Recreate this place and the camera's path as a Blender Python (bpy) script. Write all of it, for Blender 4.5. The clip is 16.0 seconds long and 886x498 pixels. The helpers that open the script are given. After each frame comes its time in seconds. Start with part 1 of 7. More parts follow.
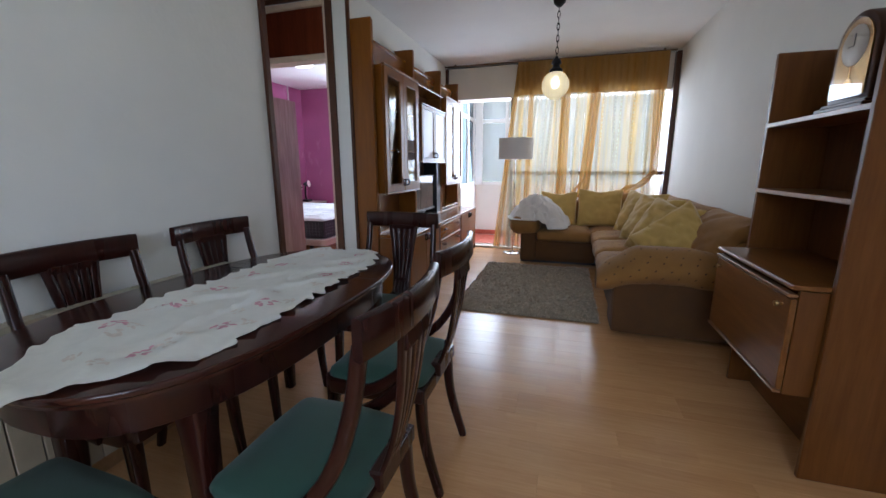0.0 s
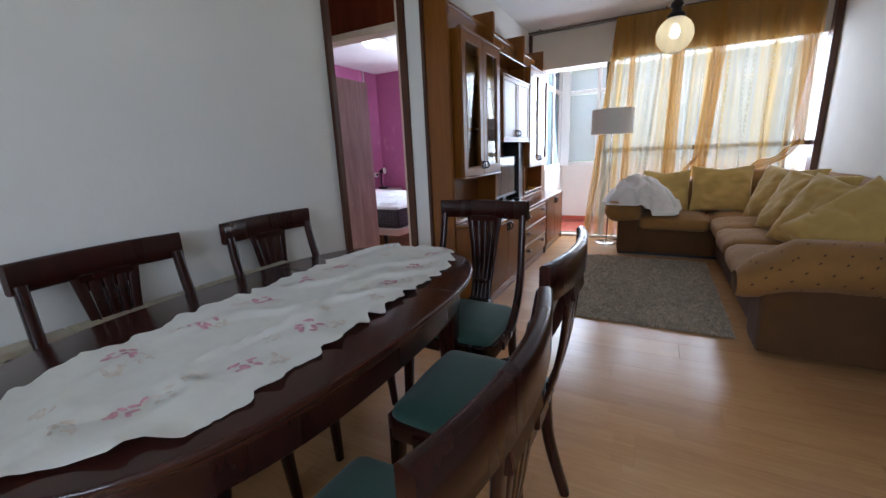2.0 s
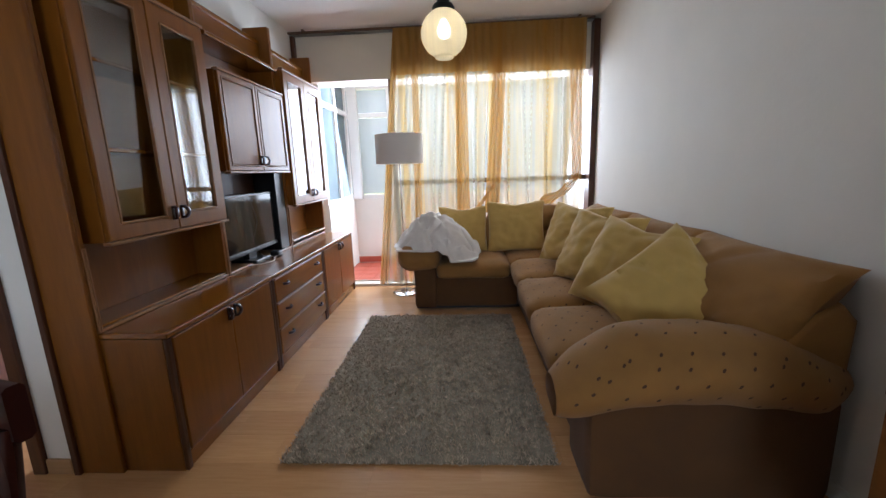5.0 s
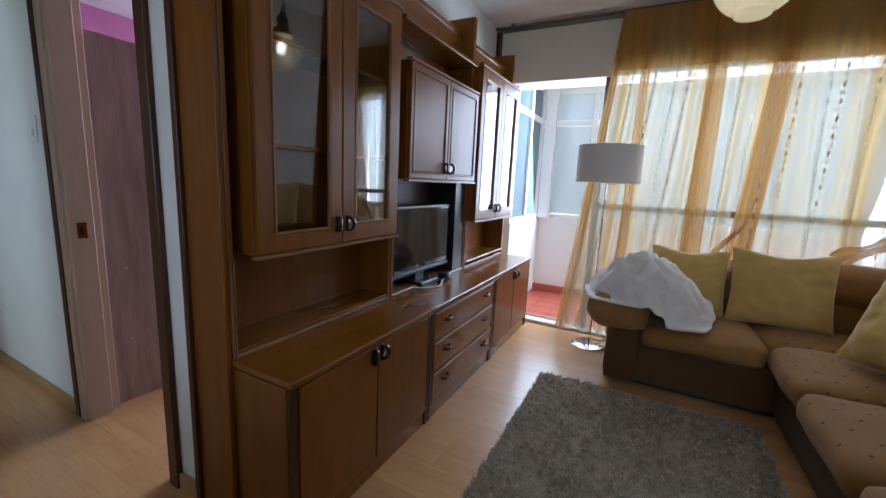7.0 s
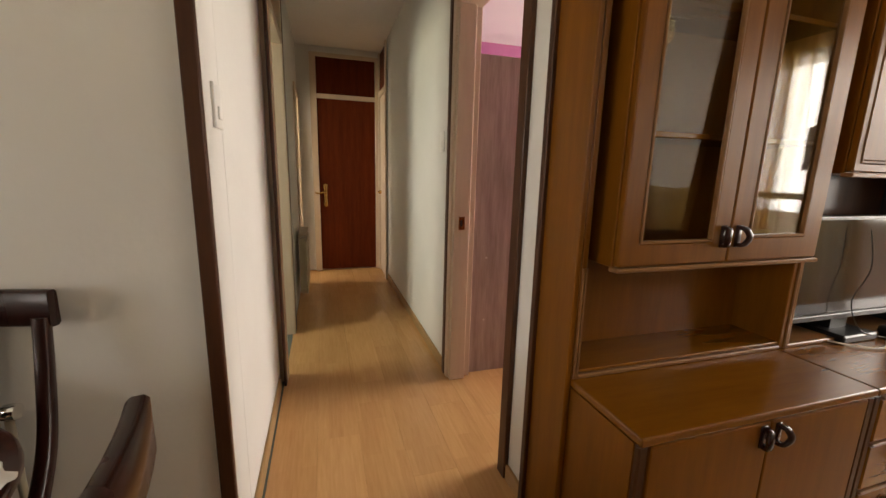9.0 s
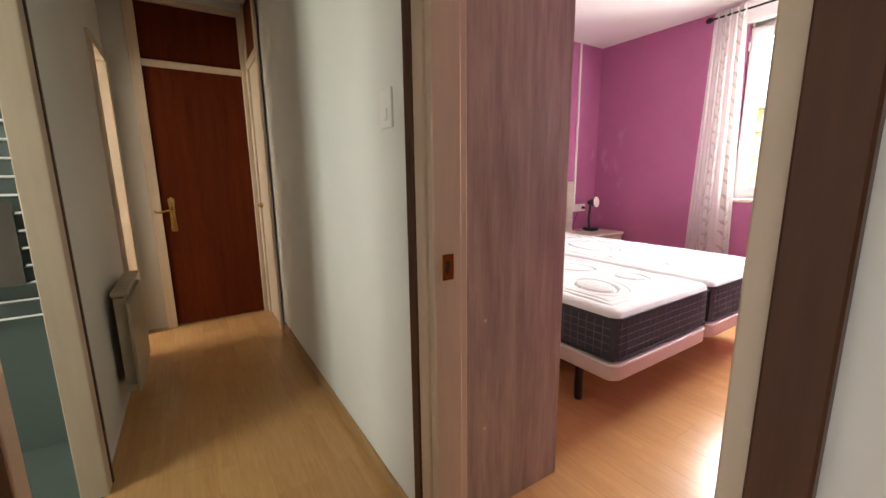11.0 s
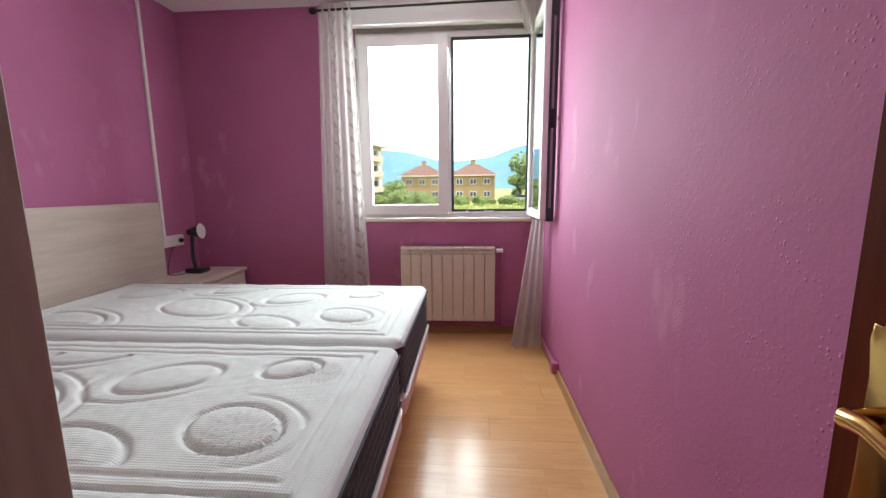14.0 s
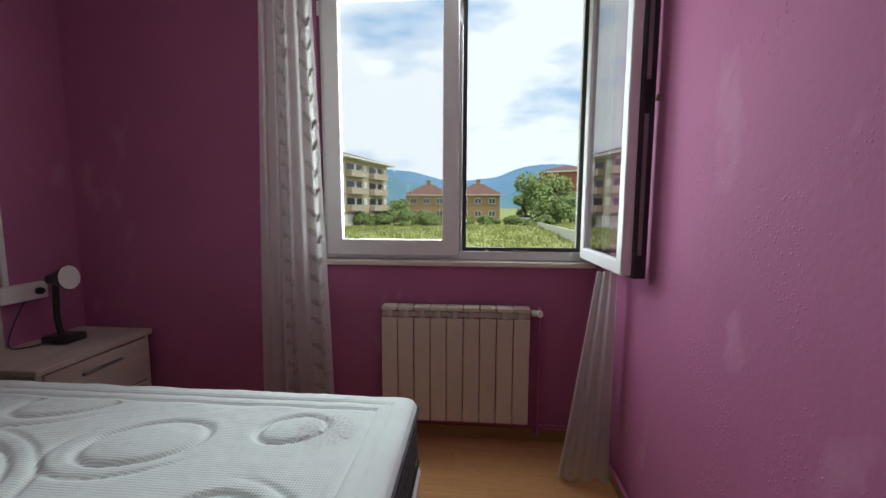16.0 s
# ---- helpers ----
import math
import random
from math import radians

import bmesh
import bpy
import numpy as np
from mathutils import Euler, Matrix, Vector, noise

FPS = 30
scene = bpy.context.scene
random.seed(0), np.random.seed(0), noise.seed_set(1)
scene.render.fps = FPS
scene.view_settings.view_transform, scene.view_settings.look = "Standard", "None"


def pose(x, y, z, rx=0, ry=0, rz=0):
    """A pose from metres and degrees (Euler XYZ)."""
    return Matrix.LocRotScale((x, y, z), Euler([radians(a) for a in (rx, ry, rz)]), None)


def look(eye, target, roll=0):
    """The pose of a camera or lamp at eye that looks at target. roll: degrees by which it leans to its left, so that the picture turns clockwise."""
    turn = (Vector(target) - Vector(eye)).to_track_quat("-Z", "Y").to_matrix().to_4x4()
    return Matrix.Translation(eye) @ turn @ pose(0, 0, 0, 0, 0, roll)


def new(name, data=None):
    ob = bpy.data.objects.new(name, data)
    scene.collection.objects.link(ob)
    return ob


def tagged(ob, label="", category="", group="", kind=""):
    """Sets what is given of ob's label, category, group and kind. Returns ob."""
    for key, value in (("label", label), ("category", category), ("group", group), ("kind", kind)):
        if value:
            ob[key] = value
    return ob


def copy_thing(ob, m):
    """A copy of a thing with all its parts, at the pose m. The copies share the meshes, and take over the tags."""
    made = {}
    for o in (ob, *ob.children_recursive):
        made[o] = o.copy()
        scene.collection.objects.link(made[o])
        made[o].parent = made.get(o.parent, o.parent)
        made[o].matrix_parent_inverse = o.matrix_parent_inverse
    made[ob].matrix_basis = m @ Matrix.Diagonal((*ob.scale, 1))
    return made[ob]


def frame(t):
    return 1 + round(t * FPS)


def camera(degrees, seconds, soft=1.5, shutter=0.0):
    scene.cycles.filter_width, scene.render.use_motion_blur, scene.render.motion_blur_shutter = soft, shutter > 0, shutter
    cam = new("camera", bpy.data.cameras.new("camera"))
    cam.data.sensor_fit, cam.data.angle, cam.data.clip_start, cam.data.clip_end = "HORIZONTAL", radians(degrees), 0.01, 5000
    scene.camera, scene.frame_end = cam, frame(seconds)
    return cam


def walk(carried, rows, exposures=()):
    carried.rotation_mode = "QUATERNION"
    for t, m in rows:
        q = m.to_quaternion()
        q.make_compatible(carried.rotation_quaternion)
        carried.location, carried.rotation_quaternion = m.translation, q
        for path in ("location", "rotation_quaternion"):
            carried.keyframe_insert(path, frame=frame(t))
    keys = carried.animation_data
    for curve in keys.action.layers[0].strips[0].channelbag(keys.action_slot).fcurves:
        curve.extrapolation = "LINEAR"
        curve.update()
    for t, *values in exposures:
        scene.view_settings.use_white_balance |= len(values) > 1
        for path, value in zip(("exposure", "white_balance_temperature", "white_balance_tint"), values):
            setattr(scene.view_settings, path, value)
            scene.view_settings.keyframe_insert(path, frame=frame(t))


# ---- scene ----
cam = camera(96.8, 16.0)
SKY, BALCONY, BEDROOM, BATHROOM_FILL, SIDE_ROOM, DINING_FILL = 0.14, 78.0, 88.0, 18.0, 18.0, 18.0
EXPOSURES = [(0.0, 0.78, 5350, 12), (2.5, 0.86, 5400, 13), (4.0, 1.0, 5550, 12), (6.5, 0.65, 5500, 12), (7.0, 0.6, 5100, 10), (8.0, 0.8, 6700, 13), (8.7, 1.1, 7900, 16), (10.8, 1.3, 7500, 15), (11.4, 0.95, 6100, 11), (12.0, 0.66, 6300, 6), (13.0, 0.33, 6350, 5), (14.0, 0.16, 6400, 4), (14.5, -0.28, 6350, 4), (15.0, -0.65, 6300, 4), (16.0, -1.12, 6200, 3)]
PATH = [
    (0, (0.206, 1.041, 1.235), (-0.368, 2.912, 0.823), -0.2),
    (0.5, (0.124, 1.119, 1.219), (-0.701, 2.888, 0.782), -0.3),
    (1, (0.049, 1.206, 1.218), (-0.948, 2.875, 0.751), -0.9),
    (1.5, (0.01, 1.301, 1.206), (-1.011, 2.952, 0.723), -2.0),
    (2, (0.015, 1.426, 1.203), (-0.908, 3.135, 0.726), -2.6),
    (2.5, (0.071, 1.651, 1.212), (-0.678, 3.445, 0.74), -2.8),
    (3, (0.144, 1.848, 1.215), (-0.389, 3.722, 0.763), -2.8),
    (3.5, (0.181, 2.033, 1.205), (-0.129, 3.958, 0.762), -2.6),
    (4, (0.208, 2.307, 1.226), (0.056, 4.256, 0.803), -2.5),
    (4.2, (0.197, 2.377, 1.233), (0.095, 4.331, 0.816), -2.2),
    (6.3, (0.031, 3.284, 1.261), (-0.246, 5.233, 0.911), 1.8),
    (6.5, (-0.01, 3.316, 1.271), (-0.439, 5.238, 0.922), 1.7),
    (7, (-0.13, 3.377, 1.281), (-1.047, 5.122, 0.943), 2.7),
    (7.5, (-0.224, 3.437, 1.298), (-1.614, 4.827, 0.93), 3.0),
    (8, (-0.29, 3.461, 1.262), (-1.98, 4.463, 0.89), 2.3),
    (8.2, (-0.302, 3.456, 1.255), (-2.065, 4.322, 0.88), 2.2),
    (8.5, (-0.314, 3.455, 1.254), (-2.155, 4.138, 0.875), 1.8),
    (8.7, (-0.326, 3.453, 1.255), (-2.203, 4.028, 0.874), 1.4),
    (10.8, (-1.493, 3.574, 1.238), (-3.225, 4.509, 0.884), -0.7),
    (11, (-1.593, 3.607, 1.227), (-3.248, 4.669, 0.865), -0.7),
    (11.5, (-1.834, 3.696, 1.228), (-3.235, 5.071, 0.845), -1.1),
    (12, (-1.986, 3.783, 1.24), (-3.08, 5.411, 0.848), -1.2),
    (12.5, (-2.058, 3.909, 1.237), (-2.843, 5.707, 0.852), -1.1),
    (13, (-2.167, 4.145, 1.252), (-2.675, 6.046, 0.893), -1.1),
    (13.5, (-2.225, 4.339, 1.253), (-2.527, 6.288, 0.92), -0.9),
    (14, (-2.309, 4.565, 1.235), (-2.45, 6.536, 0.932), -0.5),
    (14.5, (-2.418, 4.844, 1.271), (-2.465, 6.823, 0.99), -0.3),
    (15, (-2.424, 5.114, 1.265), (-2.441, 7.097, 1.001), -0.1),
    (15.5, (-2.4, 5.388, 1.273), (-2.471, 7.374, 1.026), 0.1),
    (16, (-2.4, 5.732, 1.277), (-2.562, 7.72, 1.068), 0.2),
]
walk(cam, [(t, look(eye, target, roll)) for t, eye, target, roll in PATH], EXPOSURES)


# ---- world, sun, large lights ----
world = bpy.data.worlds.new("sky")
scene.world = world
world.use_nodes = True
wn, wl = world.node_tree.nodes, world.node_tree.links
wn.clear()
sky = wn.new("ShaderNodeTexSky")
sky.sky_type, sky.sun_disc = "NISHITA", False
sky.sun_elevation, sky.sun_rotation = radians(59), radians(117)
wco = wn.new("ShaderNodeTexCoord")
wmap = wn.new("ShaderNodeMapping")
wmap.inputs["Scale"].default_value = (1.6, 1.6, 5.0)
cloud = wn.new("ShaderNodeTexNoise")
cloud.inputs["Scale"].default_value, cloud.inputs["Detail"].default_value = 2.2, 8.0
wramp = wn.new("ShaderNodeValToRGB")
wramp.color_ramp.elements[0].position, wramp.color_ramp.elements[1].position = 0.3, 0.49
wramp.color_ramp.elements[0].color = (0.12, 0.12, 0.12, 1)
wmix = wn.new("ShaderNodeMix")
wmix.data_type = "RGBA"
wmix.inputs[7].default_value = (15.0, 15.4, 16.0, 1)
wbg = wn.new("ShaderNodeBackground")
wbg.inputs["Strength"].default_value = SKY
wout = wn.new("ShaderNodeOutputWorld")
wl.new(wco.outputs["Generated"], wmap.inputs["Vector"])
wl.new(wmap.outputs["Vector"], cloud.inputs["Vector"])
wl.new(cloud.outputs["Fac"], wramp.inputs["Fac"])
wl.new(wramp.outputs["Color"], wmix.inputs[0])
wblue = wn.new("ShaderNodeMix")
wblue.data_type = "RGBA"
wblue.inputs[0].default_value = 0.8
wblue.inputs[7].default_value = (4.6, 8.6, 14.5, 1)
wl.new(sky.outputs["Color"], wblue.inputs[6])
wl.new(wblue.outputs[2], wmix.inputs[6])
wl.new(wmix.outputs[2], wbg.inputs["Color"])
wl.new(wbg.outputs["Background"], wout.inputs["Surface"])


def lamp(name, kind, energy, color, m, **kw):
    data = bpy.data.lights.new(name, kind)
    data.energy, data.color = energy, color
    if kind == "AREA":
        data.shape, data.size, data.size_y = "RECTANGLE", kw["size"], kw["size_y"]
    elif kind == "SUN":
        data.angle = kw["angle"]
    else:
        data.shadow_soft_size = kw["radius"]
    ob = new(name, data)
    ob.matrix_world = m
    return ob


lamp("sun", "SUN", 4.6, (1.0, 0.95, 0.86), look((0, 0, 30), (-16, 8, 0)), angle=radians(0.6))
# daylight that enters through the balcony glazing and the bedroom window
lamp("balcony_daylight", "AREA", BALCONY, (0.93, 0.97, 1.0), look((0.0, 7.86, 1.62), (0.0, 0.0, -1.2)), size=3.05, size_y=1.44)
lamp("bedroom_daylight", "AREA", BEDROOM, (0.93, 0.97, 1.0), look((-2.72, 8.06, 1.72), (-3.5, 3.5, 0.3)), size=0.98, size_y=1.42)
# added fill in the bathroom, brightens the corridor and passage
lamp("bathroom_fill", "AREA", BATHROOM_FILL, (0.9, 1.0, 0.93), look((-2.9, 1.16, 1.6), (-3.1, 4.0, 0.9)), size=0.8, size_y=0.9)
lamp("side_room_daylight", "AREA", SIDE_ROOM, (1.0, 0.97, 0.9), look((-4.9, 1.46, 1.6), (-5.1, 4.0, 0.7)), size=0.9, size_y=1.1)
# added fill from behind the start point, brightens the dining side
lamp("dining_fill", "AREA", DINING_FILL, (0.9, 0.96, 1.0), look((0.3, -1.28, 1.65), (-0.2, 4.0, 1.0)), size=1.5, size_y=1.15)


# ---- mesh helpers ----
def merge(*bms):
    """Joins several bmeshes into the first."""
    first = bms[0]
    for other in bms[1:]:
        tmp = bpy.data.meshes.new("tmp")
        other.to_mesh(tmp)
        first.from_mesh(tmp)
        bpy.data.meshes.remove(tmp)
        other.free()
    return first


def B(x0, x1, y0, y1, z0, z1, bev=0.0, seg=1):
    bm = bmesh.new()
    bmesh.ops.create_cube(bm, size=1, matrix=Matrix.LocRotScale(((x0 + x1) / 2, (y0 + y1) / 2, (z0 + z1) / 2), None, (abs(x1 - x0), abs(y1 - y0), abs(z1 - z0))))
    if bev:
        bmesh.ops.bevel(bm, geom=bm.edges[:], offset=bev, segments=seg, affect="EDGES", profile=0.5)
    return bm


def hollow(outer, inner, place, bev=0.0):
    """A four-cornered frame between two outlines; place(corner, 0 or 1) sets front and back."""
    bm = bmesh.new()
    v = [[bm.verts.new(place(p, d)) for p in ring_] for d in (0, 1) for ring_ in (outer, inner)]
    o0, i0, o1, i1 = v
    for k in range(4):
        n = (k + 1) % 4
        for f in ((o0[k], o0[n], i0[n], i0[k]), (o1[n], o1[k], i1[k], i1[n]), (o0[n], o0[k], o1[k], o1[n]), (i0[k], i0[n], i1[n], i1[k])):
            bm.faces.new(f)
    bmesh.ops.recalc_face_normals(bm, faces=bm.faces[:])
    if bev:
        bmesh.ops.bevel(bm, geom=bm.edges[:], offset=bev, segments=1, affect="EDGES", profile=0.5)
    return bm


def yz_frame(x0, x1, y0, y1, z0, z1, w, bev=0.0):
    return hollow([(y0, z0), (y1, z0), (y1, z1), (y0, z1)], [(y0 + w, z0 + w), (y1 - w, z0 + w), (y1 - w, z1 - w), (y0 + w, z1 - w)], lambda p, d: ((x0, x1)[d], p[0], p[1]), bev)


def lathe(profile, centre, n=24, axis="z"):
    """Turns (radius, height) pairs round an axis through centre."""
    bm = bmesh.new()
    rings = []
    for r, h in profile:
        ring = []
        for i in range(n):
            a = 2 * math.pi * i / n
            u, v = r * math.cos(a), r * math.sin(a)
            p = {"z": (u, v, h), "y": (u, h, v), "x": (h, u, v)}[axis]
            ring.append(bm.verts.new(Vector(centre) + Vector(p)))
        rings.append(ring)
    for a, b in zip(rings, rings[1:]):
        for i in range(n):
            bm.faces.new((a[i], a[(i + 1) % n], b[(i + 1) % n], b[i]))
    if profile[0][0] > 1e-5:
        bm.faces.new(rings[0][::-1])
    if profile[-1][0] > 1e-5:
        bm.faces.new(rings[-1])
    bmesh.ops.remove_doubles(bm, verts=bm.verts[:], dist=1e-5)
    bmesh.ops.recalc_face_normals(bm, faces=bm.faces[:])
    return bm


def smoothline(pts, n=6):
    """Catmull-Rom through the points."""
    pts = [Vector(p) for p in pts]
    out = []
    for i in range(len(pts) - 1):
        a, b = pts[max(i - 1, 0)], pts[i]
        c, d = pts[i + 1], pts[min(i + 2, len(pts) - 1)]
        for k in range(n):
            t = k / n
            out.append(0.5 * (2 * b + (c - a) * t + (2 * a - 5 * b + 4 * c - d) * t * t + (3 * b - a - 3 * c + d) * t ** 3))
    out.append(pts[-1])
    return out


def sweep(pts, section, side=(1, 0, 0)):
    """Sweeps a section [(u, v)] (or a function of 0..1 that gives one) along pts; u runs along side."""
    bm = bmesh.new()
    side = Vector(side).normalized()
    rings, m = [], len(pts)
    for i, p in enumerate(pts):
        d = (Vector(pts[min(i + 1, m - 1)]) - Vector(pts[max(i - 1, 0)])).normalized()
        u = (side - d * side.dot(d)).normalized()
        v = d.cross(u)
        sec = section(i / (m - 1)) if callable(section) else section
        rings.append([bm.verts.new(Vector(p) + u * a + v * b) for a, b in sec])
    k = len(rings[0])
    for a, b in zip(rings, rings[1:]):
        for i in range(k):
            bm.faces.new((a[i], a[(i + 1) % k], b[(i + 1) % k], b[i]))
    bm.faces.new(rings[0][::-1])
    bm.faces.new(rings[-1])
    bmesh.ops.recalc_face_normals(bm, faces=bm.faces[:])
    return bm


def rect(w, h, c=0.0):
    w, h = w / 2, h / 2
    if not c:
        return [(-w, -h), (w, -h), (w, h), (-w, h)]
    return [(-w + c, -h), (w - c, -h), (w, -h + c), (w, h - c), (w - c, h), (-w + c, h), (-w, h - c), (-w, -h + c)]


def disc(r, n=8):
    return [(r * math.cos(2 * math.pi * i / n), r * math.sin(2 * math.pi * i / n)) for i in range(n)]


def tube(pts, r, n=8, side=(1, 0.02, 0.013)):
    return sweep(pts, disc(r, n), side)


def prism(outline, z0, z1, bev=0.0):
    """Extrudes an (x, y) outline from z0 to z1."""
    bm = bmesh.new()
    f = bm.faces.new([bm.verts.new((x, y, z0)) for x, y in outline])
    r = bmesh.ops.extrude_face_region(bm, geom=[f])
    bmesh.ops.translate(bm, verts=[v for v in r["geom"] if isinstance(v, bmesh.types.BMVert)], vec=(0, 0, z1 - z0))
    bmesh.ops.recalc_face_normals(bm, faces=bm.faces[:])
    if bev:
        rim = [e for e in bm.edges if abs(e.verts[0].co.z - e.verts[1].co.z) < 1e-6]
        bmesh.ops.bevel(bm, geom=rim, offset=bev, segments=3, affect="EDGES", profile=0.5)
    return bm


def sheet(fn, nu, nv, thick=0.0):
    """A grid fn(u, v) -> point, u and v in 0..1; with thick it is closed downwards or backwards."""
    bm = bmesh.new()
    grid = [[bm.verts.new(fn(i / nu, j / nv)) for j in range(nv + 1)] for i in range(nu + 1)]
    for i in range(nu):
        for j in range(nv):
            bm.faces.new((grid[i][j], grid[i + 1][j], grid[i + 1][j + 1], grid[i][j + 1]))
    if thick:
        bmesh.ops.recalc_face_normals(bm, faces=bm.faces[:])
        bmesh.ops.solidify(bm, geom=bm.faces[:], thickness=thick)
    return bm


def pillow(w, h, t, n=14, seed=0, crease=0.012, pinch=0.06):
    """A stuffed cushion in the xz plane, thickness along y, centred on the origin."""
    bm = bmesh.new()
    sides = []
    for s in (1, -1):
        grid = []
        for i in range(n + 1):
            row = []
            for j in range(n + 1):
                u, v = 2 * i / n - 1, 2 * j / n - 1
                e = (1 - abs(u) ** 2.4) * (1 - abs(v) ** 2.4)
                k = 1 - pinch * (abs(u * v) ** 0.0 - (u * u * v * v)) * (1 if max(abs(u), abs(v)) > 0.99 else max(abs(u), abs(v)) ** 3)
                p = Vector((u * w / 2 * k, 0, v * h / 2 * k))
                p.y = s * (t / 2 * max(e, 0) ** 0.45)
                if e > 0.02:
                    p.y += s * crease * noise.noise(Vector((u * 2.2 + seed, v * 2.2, s * 3.1 + seed))) + crease * 0.6 * noise.noise(Vector((u * 5 + seed, v * 4.0, s)))
                row.append(bm.verts.new(p))
            grid.append(row)
        sides.append(grid)
        for i in range(n):
            for j in range(n):
                q = (grid[i][j], grid[i + 1][j], grid[i + 1][j + 1], grid[i][j + 1])
                bm.faces.new(q if s < 0 else q[::-1])
    bmesh.ops.remove_doubles(bm, verts=bm.verts[:], dist=0.0008)
    bmesh.ops.recalc_face_normals(bm, faces=bm.faces[:])
    return bm


def moved(bm, m):
    bmesh.ops.transform(bm, matrix=m, verts=bm.verts[:])
    return bm


def root_of(ob):
    while ob.parent:
        ob = ob.parent
    return ob


def to_mesh(name, bm, material, smooth=False):
    me = bpy.data.meshes.new(name)
    bm.to_mesh(me)
    bm.free()
    me.materials.append(material)
    if smooth:
        me.polygons.foreach_set("use_smooth", [True] * len(me.polygons))
        me.set_sharp_from_angle(angle=radians(50))
    return me


def part(name, bm, material, parent, label="", smooth=False):
    """One mesh object under a thing or a part; bm is in world metres."""
    base = root_of(parent).matrix_basis.translation
    bmesh.ops.translate(bm, verts=bm.verts[:], vec=-base)
    ob = new(name, to_mesh(name, bm, material, smooth))
    ob.parent = parent
    return tagged(ob, label)


def thing(name, at, label, category, group="", kind=""):
    ob = new(name)
    ob.empty_display_size = 0.1
    ob.matrix_basis = Matrix.Translation(at)
    return tagged(ob, label, category, group, kind)


def solo(name, bm, material, label, category="", kind="", group="", smooth=False):
    """A thing that is one mesh, in world metres."""
    ob = new(name, to_mesh(name, bm, material, smooth))
    return tagged(ob, label, category, group, kind)


# ---- materials ----
def nodes_of(name):
    m = bpy.data.materials.new(name)
    m.use_nodes = True
    nt = m.node_tree
    return m, nt, nt.nodes, nt.links, nt.nodes["Principled BSDF"]


def rgba(c, k=1.0):
    return (min(c[0] * k, 1), min(c[1] * k, 1), min(c[2] * k, 1), 1)


def noise_node(nt, vec, scale, detail=4.0, rough=0.55):
    n = nt.nodes.new("ShaderNodeTexNoise")
    n.inputs["Scale"].default_value, n.inputs["Detail"].default_value, n.inputs["Roughness"].default_value = scale, detail, rough
    nt.links.new(vec, n.inputs["Vector"])
    return n.outputs["Fac"]


def ramp_node(nt, fac, stops):
    r = nt.nodes.new("ShaderNodeValToRGB")
    el = r.color_ramp.elements
    while len(el) < len(stops):
        el.new(0.5)
    for e, (p, c) in zip(el, stops):
        e.position, e.color = p, c
    nt.links.new(fac, r.inputs["Fac"])
    return r.outputs["Color"]


def mixed(nt, a, b, fac, mode="MIX"):
    m = nt.nodes.new("ShaderNodeMix")
    m.data_type, m.blend_type = "RGBA", mode
    for s, v in ((0, fac), (6, a), (7, b)):
        if hasattr(v, "links"):
            nt.links.new(v, m.inputs[s])
        else:
            m.inputs[s].default_value = v
    return m.outputs[2]


def bumped(nt, bsdf, height, strength, distance=0.01):
    b = nt.nodes.new("ShaderNodeBump")
    b.inputs["Strength"].default_value, b.inputs["Distance"].default_value = strength, distance
    nt.links.new(height, b.inputs["Height"])
    nt.links.new(b.outputs["Normal"], bsdf.inputs["Normal"])


def coords(nt, scale=(1, 1, 1), shift=False):
    tc = nt.nodes.new("ShaderNodeTexCoord")
    mp = nt.nodes.new("ShaderNodeMapping")
    mp.inputs["Scale"].default_value = scale
    nt.links.new(tc.outputs["Object"], mp.inputs["Vector"])
    if shift:
        oi = nt.nodes.new("ShaderNodeObjectInfo")
        mul = nt.nodes.new("ShaderNodeMath")
        mul.operation = "MULTIPLY"
        mul.inputs[1].default_value = 37.0
        nt.links.new(oi.outputs["Random"], mul.inputs[0])
        nt.links.new(mul.outputs[0], mp.inputs["Location"])
    return mp.outputs["Vector"]


def plain(name, c, rough=0.6, metal=0.0, var=0.12, scale=5.0, bump=0.15, bscale=120.0, dist=0.002, coat=0.0, sheen=0.0, spec=0.5, rvar=0.12):
    """A surface with broad and fine variation of colour, gloss and relief."""
    m, nt, nd, ln, bs = nodes_of(name)
    v = coords(nt)
    broad, fine = noise_node(nt, v, scale, 5), noise_node(nt, v, bscale, 3)
    col = ramp_node(nt, broad, [(0.3, rgba(c, 1 - var)), (0.7, rgba(c, 1 + var))])
    col = mixed(nt, col, mixed(nt, rgba(c, 1 - var), rgba(c, 1 + var * 0.8), fine), 0.35)
    ln.new(col, bs.inputs["Base Color"])
    rr = nd.new("ShaderNodeMapRange")
    rr.inputs["To Min"].default_value, rr.inputs["To Max"].default_value = max(rough - rvar, 0.02), min(rough + rvar, 1)
    ln.new(broad, rr.inputs["Value"])
    ln.new(rr.outputs[0], bs.inputs["Roughness"])
    bs.inputs["Metallic"].default_value, bs.inputs["Coat Weight"].default_value = metal, coat
    bs.inputs["Sheen Weight"].default_value, bs.inputs["Specular IOR Level"].default_value = sheen, spec
    if bump:
        bumped(nt, bs, fine, bump, dist)
    return m


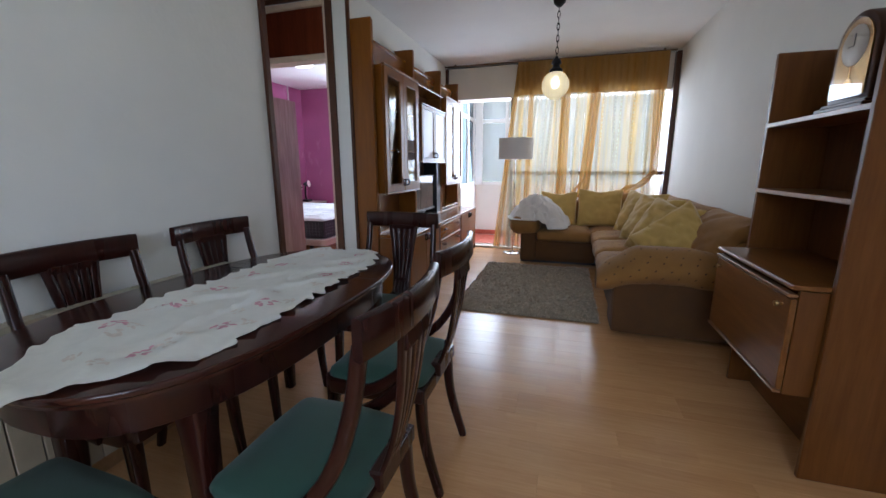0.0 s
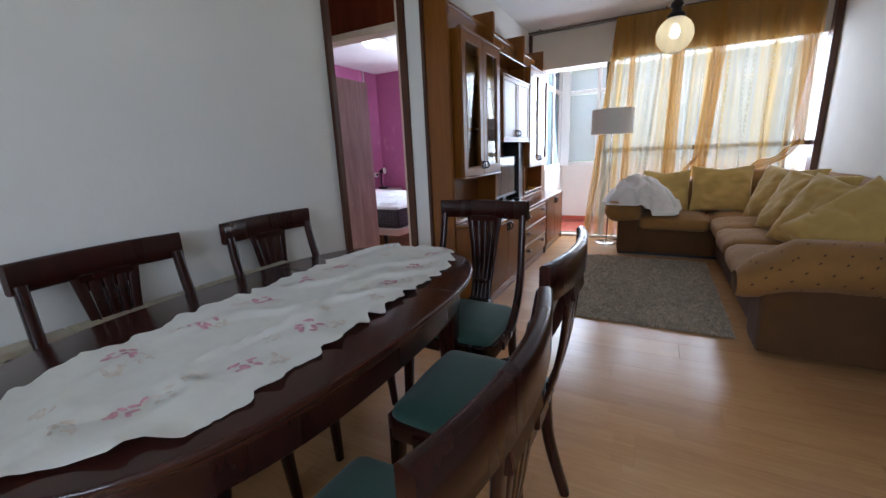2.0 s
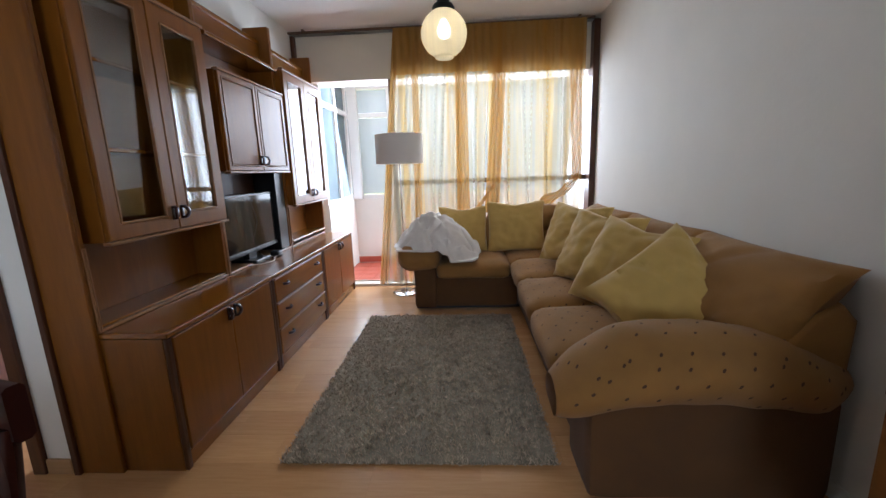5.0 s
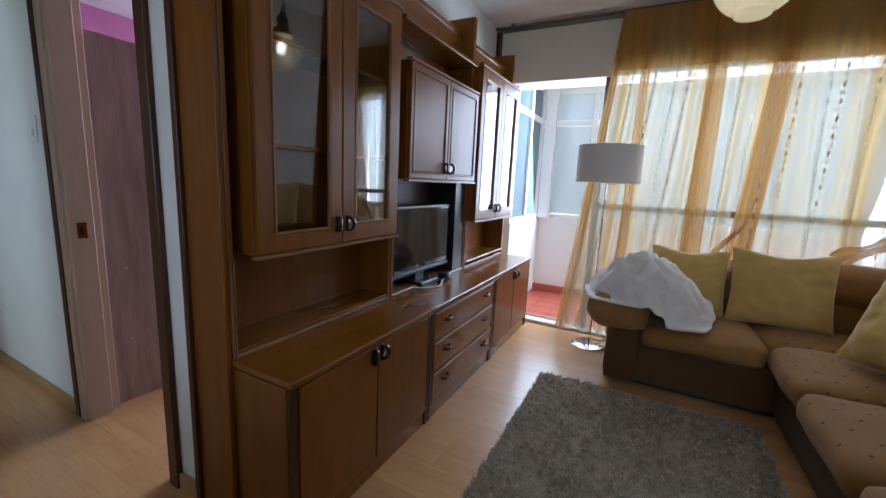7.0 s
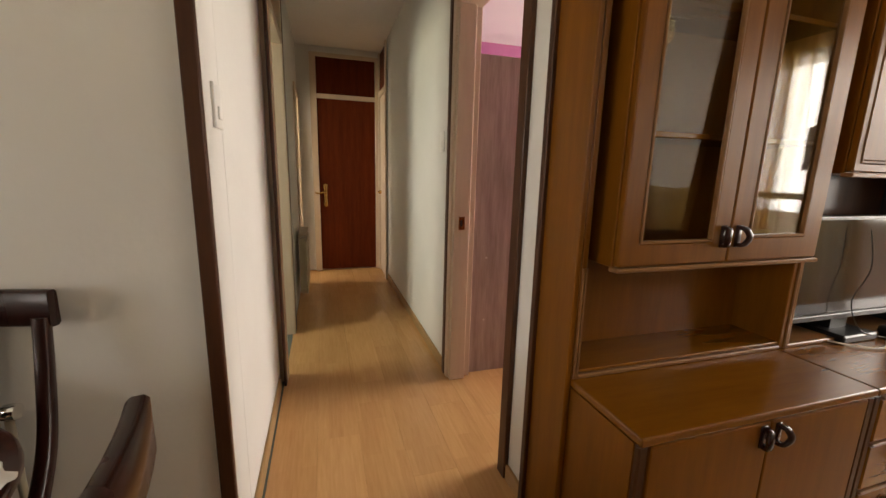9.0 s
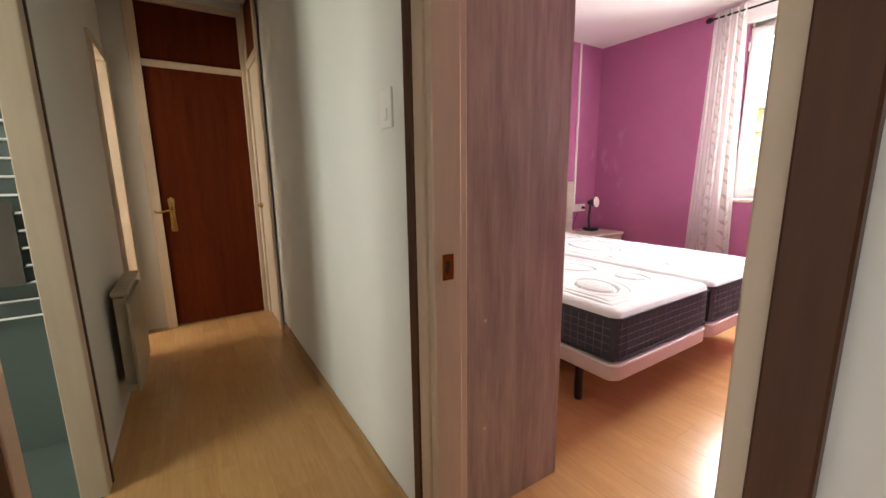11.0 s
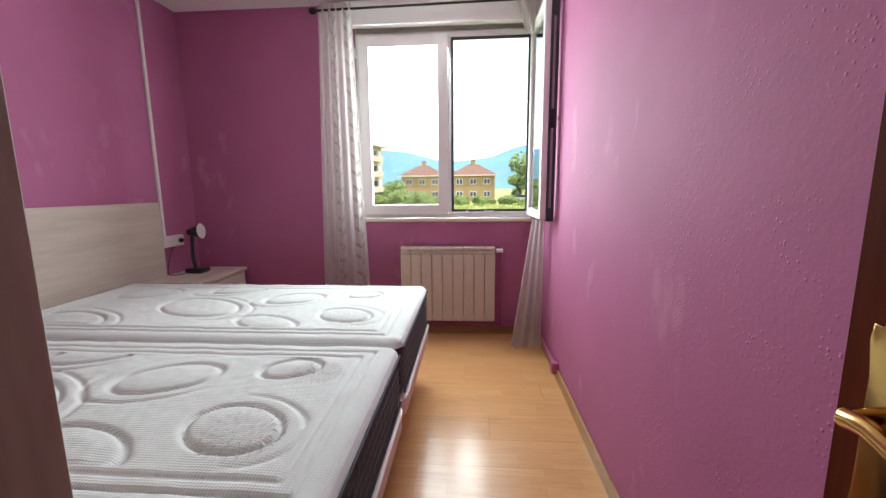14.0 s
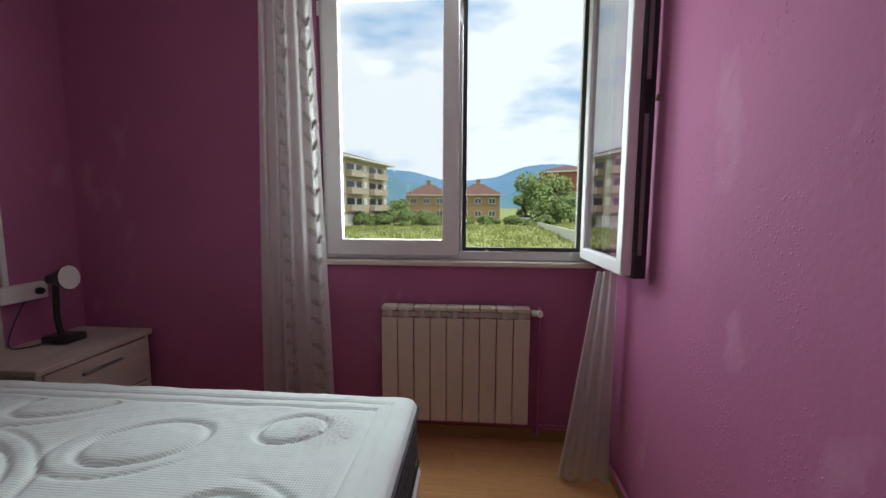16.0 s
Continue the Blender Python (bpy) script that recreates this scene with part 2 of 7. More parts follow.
def wood(name, dark, light, axis="z", rough=0.35, coat=0.15, freq=28.0, bump=0.08, shift=False, contrast=1.0, spec=0.22):
    """Wood with long grain along an axis of the object."""
    m, nt, nd, ln, bs = nodes_of(name)
    st = {"x": (0.09, 1, 1), "y": (1, 0.09, 1), "z": (1, 1, 0.09)}[axis]
    v = coords(nt, st, shift)
    g1, g2 = noise_node(nt, v, freq, 6, 0.62), noise_node(nt, v, freq * 5, 3, 0.5)
    wide = noise_node(nt, v, freq * 0.18, 3)
    mid = [(a + b) / 2 for a, b in zip(dark, light)]
    col = ramp_node(nt, g1, [(0.5 - 0.2 / contrast, rgba(dark)), (0.5, rgba(mid)), (0.5 + 0.2 / contrast, rgba(light))])
    col = mixed(nt, col, mixed(nt, rgba(dark, 0.8), rgba(light, 1.1), g2), 0.3)
    col = mixed(nt, col, ramp_node(nt, wide, [(0.35, (0.75, 0.75, 0.75, 1)), (0.65, (1, 1, 1, 1))]), 0.6, "MULTIPLY")
    ln.new(col, bs.inputs["Base Color"])
    rr = nd.new("ShaderNodeMapRange")
    rr.inputs["To Min"].default_value, rr.inputs["To Max"].default_value = rough - 0.03, rough + 0.06
    ln.new(wide, rr.inputs["Value"])
    bs.inputs["Specular IOR Level"].default_value = spec
    ln.new(rr.outputs[0], bs.inputs["Roughness"])
    bs.inputs["Coat Weight"].default_value, bs.inputs["Coat Roughness"].default_value = coat, 0.16
    bumped(nt, bs, g2, bump * 0.5, 0.0006)
    return m


def wall_paint(name, c, relief=0.35, rscale=95.0, dist=0.003, stain=0.06, rough=0.75):
    """Painted plaster with a fine spatter relief, faint stains."""
    m, nt, nd, ln, bs = nodes_of(name)
    v = coords(nt)
    vo = nd.new("ShaderNodeTexVoronoi")
    vo.inputs["Scale"].default_value = rscale * 0.55
    vo.feature = "SMOOTH_F1"
    ln.new(v, vo.inputs["Vector"])
    fine, broad = noise_node(nt, v, rscale, 4), noise_node(nt, v, 1.3, 6, 0.6)
    hgt = nd.new("ShaderNodeMath")
    hgt.operation = "SUBTRACT"
    ln.new(fine, hgt.inputs[0])
    ln.new(vo.outputs["Distance"], hgt.inputs[1])
    col = ramp_node(nt, broad, [(0.32, rgba(c, 1 - stain)), (0.68, rgba(c, 1 + stain))])
    ln.new(col, bs.inputs["Base Color"])
    bs.inputs["Roughness"].default_value = rough
    bumped(nt, bs, hgt.outputs[0], relief, dist)
    return m


def spatter_paint(name, c, pale):
    """Magenta paint over sparse plaster spatter, with pale damp streaks."""
    m, nt, nd, ln, bs = nodes_of(name)
    v = coords(nt)
    vo = nd.new("ShaderNodeTexVoronoi")
    vo.inputs["Scale"].default_value = 75.0
    ln.new(v, vo.inputs["Vector"])
    dots = ramp_node(nt, vo.outputs["Distance"], [(0.0, (1, 1, 1, 1)), (0.28, (0, 0, 0, 1))])
    where = ramp_node(nt, noise_node(nt, v, 5.0, 3), [(0.5, (0, 0, 0, 1)), (0.7, (1, 1, 1, 1))])
    fine, broad = noise_node(nt, v, 60, 4), noise_node(nt, v, 1.1, 6, 0.6)
    hgt = mixed(nt, mixed(nt, (0, 0, 0, 1), dots, where), fine, 0.22)
    st = nd.new("ShaderNodeMapping")
    st.inputs["Scale"].default_value = (2.4, 2.4, 1.3)
    ln.new(v, st.inputs["Vector"])
    damp = ramp_node(nt, noise_node(nt, st.outputs[0], 2.1, 4, 0.5), [(0.62, (0, 0, 0, 1)), (0.7, (0.55, 0.55, 0.55, 1))])
    col = ramp_node(nt, broad, [(0.32, rgba(c, 0.92)), (0.68, rgba(c, 1.08))])
    ln.new(mixed(nt, col, rgba(pale), damp), bs.inputs["Base Color"])
    bs.inputs["Roughness"].default_value, bs.inputs["Specular IOR Level"].default_value = 0.7, 0.2
    bumped(nt, bs, hgt, 0.95, 0.004)
    return m


def laminate(name, tones, axis="x", rough=0.22):
    """Three-strip laminate print for one board; the board's long side runs along the axis."""
    m, nt, nd, ln, bs = nodes_of(name)
    v = coords(nt, (1, 1, 1), True)
    br = nd.new("ShaderNodeTexBrick")
    br.inputs["Scale"].default_value, br.inputs["Brick Width"].default_value, br.inputs["Row Height"].default_value = 1.0, 0.42, 0.0645
    br.inputs["Mortar Size"].default_value, br.inputs["Bias"].default_value = 0.0, 0.0
    br.offset, br.offset_frequency = 0.37, 2
    br.inputs["Color1"].default_value, br.inputs["Color2"].default_value = rgba(tones[0]), rgba(tones[1])
    ln.new(v, br.inputs["Vector"])
    gm = nd.new("ShaderNodeMapping")
    gm.inputs["Scale"].default_value = (1.2, 16, 1)
    ln.new(v, gm.inputs["Vector"])
    g, g2 = noise_node(nt, gm.outputs[0], 5, 7, 0.65), noise_node(nt, gm.outputs[0], 30, 3)
    col = mixed(nt, br.outputs["Color"], ramp_node(nt, g, [(0.3, rgba(tones[2])), (0.7, rgba(tones[3]))]), 0.42)
    oi = nd.new("ShaderNodeObjectInfo")
    col = mixed(nt, col, ramp_node(nt, oi.outputs["Random"], [(0.0, (0.86, 0.84, 0.82, 1)), (1.0, (1, 1, 1, 1))]), 0.8, "MULTIPLY")
    ln.new(col, bs.inputs["Base Color"])
    rr = nd.new("ShaderNodeMapRange")
    rr.inputs["To Min"].default_value, rr.inputs["To Max"].default_value = rough - 0.04, rough + 0.06
    ln.new(noise_node(nt, v, 2.2, 5), rr.inputs["Value"])
    ln.new(rr.outputs[0], bs.inputs["Roughness"])
    bs.inputs["Specular IOR Level"].default_value = 0.42
    bumped(nt, bs, g2, 0.03, 0.0006)
    return m


def glass(name, tint=(1, 1, 1), gloss=0.02, ior=1.5):
    """Clear pane: it lets light pass straight and mirrors more at a slant."""
    m, nt, nd, ln, bs = nodes_of(name)
    nd.remove(bs)
    tr, gl, lw, mx = nd.new("ShaderNodeBsdfTransparent"), nd.new("ShaderNodeBsdfGlossy"), nd.new("ShaderNodeLayerWeight"), nd.new("ShaderNodeMixShader")
    tr.inputs["Color"].default_value = rgba(tint)
    gl.inputs["Roughness"].default_value = gloss
    lw.inputs["Blend"].default_value = 0.5
    pw, mr = nd.new("ShaderNodeMath"), nd.new("ShaderNodeMapRange")
    pw.operation = "POWER"
    pw.inputs[1].default_value = 5.0
    mr.inputs["To Min"].default_value = ((ior - 1) / (ior + 1)) ** 2
    ln.new(lw.outputs["Facing"], pw.inputs[0])
    ln.new(pw.outputs[0], mr.inputs["Value"])
    ln.new(mr.outputs[0], mx.inputs[0])
    ln.new(tr.outputs[0], mx.inputs[1])
    ln.new(gl.outputs[0], mx.inputs[2])
    ln.new(mx.outputs[0], nd["Material Output"].inputs["Surface"])
    return m


def sheer(name, a, b, stripe, clear, leaf=None, weave=1.0):
    """Thin woven voile: part light passes straight, part is scattered; woven stripes along x, small woven motifs."""
    m, nt, nd, ln, bs = nodes_of(name)
    nd.remove(bs)
    v = coords(nt)
    st = nd.new("ShaderNodeMapping")
    st.inputs["Scale"].default_value = (stripe, 0.001, 0.05)
    ln.new(v, st.inputs["Vector"])
    s = noise_node(nt, st.outputs[0], 1.0, 3, 0.6)
    col = ramp_node(nt, s, [(0.42, rgba(a)), (0.6, rgba(b))])
    dens = ramp_node(nt, s, [(0.4, (clear, clear, clear, 1)), (0.62, (clear * 0.45, clear * 0.45, clear * 0.45, 1))])
    if leaf:
        vo = nd.new("ShaderNodeTexVoronoi")
        lm = nd.new("ShaderNodeMapping")
        lm.inputs["Scale"].default_value = leaf[1]
        ln.new(v, lm.inputs["Vector"])
        vo.inputs["Scale"].default_value, vo.inputs["Randomness"].default_value = 1.0, leaf[2]
        ln.new(lm.outputs[0], vo.inputs["Vector"])
        spot = ramp_node(nt, vo.outputs["Distance"], [(leaf[3], (1, 1, 1, 1)), (leaf[3] + 0.06, (0, 0, 0, 1))])
        band = ramp_node(nt, noise_node(nt, st.outputs[0], leaf[4], 0), [(0.5, (0, 0, 0, 1)), (0.56, (1, 1, 1, 1))])
        spot = mixed(nt, (0, 0, 0, 1), spot, band)
        col = mixed(nt, col, rgba(leaf[0]), spot)
        dens = mixed(nt, dens, (clear * 0.3, clear * 0.3, clear * 0.3, 1), spot)
    df, tl, tr, m1, m2 = (nd.new("ShaderNode" + k) for k in ("BsdfDiffuse", "BsdfTranslucent", "BsdfTransparent", "MixShader", "MixShader"))
    ln.new(col, df.inputs["Color"])
    ln.new(col, tl.inputs["Color"])
    m1.inputs[0].default_value = 0.42
    ln.new(df.outputs[0], m1.inputs[1])
    ln.new(tl.outputs[0], m1.inputs[2])
    ln.new(dens, m2.inputs[0])
    ln.new(m1.outputs[0], m2.inputs[1])
    ln.new(tr.outputs[0], m2.inputs[2])
    ln.new(m2.outputs[0], nd["Material Output"].inputs["Surface"])
    return m


def glow(name, c, strength):
    m, nt, nd, ln, bs = nodes_of(name)
    bs.inputs["Base Color"].default_value = rgba(c)
    bs.inputs["Emission Color"].default_value, bs.inputs["Emission Strength"].default_value = rgba(c), strength
    return m


WHITE_WALL = wall_paint("white_plaster", (0.74, 0.73, 0.69), 0.25, 70, 0.002, 0.04)
PINK_WALL = spatter_paint("magenta_plaster", (0.435, 0.146, 0.285), (0.52, 0.25, 0.38))
CEILING = wall_paint("ceiling_white", (0.8, 0.79, 0.77), 0.12, 60, 0.002, 0.03)
PLANK = laminate("laminate_floor", ((0.56, 0.3, 0.125), (0.65, 0.375, 0.165), (0.49, 0.245, 0.095), (0.7, 0.42, 0.2)))
SUBFLOOR = plain("floor_joint", (0.25, 0.13, 0.05), 0.8)
BASEBOARD = wood("oak_baseboard", (0.36, 0.21, 0.09), (0.5, 0.31, 0.15), "x", 0.4)
UNIT_Z = wood("honey_walnut_upright", (0.16, 0.051, 0.004), (0.25, 0.09, 0.008), "z", 0.33, 0.1, contrast=0.8, spec=0.26)
UNIT_Y = wood("honey_walnut_flat", (0.175, 0.057, 0.004), (0.265, 0.097, 0.009), "y", 0.24, 0.3, contrast=0.8, spec=0.35)
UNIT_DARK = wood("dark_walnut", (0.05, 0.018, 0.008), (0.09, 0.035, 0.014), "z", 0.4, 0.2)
UNIT_EDGE = wood("worn_walnut_edge", (0.22, 0.1, 0.035), (0.32, 0.16, 0.07), "y", 0.3, 0.3)
SIDE_Z = wood("walnut_sideboard_upright", (0.11, 0.037, 0.007), (0.18, 0.068, 0.015), "z", 0.32, 0.12)
SIDE_Y = wood("walnut_sideboard_flat", (0.14, 0.05, 0.01), (0.23, 0.092, 0.02), "y", 0.3, 0.15)
MAHOG = wood("dark_mahogany", (0.015, 0.004, 0.003), (0.038, 0.009, 0.006), "z", 0.26, 0.25, shift=True)
MAHOG_TOP = wood("dark_mahogany_top", (0.026, 0.007, 0.005), (0.06, 0.016, 0.01), "y", 0.2, 0.5)
DOOR_DARK = wood("dark_sapele_door", (0.085, 0.014, 0.005), (0.16, 0.032, 0.011), "z", 0.55, 0.0, 22, spec=0.07)
TRIM_DARK = wood("dark_brown_trim", (0.055, 0.019, 0.009), (0.1, 0.038, 0.017), "z", 0.4, 0.2)
CREAM_WOOD = wood("cream_painted_wood", (0.62, 0.49, 0.36), (0.73, 0.6, 0.46), "z", 0.45, 0.15, 12, contrast=0.6)
WARD = wood("grey_brown_laminate", (0.3, 0.22, 0.185), (0.58, 0.465, 0.4), "z", 0.42, 0.05, 21, contrast=1.25)
HEAD = wood("bleached_oak", (0.5, 0.43, 0.36), (0.66, 0.59, 0.51), "y", 0.5, 0.0, 16)
GREEN = plain("green_velvet_upholstery", (0.018, 0.058, 0.041), 0.85, 0, 0.22, 14, 0.3, 500, 0.001, 0, 0.15)
SOFA = plain("tan_sofa_fabric", (0.29, 0.145, 0.034), 0.9, 0, 0.18, 7, 0.4, 420, 0.002, 0, 0.1)
SOFA_DARK = plain("brown_sofa_fabric", (0.1, 0.044, 0.012), 0.95, 0, 0.2, 7, 0.35, 420, 0.0015, 0, 0.05)
SPOT = plain("sofa_motif", (0.085, 0.043, 0.02), 0.9, 0, 0.1, 20, 0.2, 400)
YELLOW = plain("mustard_cushion_fabric", (0.53, 0.355, 0.095), 0.85, 0, 0.1, 8, 0.3, 380, 0.0015, 0, 0.3)
THROW = plain("white_fleece", (0.76, 0.72, 0.68), 0.95, 0, 0.1, 12, 0.5, 160, 0.004, 0, 0.5)
RUG = plain("grey_olive_rug", (0.28, 0.25, 0.19), 0.95, 0, 0.35, 16, 0.3, 200, 0.003)
RUG_PILE = plain("grey_olive_pile", (0.52, 0.43, 0.325), 0.95, 0, 0.6, 34, 0, 60, 0.003)
CLOTH = plain("white_lace_cloth", (0.72, 0.72, 0.68), 0.85, 0, 0.06, 25, 0.3, 220, 0.001)
PINK_STITCH = plain("pink_embroidery", (0.6, 0.33, 0.39), 0.8, 0, 0.4, 80, 0.4, 300, 0.001)
PALE_STITCH = plain("pale_embroidery", (0.66, 0.6, 0.54), 0.8, 0, 0.25, 60, 0.4, 300, 0.001)
RADIATOR = plain("cream_radiator_enamel", (0.62, 0.57, 0.48), 0.35, 0, 0.06, 6, 0.05, 150)
OLD_RADIATOR = plain("aged_radiator_enamel", (0.4, 0.355, 0.26), 0.4, 0, 0.15, 8, 0.1, 120)
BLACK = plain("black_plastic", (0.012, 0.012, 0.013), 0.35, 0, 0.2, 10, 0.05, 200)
SCREEN = plain("television_screen", (0.006, 0.007, 0.008), 0.09, 0, 0.1, 3, 0, 50, 0.001, 0.0, 0, 0.3, 0.02)
TOWEL = plain("grey_brown_towelling", (0.1, 0.08, 0.07), 0.95, 0, 0.15, 12, 0.5, 300, 0.002)
CHROME = plain("chrome", (0.75, 0.75, 0.75), 0.12, 1.0, 0.05, 8, 0.02, 200, 0.001, 0, 0, 0.5, 0.05)
BRASS = plain("polished_brass", (0.7, 0.46, 0.16), 0.22, 1.0, 0.12, 20, 0.05, 200, 0.001, 0, 0, 0.5, 0.08)
OLD_BRASS = plain("worn_brass", (0.42, 0.27, 0.11), 0.38, 1.0, 0.3, 30, 0.1, 200)
IRON = plain("dark_wrought_iron", (0.025, 0.022, 0.02), 0.5, 0.7, 0.25, 20, 0.2, 150)
PVC = plain("white_window_frame", (0.78, 0.77, 0.76), 0.35, 0, 0.04, 3, 0.03, 150)
GASKET = plain("dark_grey_gasket", (0.03, 0.032, 0.035), 0.45, 0, 0.15, 10, 0.05, 150)
WHITE_PLASTIC = plain("white_plastic", (0.78, 0.77, 0.73), 0.35, 0, 0.03, 5, 0.02, 150)
SHADE = plain("white_lamp_shade", (0.72, 0.69, 0.66), 0.9, 0, 0.04, 5, 0.25, 500)
PALE_PANEL = plain("pale_shutter_panel", (0.66, 0.6, 0.52), 0.6, 0, 0.04, 3, 0.1, 90)
ALU = plain("brown_aluminium", (0.12, 0.075, 0.045), 0.4, 0.4, 0.1, 8, 0.05, 200)
TICKING = plain("white_mattress_ticking", (0.69, 0.745, 0.725), 0.9, 0, 0.04, 12, 0.5, 330, 0.0012)


def knit_relief(m, pitch):
    """Adds a fine diamond knit to the relief of a fabric."""
    nt = m.node_tree
    nd, ln = nt.nodes, nt.links
    sp = nd.new("ShaderNodeSeparateXYZ")
    ln.new(coords(nt), sp.inputs[0])

    def math_node(op, a, b):
        n = nd.new("ShaderNodeMath")
        n.operation = op
        for k, v in ((0, a), (1, b)):
            if hasattr(v, "links"):
                ln.new(v, n.inputs[k])
            else:
                n.inputs[k].default_value = v
        return n.outputs[0]

    w = 2 * math.pi / pitch
    u, v = math_node("ADD", sp.outputs[0], sp.outputs[1]), math_node("SUBTRACT", sp.outputs[0], sp.outputs[1])
    h = math_node("MULTIPLY", math_node("SINE", math_node("MULTIPLY", u, w), 0.0), math_node("SINE", math_node("MULTIPLY", v, w), 0.0))
    bumped(nt, nd["Principled BSDF"], h, 0.35, 0.0016)


knit_relief(TICKING, 0.016)
LACE = plain("grey_knit_thread", (0.63, 0.635, 0.63), 0.9)
SLATE = plain("dark_slate_ticking", (0.04, 0.042, 0.05), 0.85, 0, 0.15, 10, 0.4, 350, 0.001)
PIPE_PINK = plain("painted_pipe", (0.42, 0.1, 0.25), 0.45, 0, 0.1, 8, 0.1, 120)
# pale green tile darkened: the bathroom's dimness is put into this colour
TILE_GREEN = plain("dimmed_green_tile", (0.1, 0.125, 0.115), 0.2, 0, 0.05, 3, 0.03, 90, 0.001, 0.3)
TILE_RED = plain("red_balcony_tile", (0.4, 0.085, 0.05), 0.4, 0, 0.15, 6, 0.1, 90)
PANE = glass("window_glass")
DOUBLE_GLAZING = glass("double_glazing", (0.9, 0.93, 0.92), 0.0, 3.2)
CABINET_GLASS = glass("cabinet_glass", (0.92, 0.94, 0.93), 0.012, 2.1)
FROST = sheer("frosted_balcony_glass", (0.3, 0.36, 0.39), (0.27, 0.33, 0.36), 2.0, 0.3)
# whitened glass: the blown-out glare outside is put into the panes
GLARE_PANE = sheer("glare_balcony_glass", (0.6, 0.61, 0.63), (0.56, 0.58, 0.6), 2.0, 0.22)
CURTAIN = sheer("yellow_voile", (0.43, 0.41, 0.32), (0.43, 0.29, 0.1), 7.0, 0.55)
# curtain voile with a deeper colour, as stacked layers pass less light
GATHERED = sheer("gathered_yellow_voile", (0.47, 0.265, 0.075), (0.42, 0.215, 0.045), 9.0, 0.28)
VOILE = sheer("white_leaf_voile", (0.7, 0.69, 0.66), (0.62, 0.61, 0.58), 9.0, 0.34)
DASH = plain("olive_woven_dash", (0.26, 0.26, 0.17), 0.9)
LEAF_PRINT = plain("grey_leaf_print", (0.36, 0.335, 0.3), 0.9, 0, 0.2, 30)
GLOBE = sheer("frosted_globe_glass", (0.62, 0.56, 0.42), (0.54, 0.48, 0.34), 30.0, 0.36)
BULB = glow("warm_bulb", (1.0, 0.87, 0.62), 14.0)
DOME = glow("lit_dome", (1.0, 0.95, 0.88), 2.5)
STITCH = plain("grey_stitching", (0.13, 0.14, 0.16), 0.8)
BEDBASE = plain("pale_bed_base", (0.62, 0.5, 0.44), 0.7, 0, 0.05, 6, 0.2, 300)
GREY_METAL = plain("grey_metal", (0.3, 0.3, 0.3), 0.4, 0.8)
GRASS = plain("rough_grass", (0.3, 0.33, 0.1), 0.95, 0, 0.4, 0.35, 0.5, 3.0, 0.1)
WEED = plain("meadow_weed", (0.36, 0.38, 0.13), 0.95, 0, 0.45, 0.6, 0, 4)
# blue air haze is mixed into the base colour of both hills
HILL = plain("haze_tinted_hill", (0.15, 0.28, 0.43), 1.0, 0, 0.12, 0.01, 0, 0.1)
HILL_NEAR = plain("haze_tinted_near_hill", (0.12, 0.24, 0.31), 1.0, 0, 0.15, 0.01, 0, 0.1)
OCHRE = plain("ochre_render", (0.36, 0.24, 0.13), 0.9, 0, 0.08, 0.5, 0.1, 6)
ROOF = plain("red_brown_roof_tile", (0.19, 0.1, 0.075), 0.9, 0, 0.2, 0.8, 0.6, 3.0, 0.1)
BRICK_RED = plain("red_brick_render", (0.3, 0.11, 0.08), 0.9, 0, 0.12, 0.6, 0.1, 6)
BLOCK = plain("beige_render", (0.5, 0.43, 0.33), 0.9, 0, 0.08, 0.5, 0.1, 6)
DARK_PANE = plain("dark_window_pane", (0.07, 0.08, 0.1), 0.15)
LEAF = plain("leaf_green", (0.23, 0.3, 0.1), 0.8, 0, 0.4, 0.7, 0, 5)
BARK = plain("bark", (0.1, 0.07, 0.05), 0.9, 0, 0.2, 3, 0.5, 20)


def soft(x0, x1, y0, y1, z0, z1, r, puff=0.0, n=9, seed=0, ruff=0.004, sag=0.0):
    """A stuffed block: rounded edges, bulging faces, small unevenness."""
    bm = bmesh.new()
    bmesh.ops.create_cube(bm, size=2)
    bmesh.ops.subdivide_edges(bm, edges=bm.edges[:], cuts=n, use_grid_fill=True)
    c, h = Vector(((x0 + x1) / 2, (y0 + y1) / 2, (z0 + z1) / 2)), Vector(((x1 - x0) / 2, (y1 - y0) / 2, (z1 - z0) / 2))
    r = min(r, *h)
    for v in bm.verts:
        p = Vector((v.co.x * h.x, v.co.y * h.y, v.co.z * h.z))
        q = Vector([max(-(b - r), min(b - r, a)) for a, b in zip(p, h)])
        d = p - q
        p = q + d.normalized() * r if d.length > 1e-6 else p
        u = v.co
        p.z += puff * (1 if u.z > 0 else 0.2) * (1 - u.x ** 2) * (1 - u.y ** 2) * abs(u.z) * (1 if u.z > 0 else -1)
        p.x += puff * 0.5 * u.x * (1 - u.z ** 2) * (1 - u.y ** 2)
        p.y += puff * 0.5 * u.y * (1 - u.z ** 2) * (1 - u.x ** 2)
        p.z -= sag * (1 - u.x ** 2) * (1 - u.y ** 2) * max(u.z, 0)
        p += Vector((noise.noise(p * 6 + Vector((seed, 0, 0))), noise.noise(p * 6 + Vector((0, seed, 9))), noise.noise(p * 6 + Vector((4, 0, seed))))) * ruff
        v.co = c + p
    return bm


H = 2.66

# ---- structure ----
def wall(name, boxes, material, label):
    return solo(name, merge(*[B(*b) for b in boxes]), material, label, "wall", "structure")


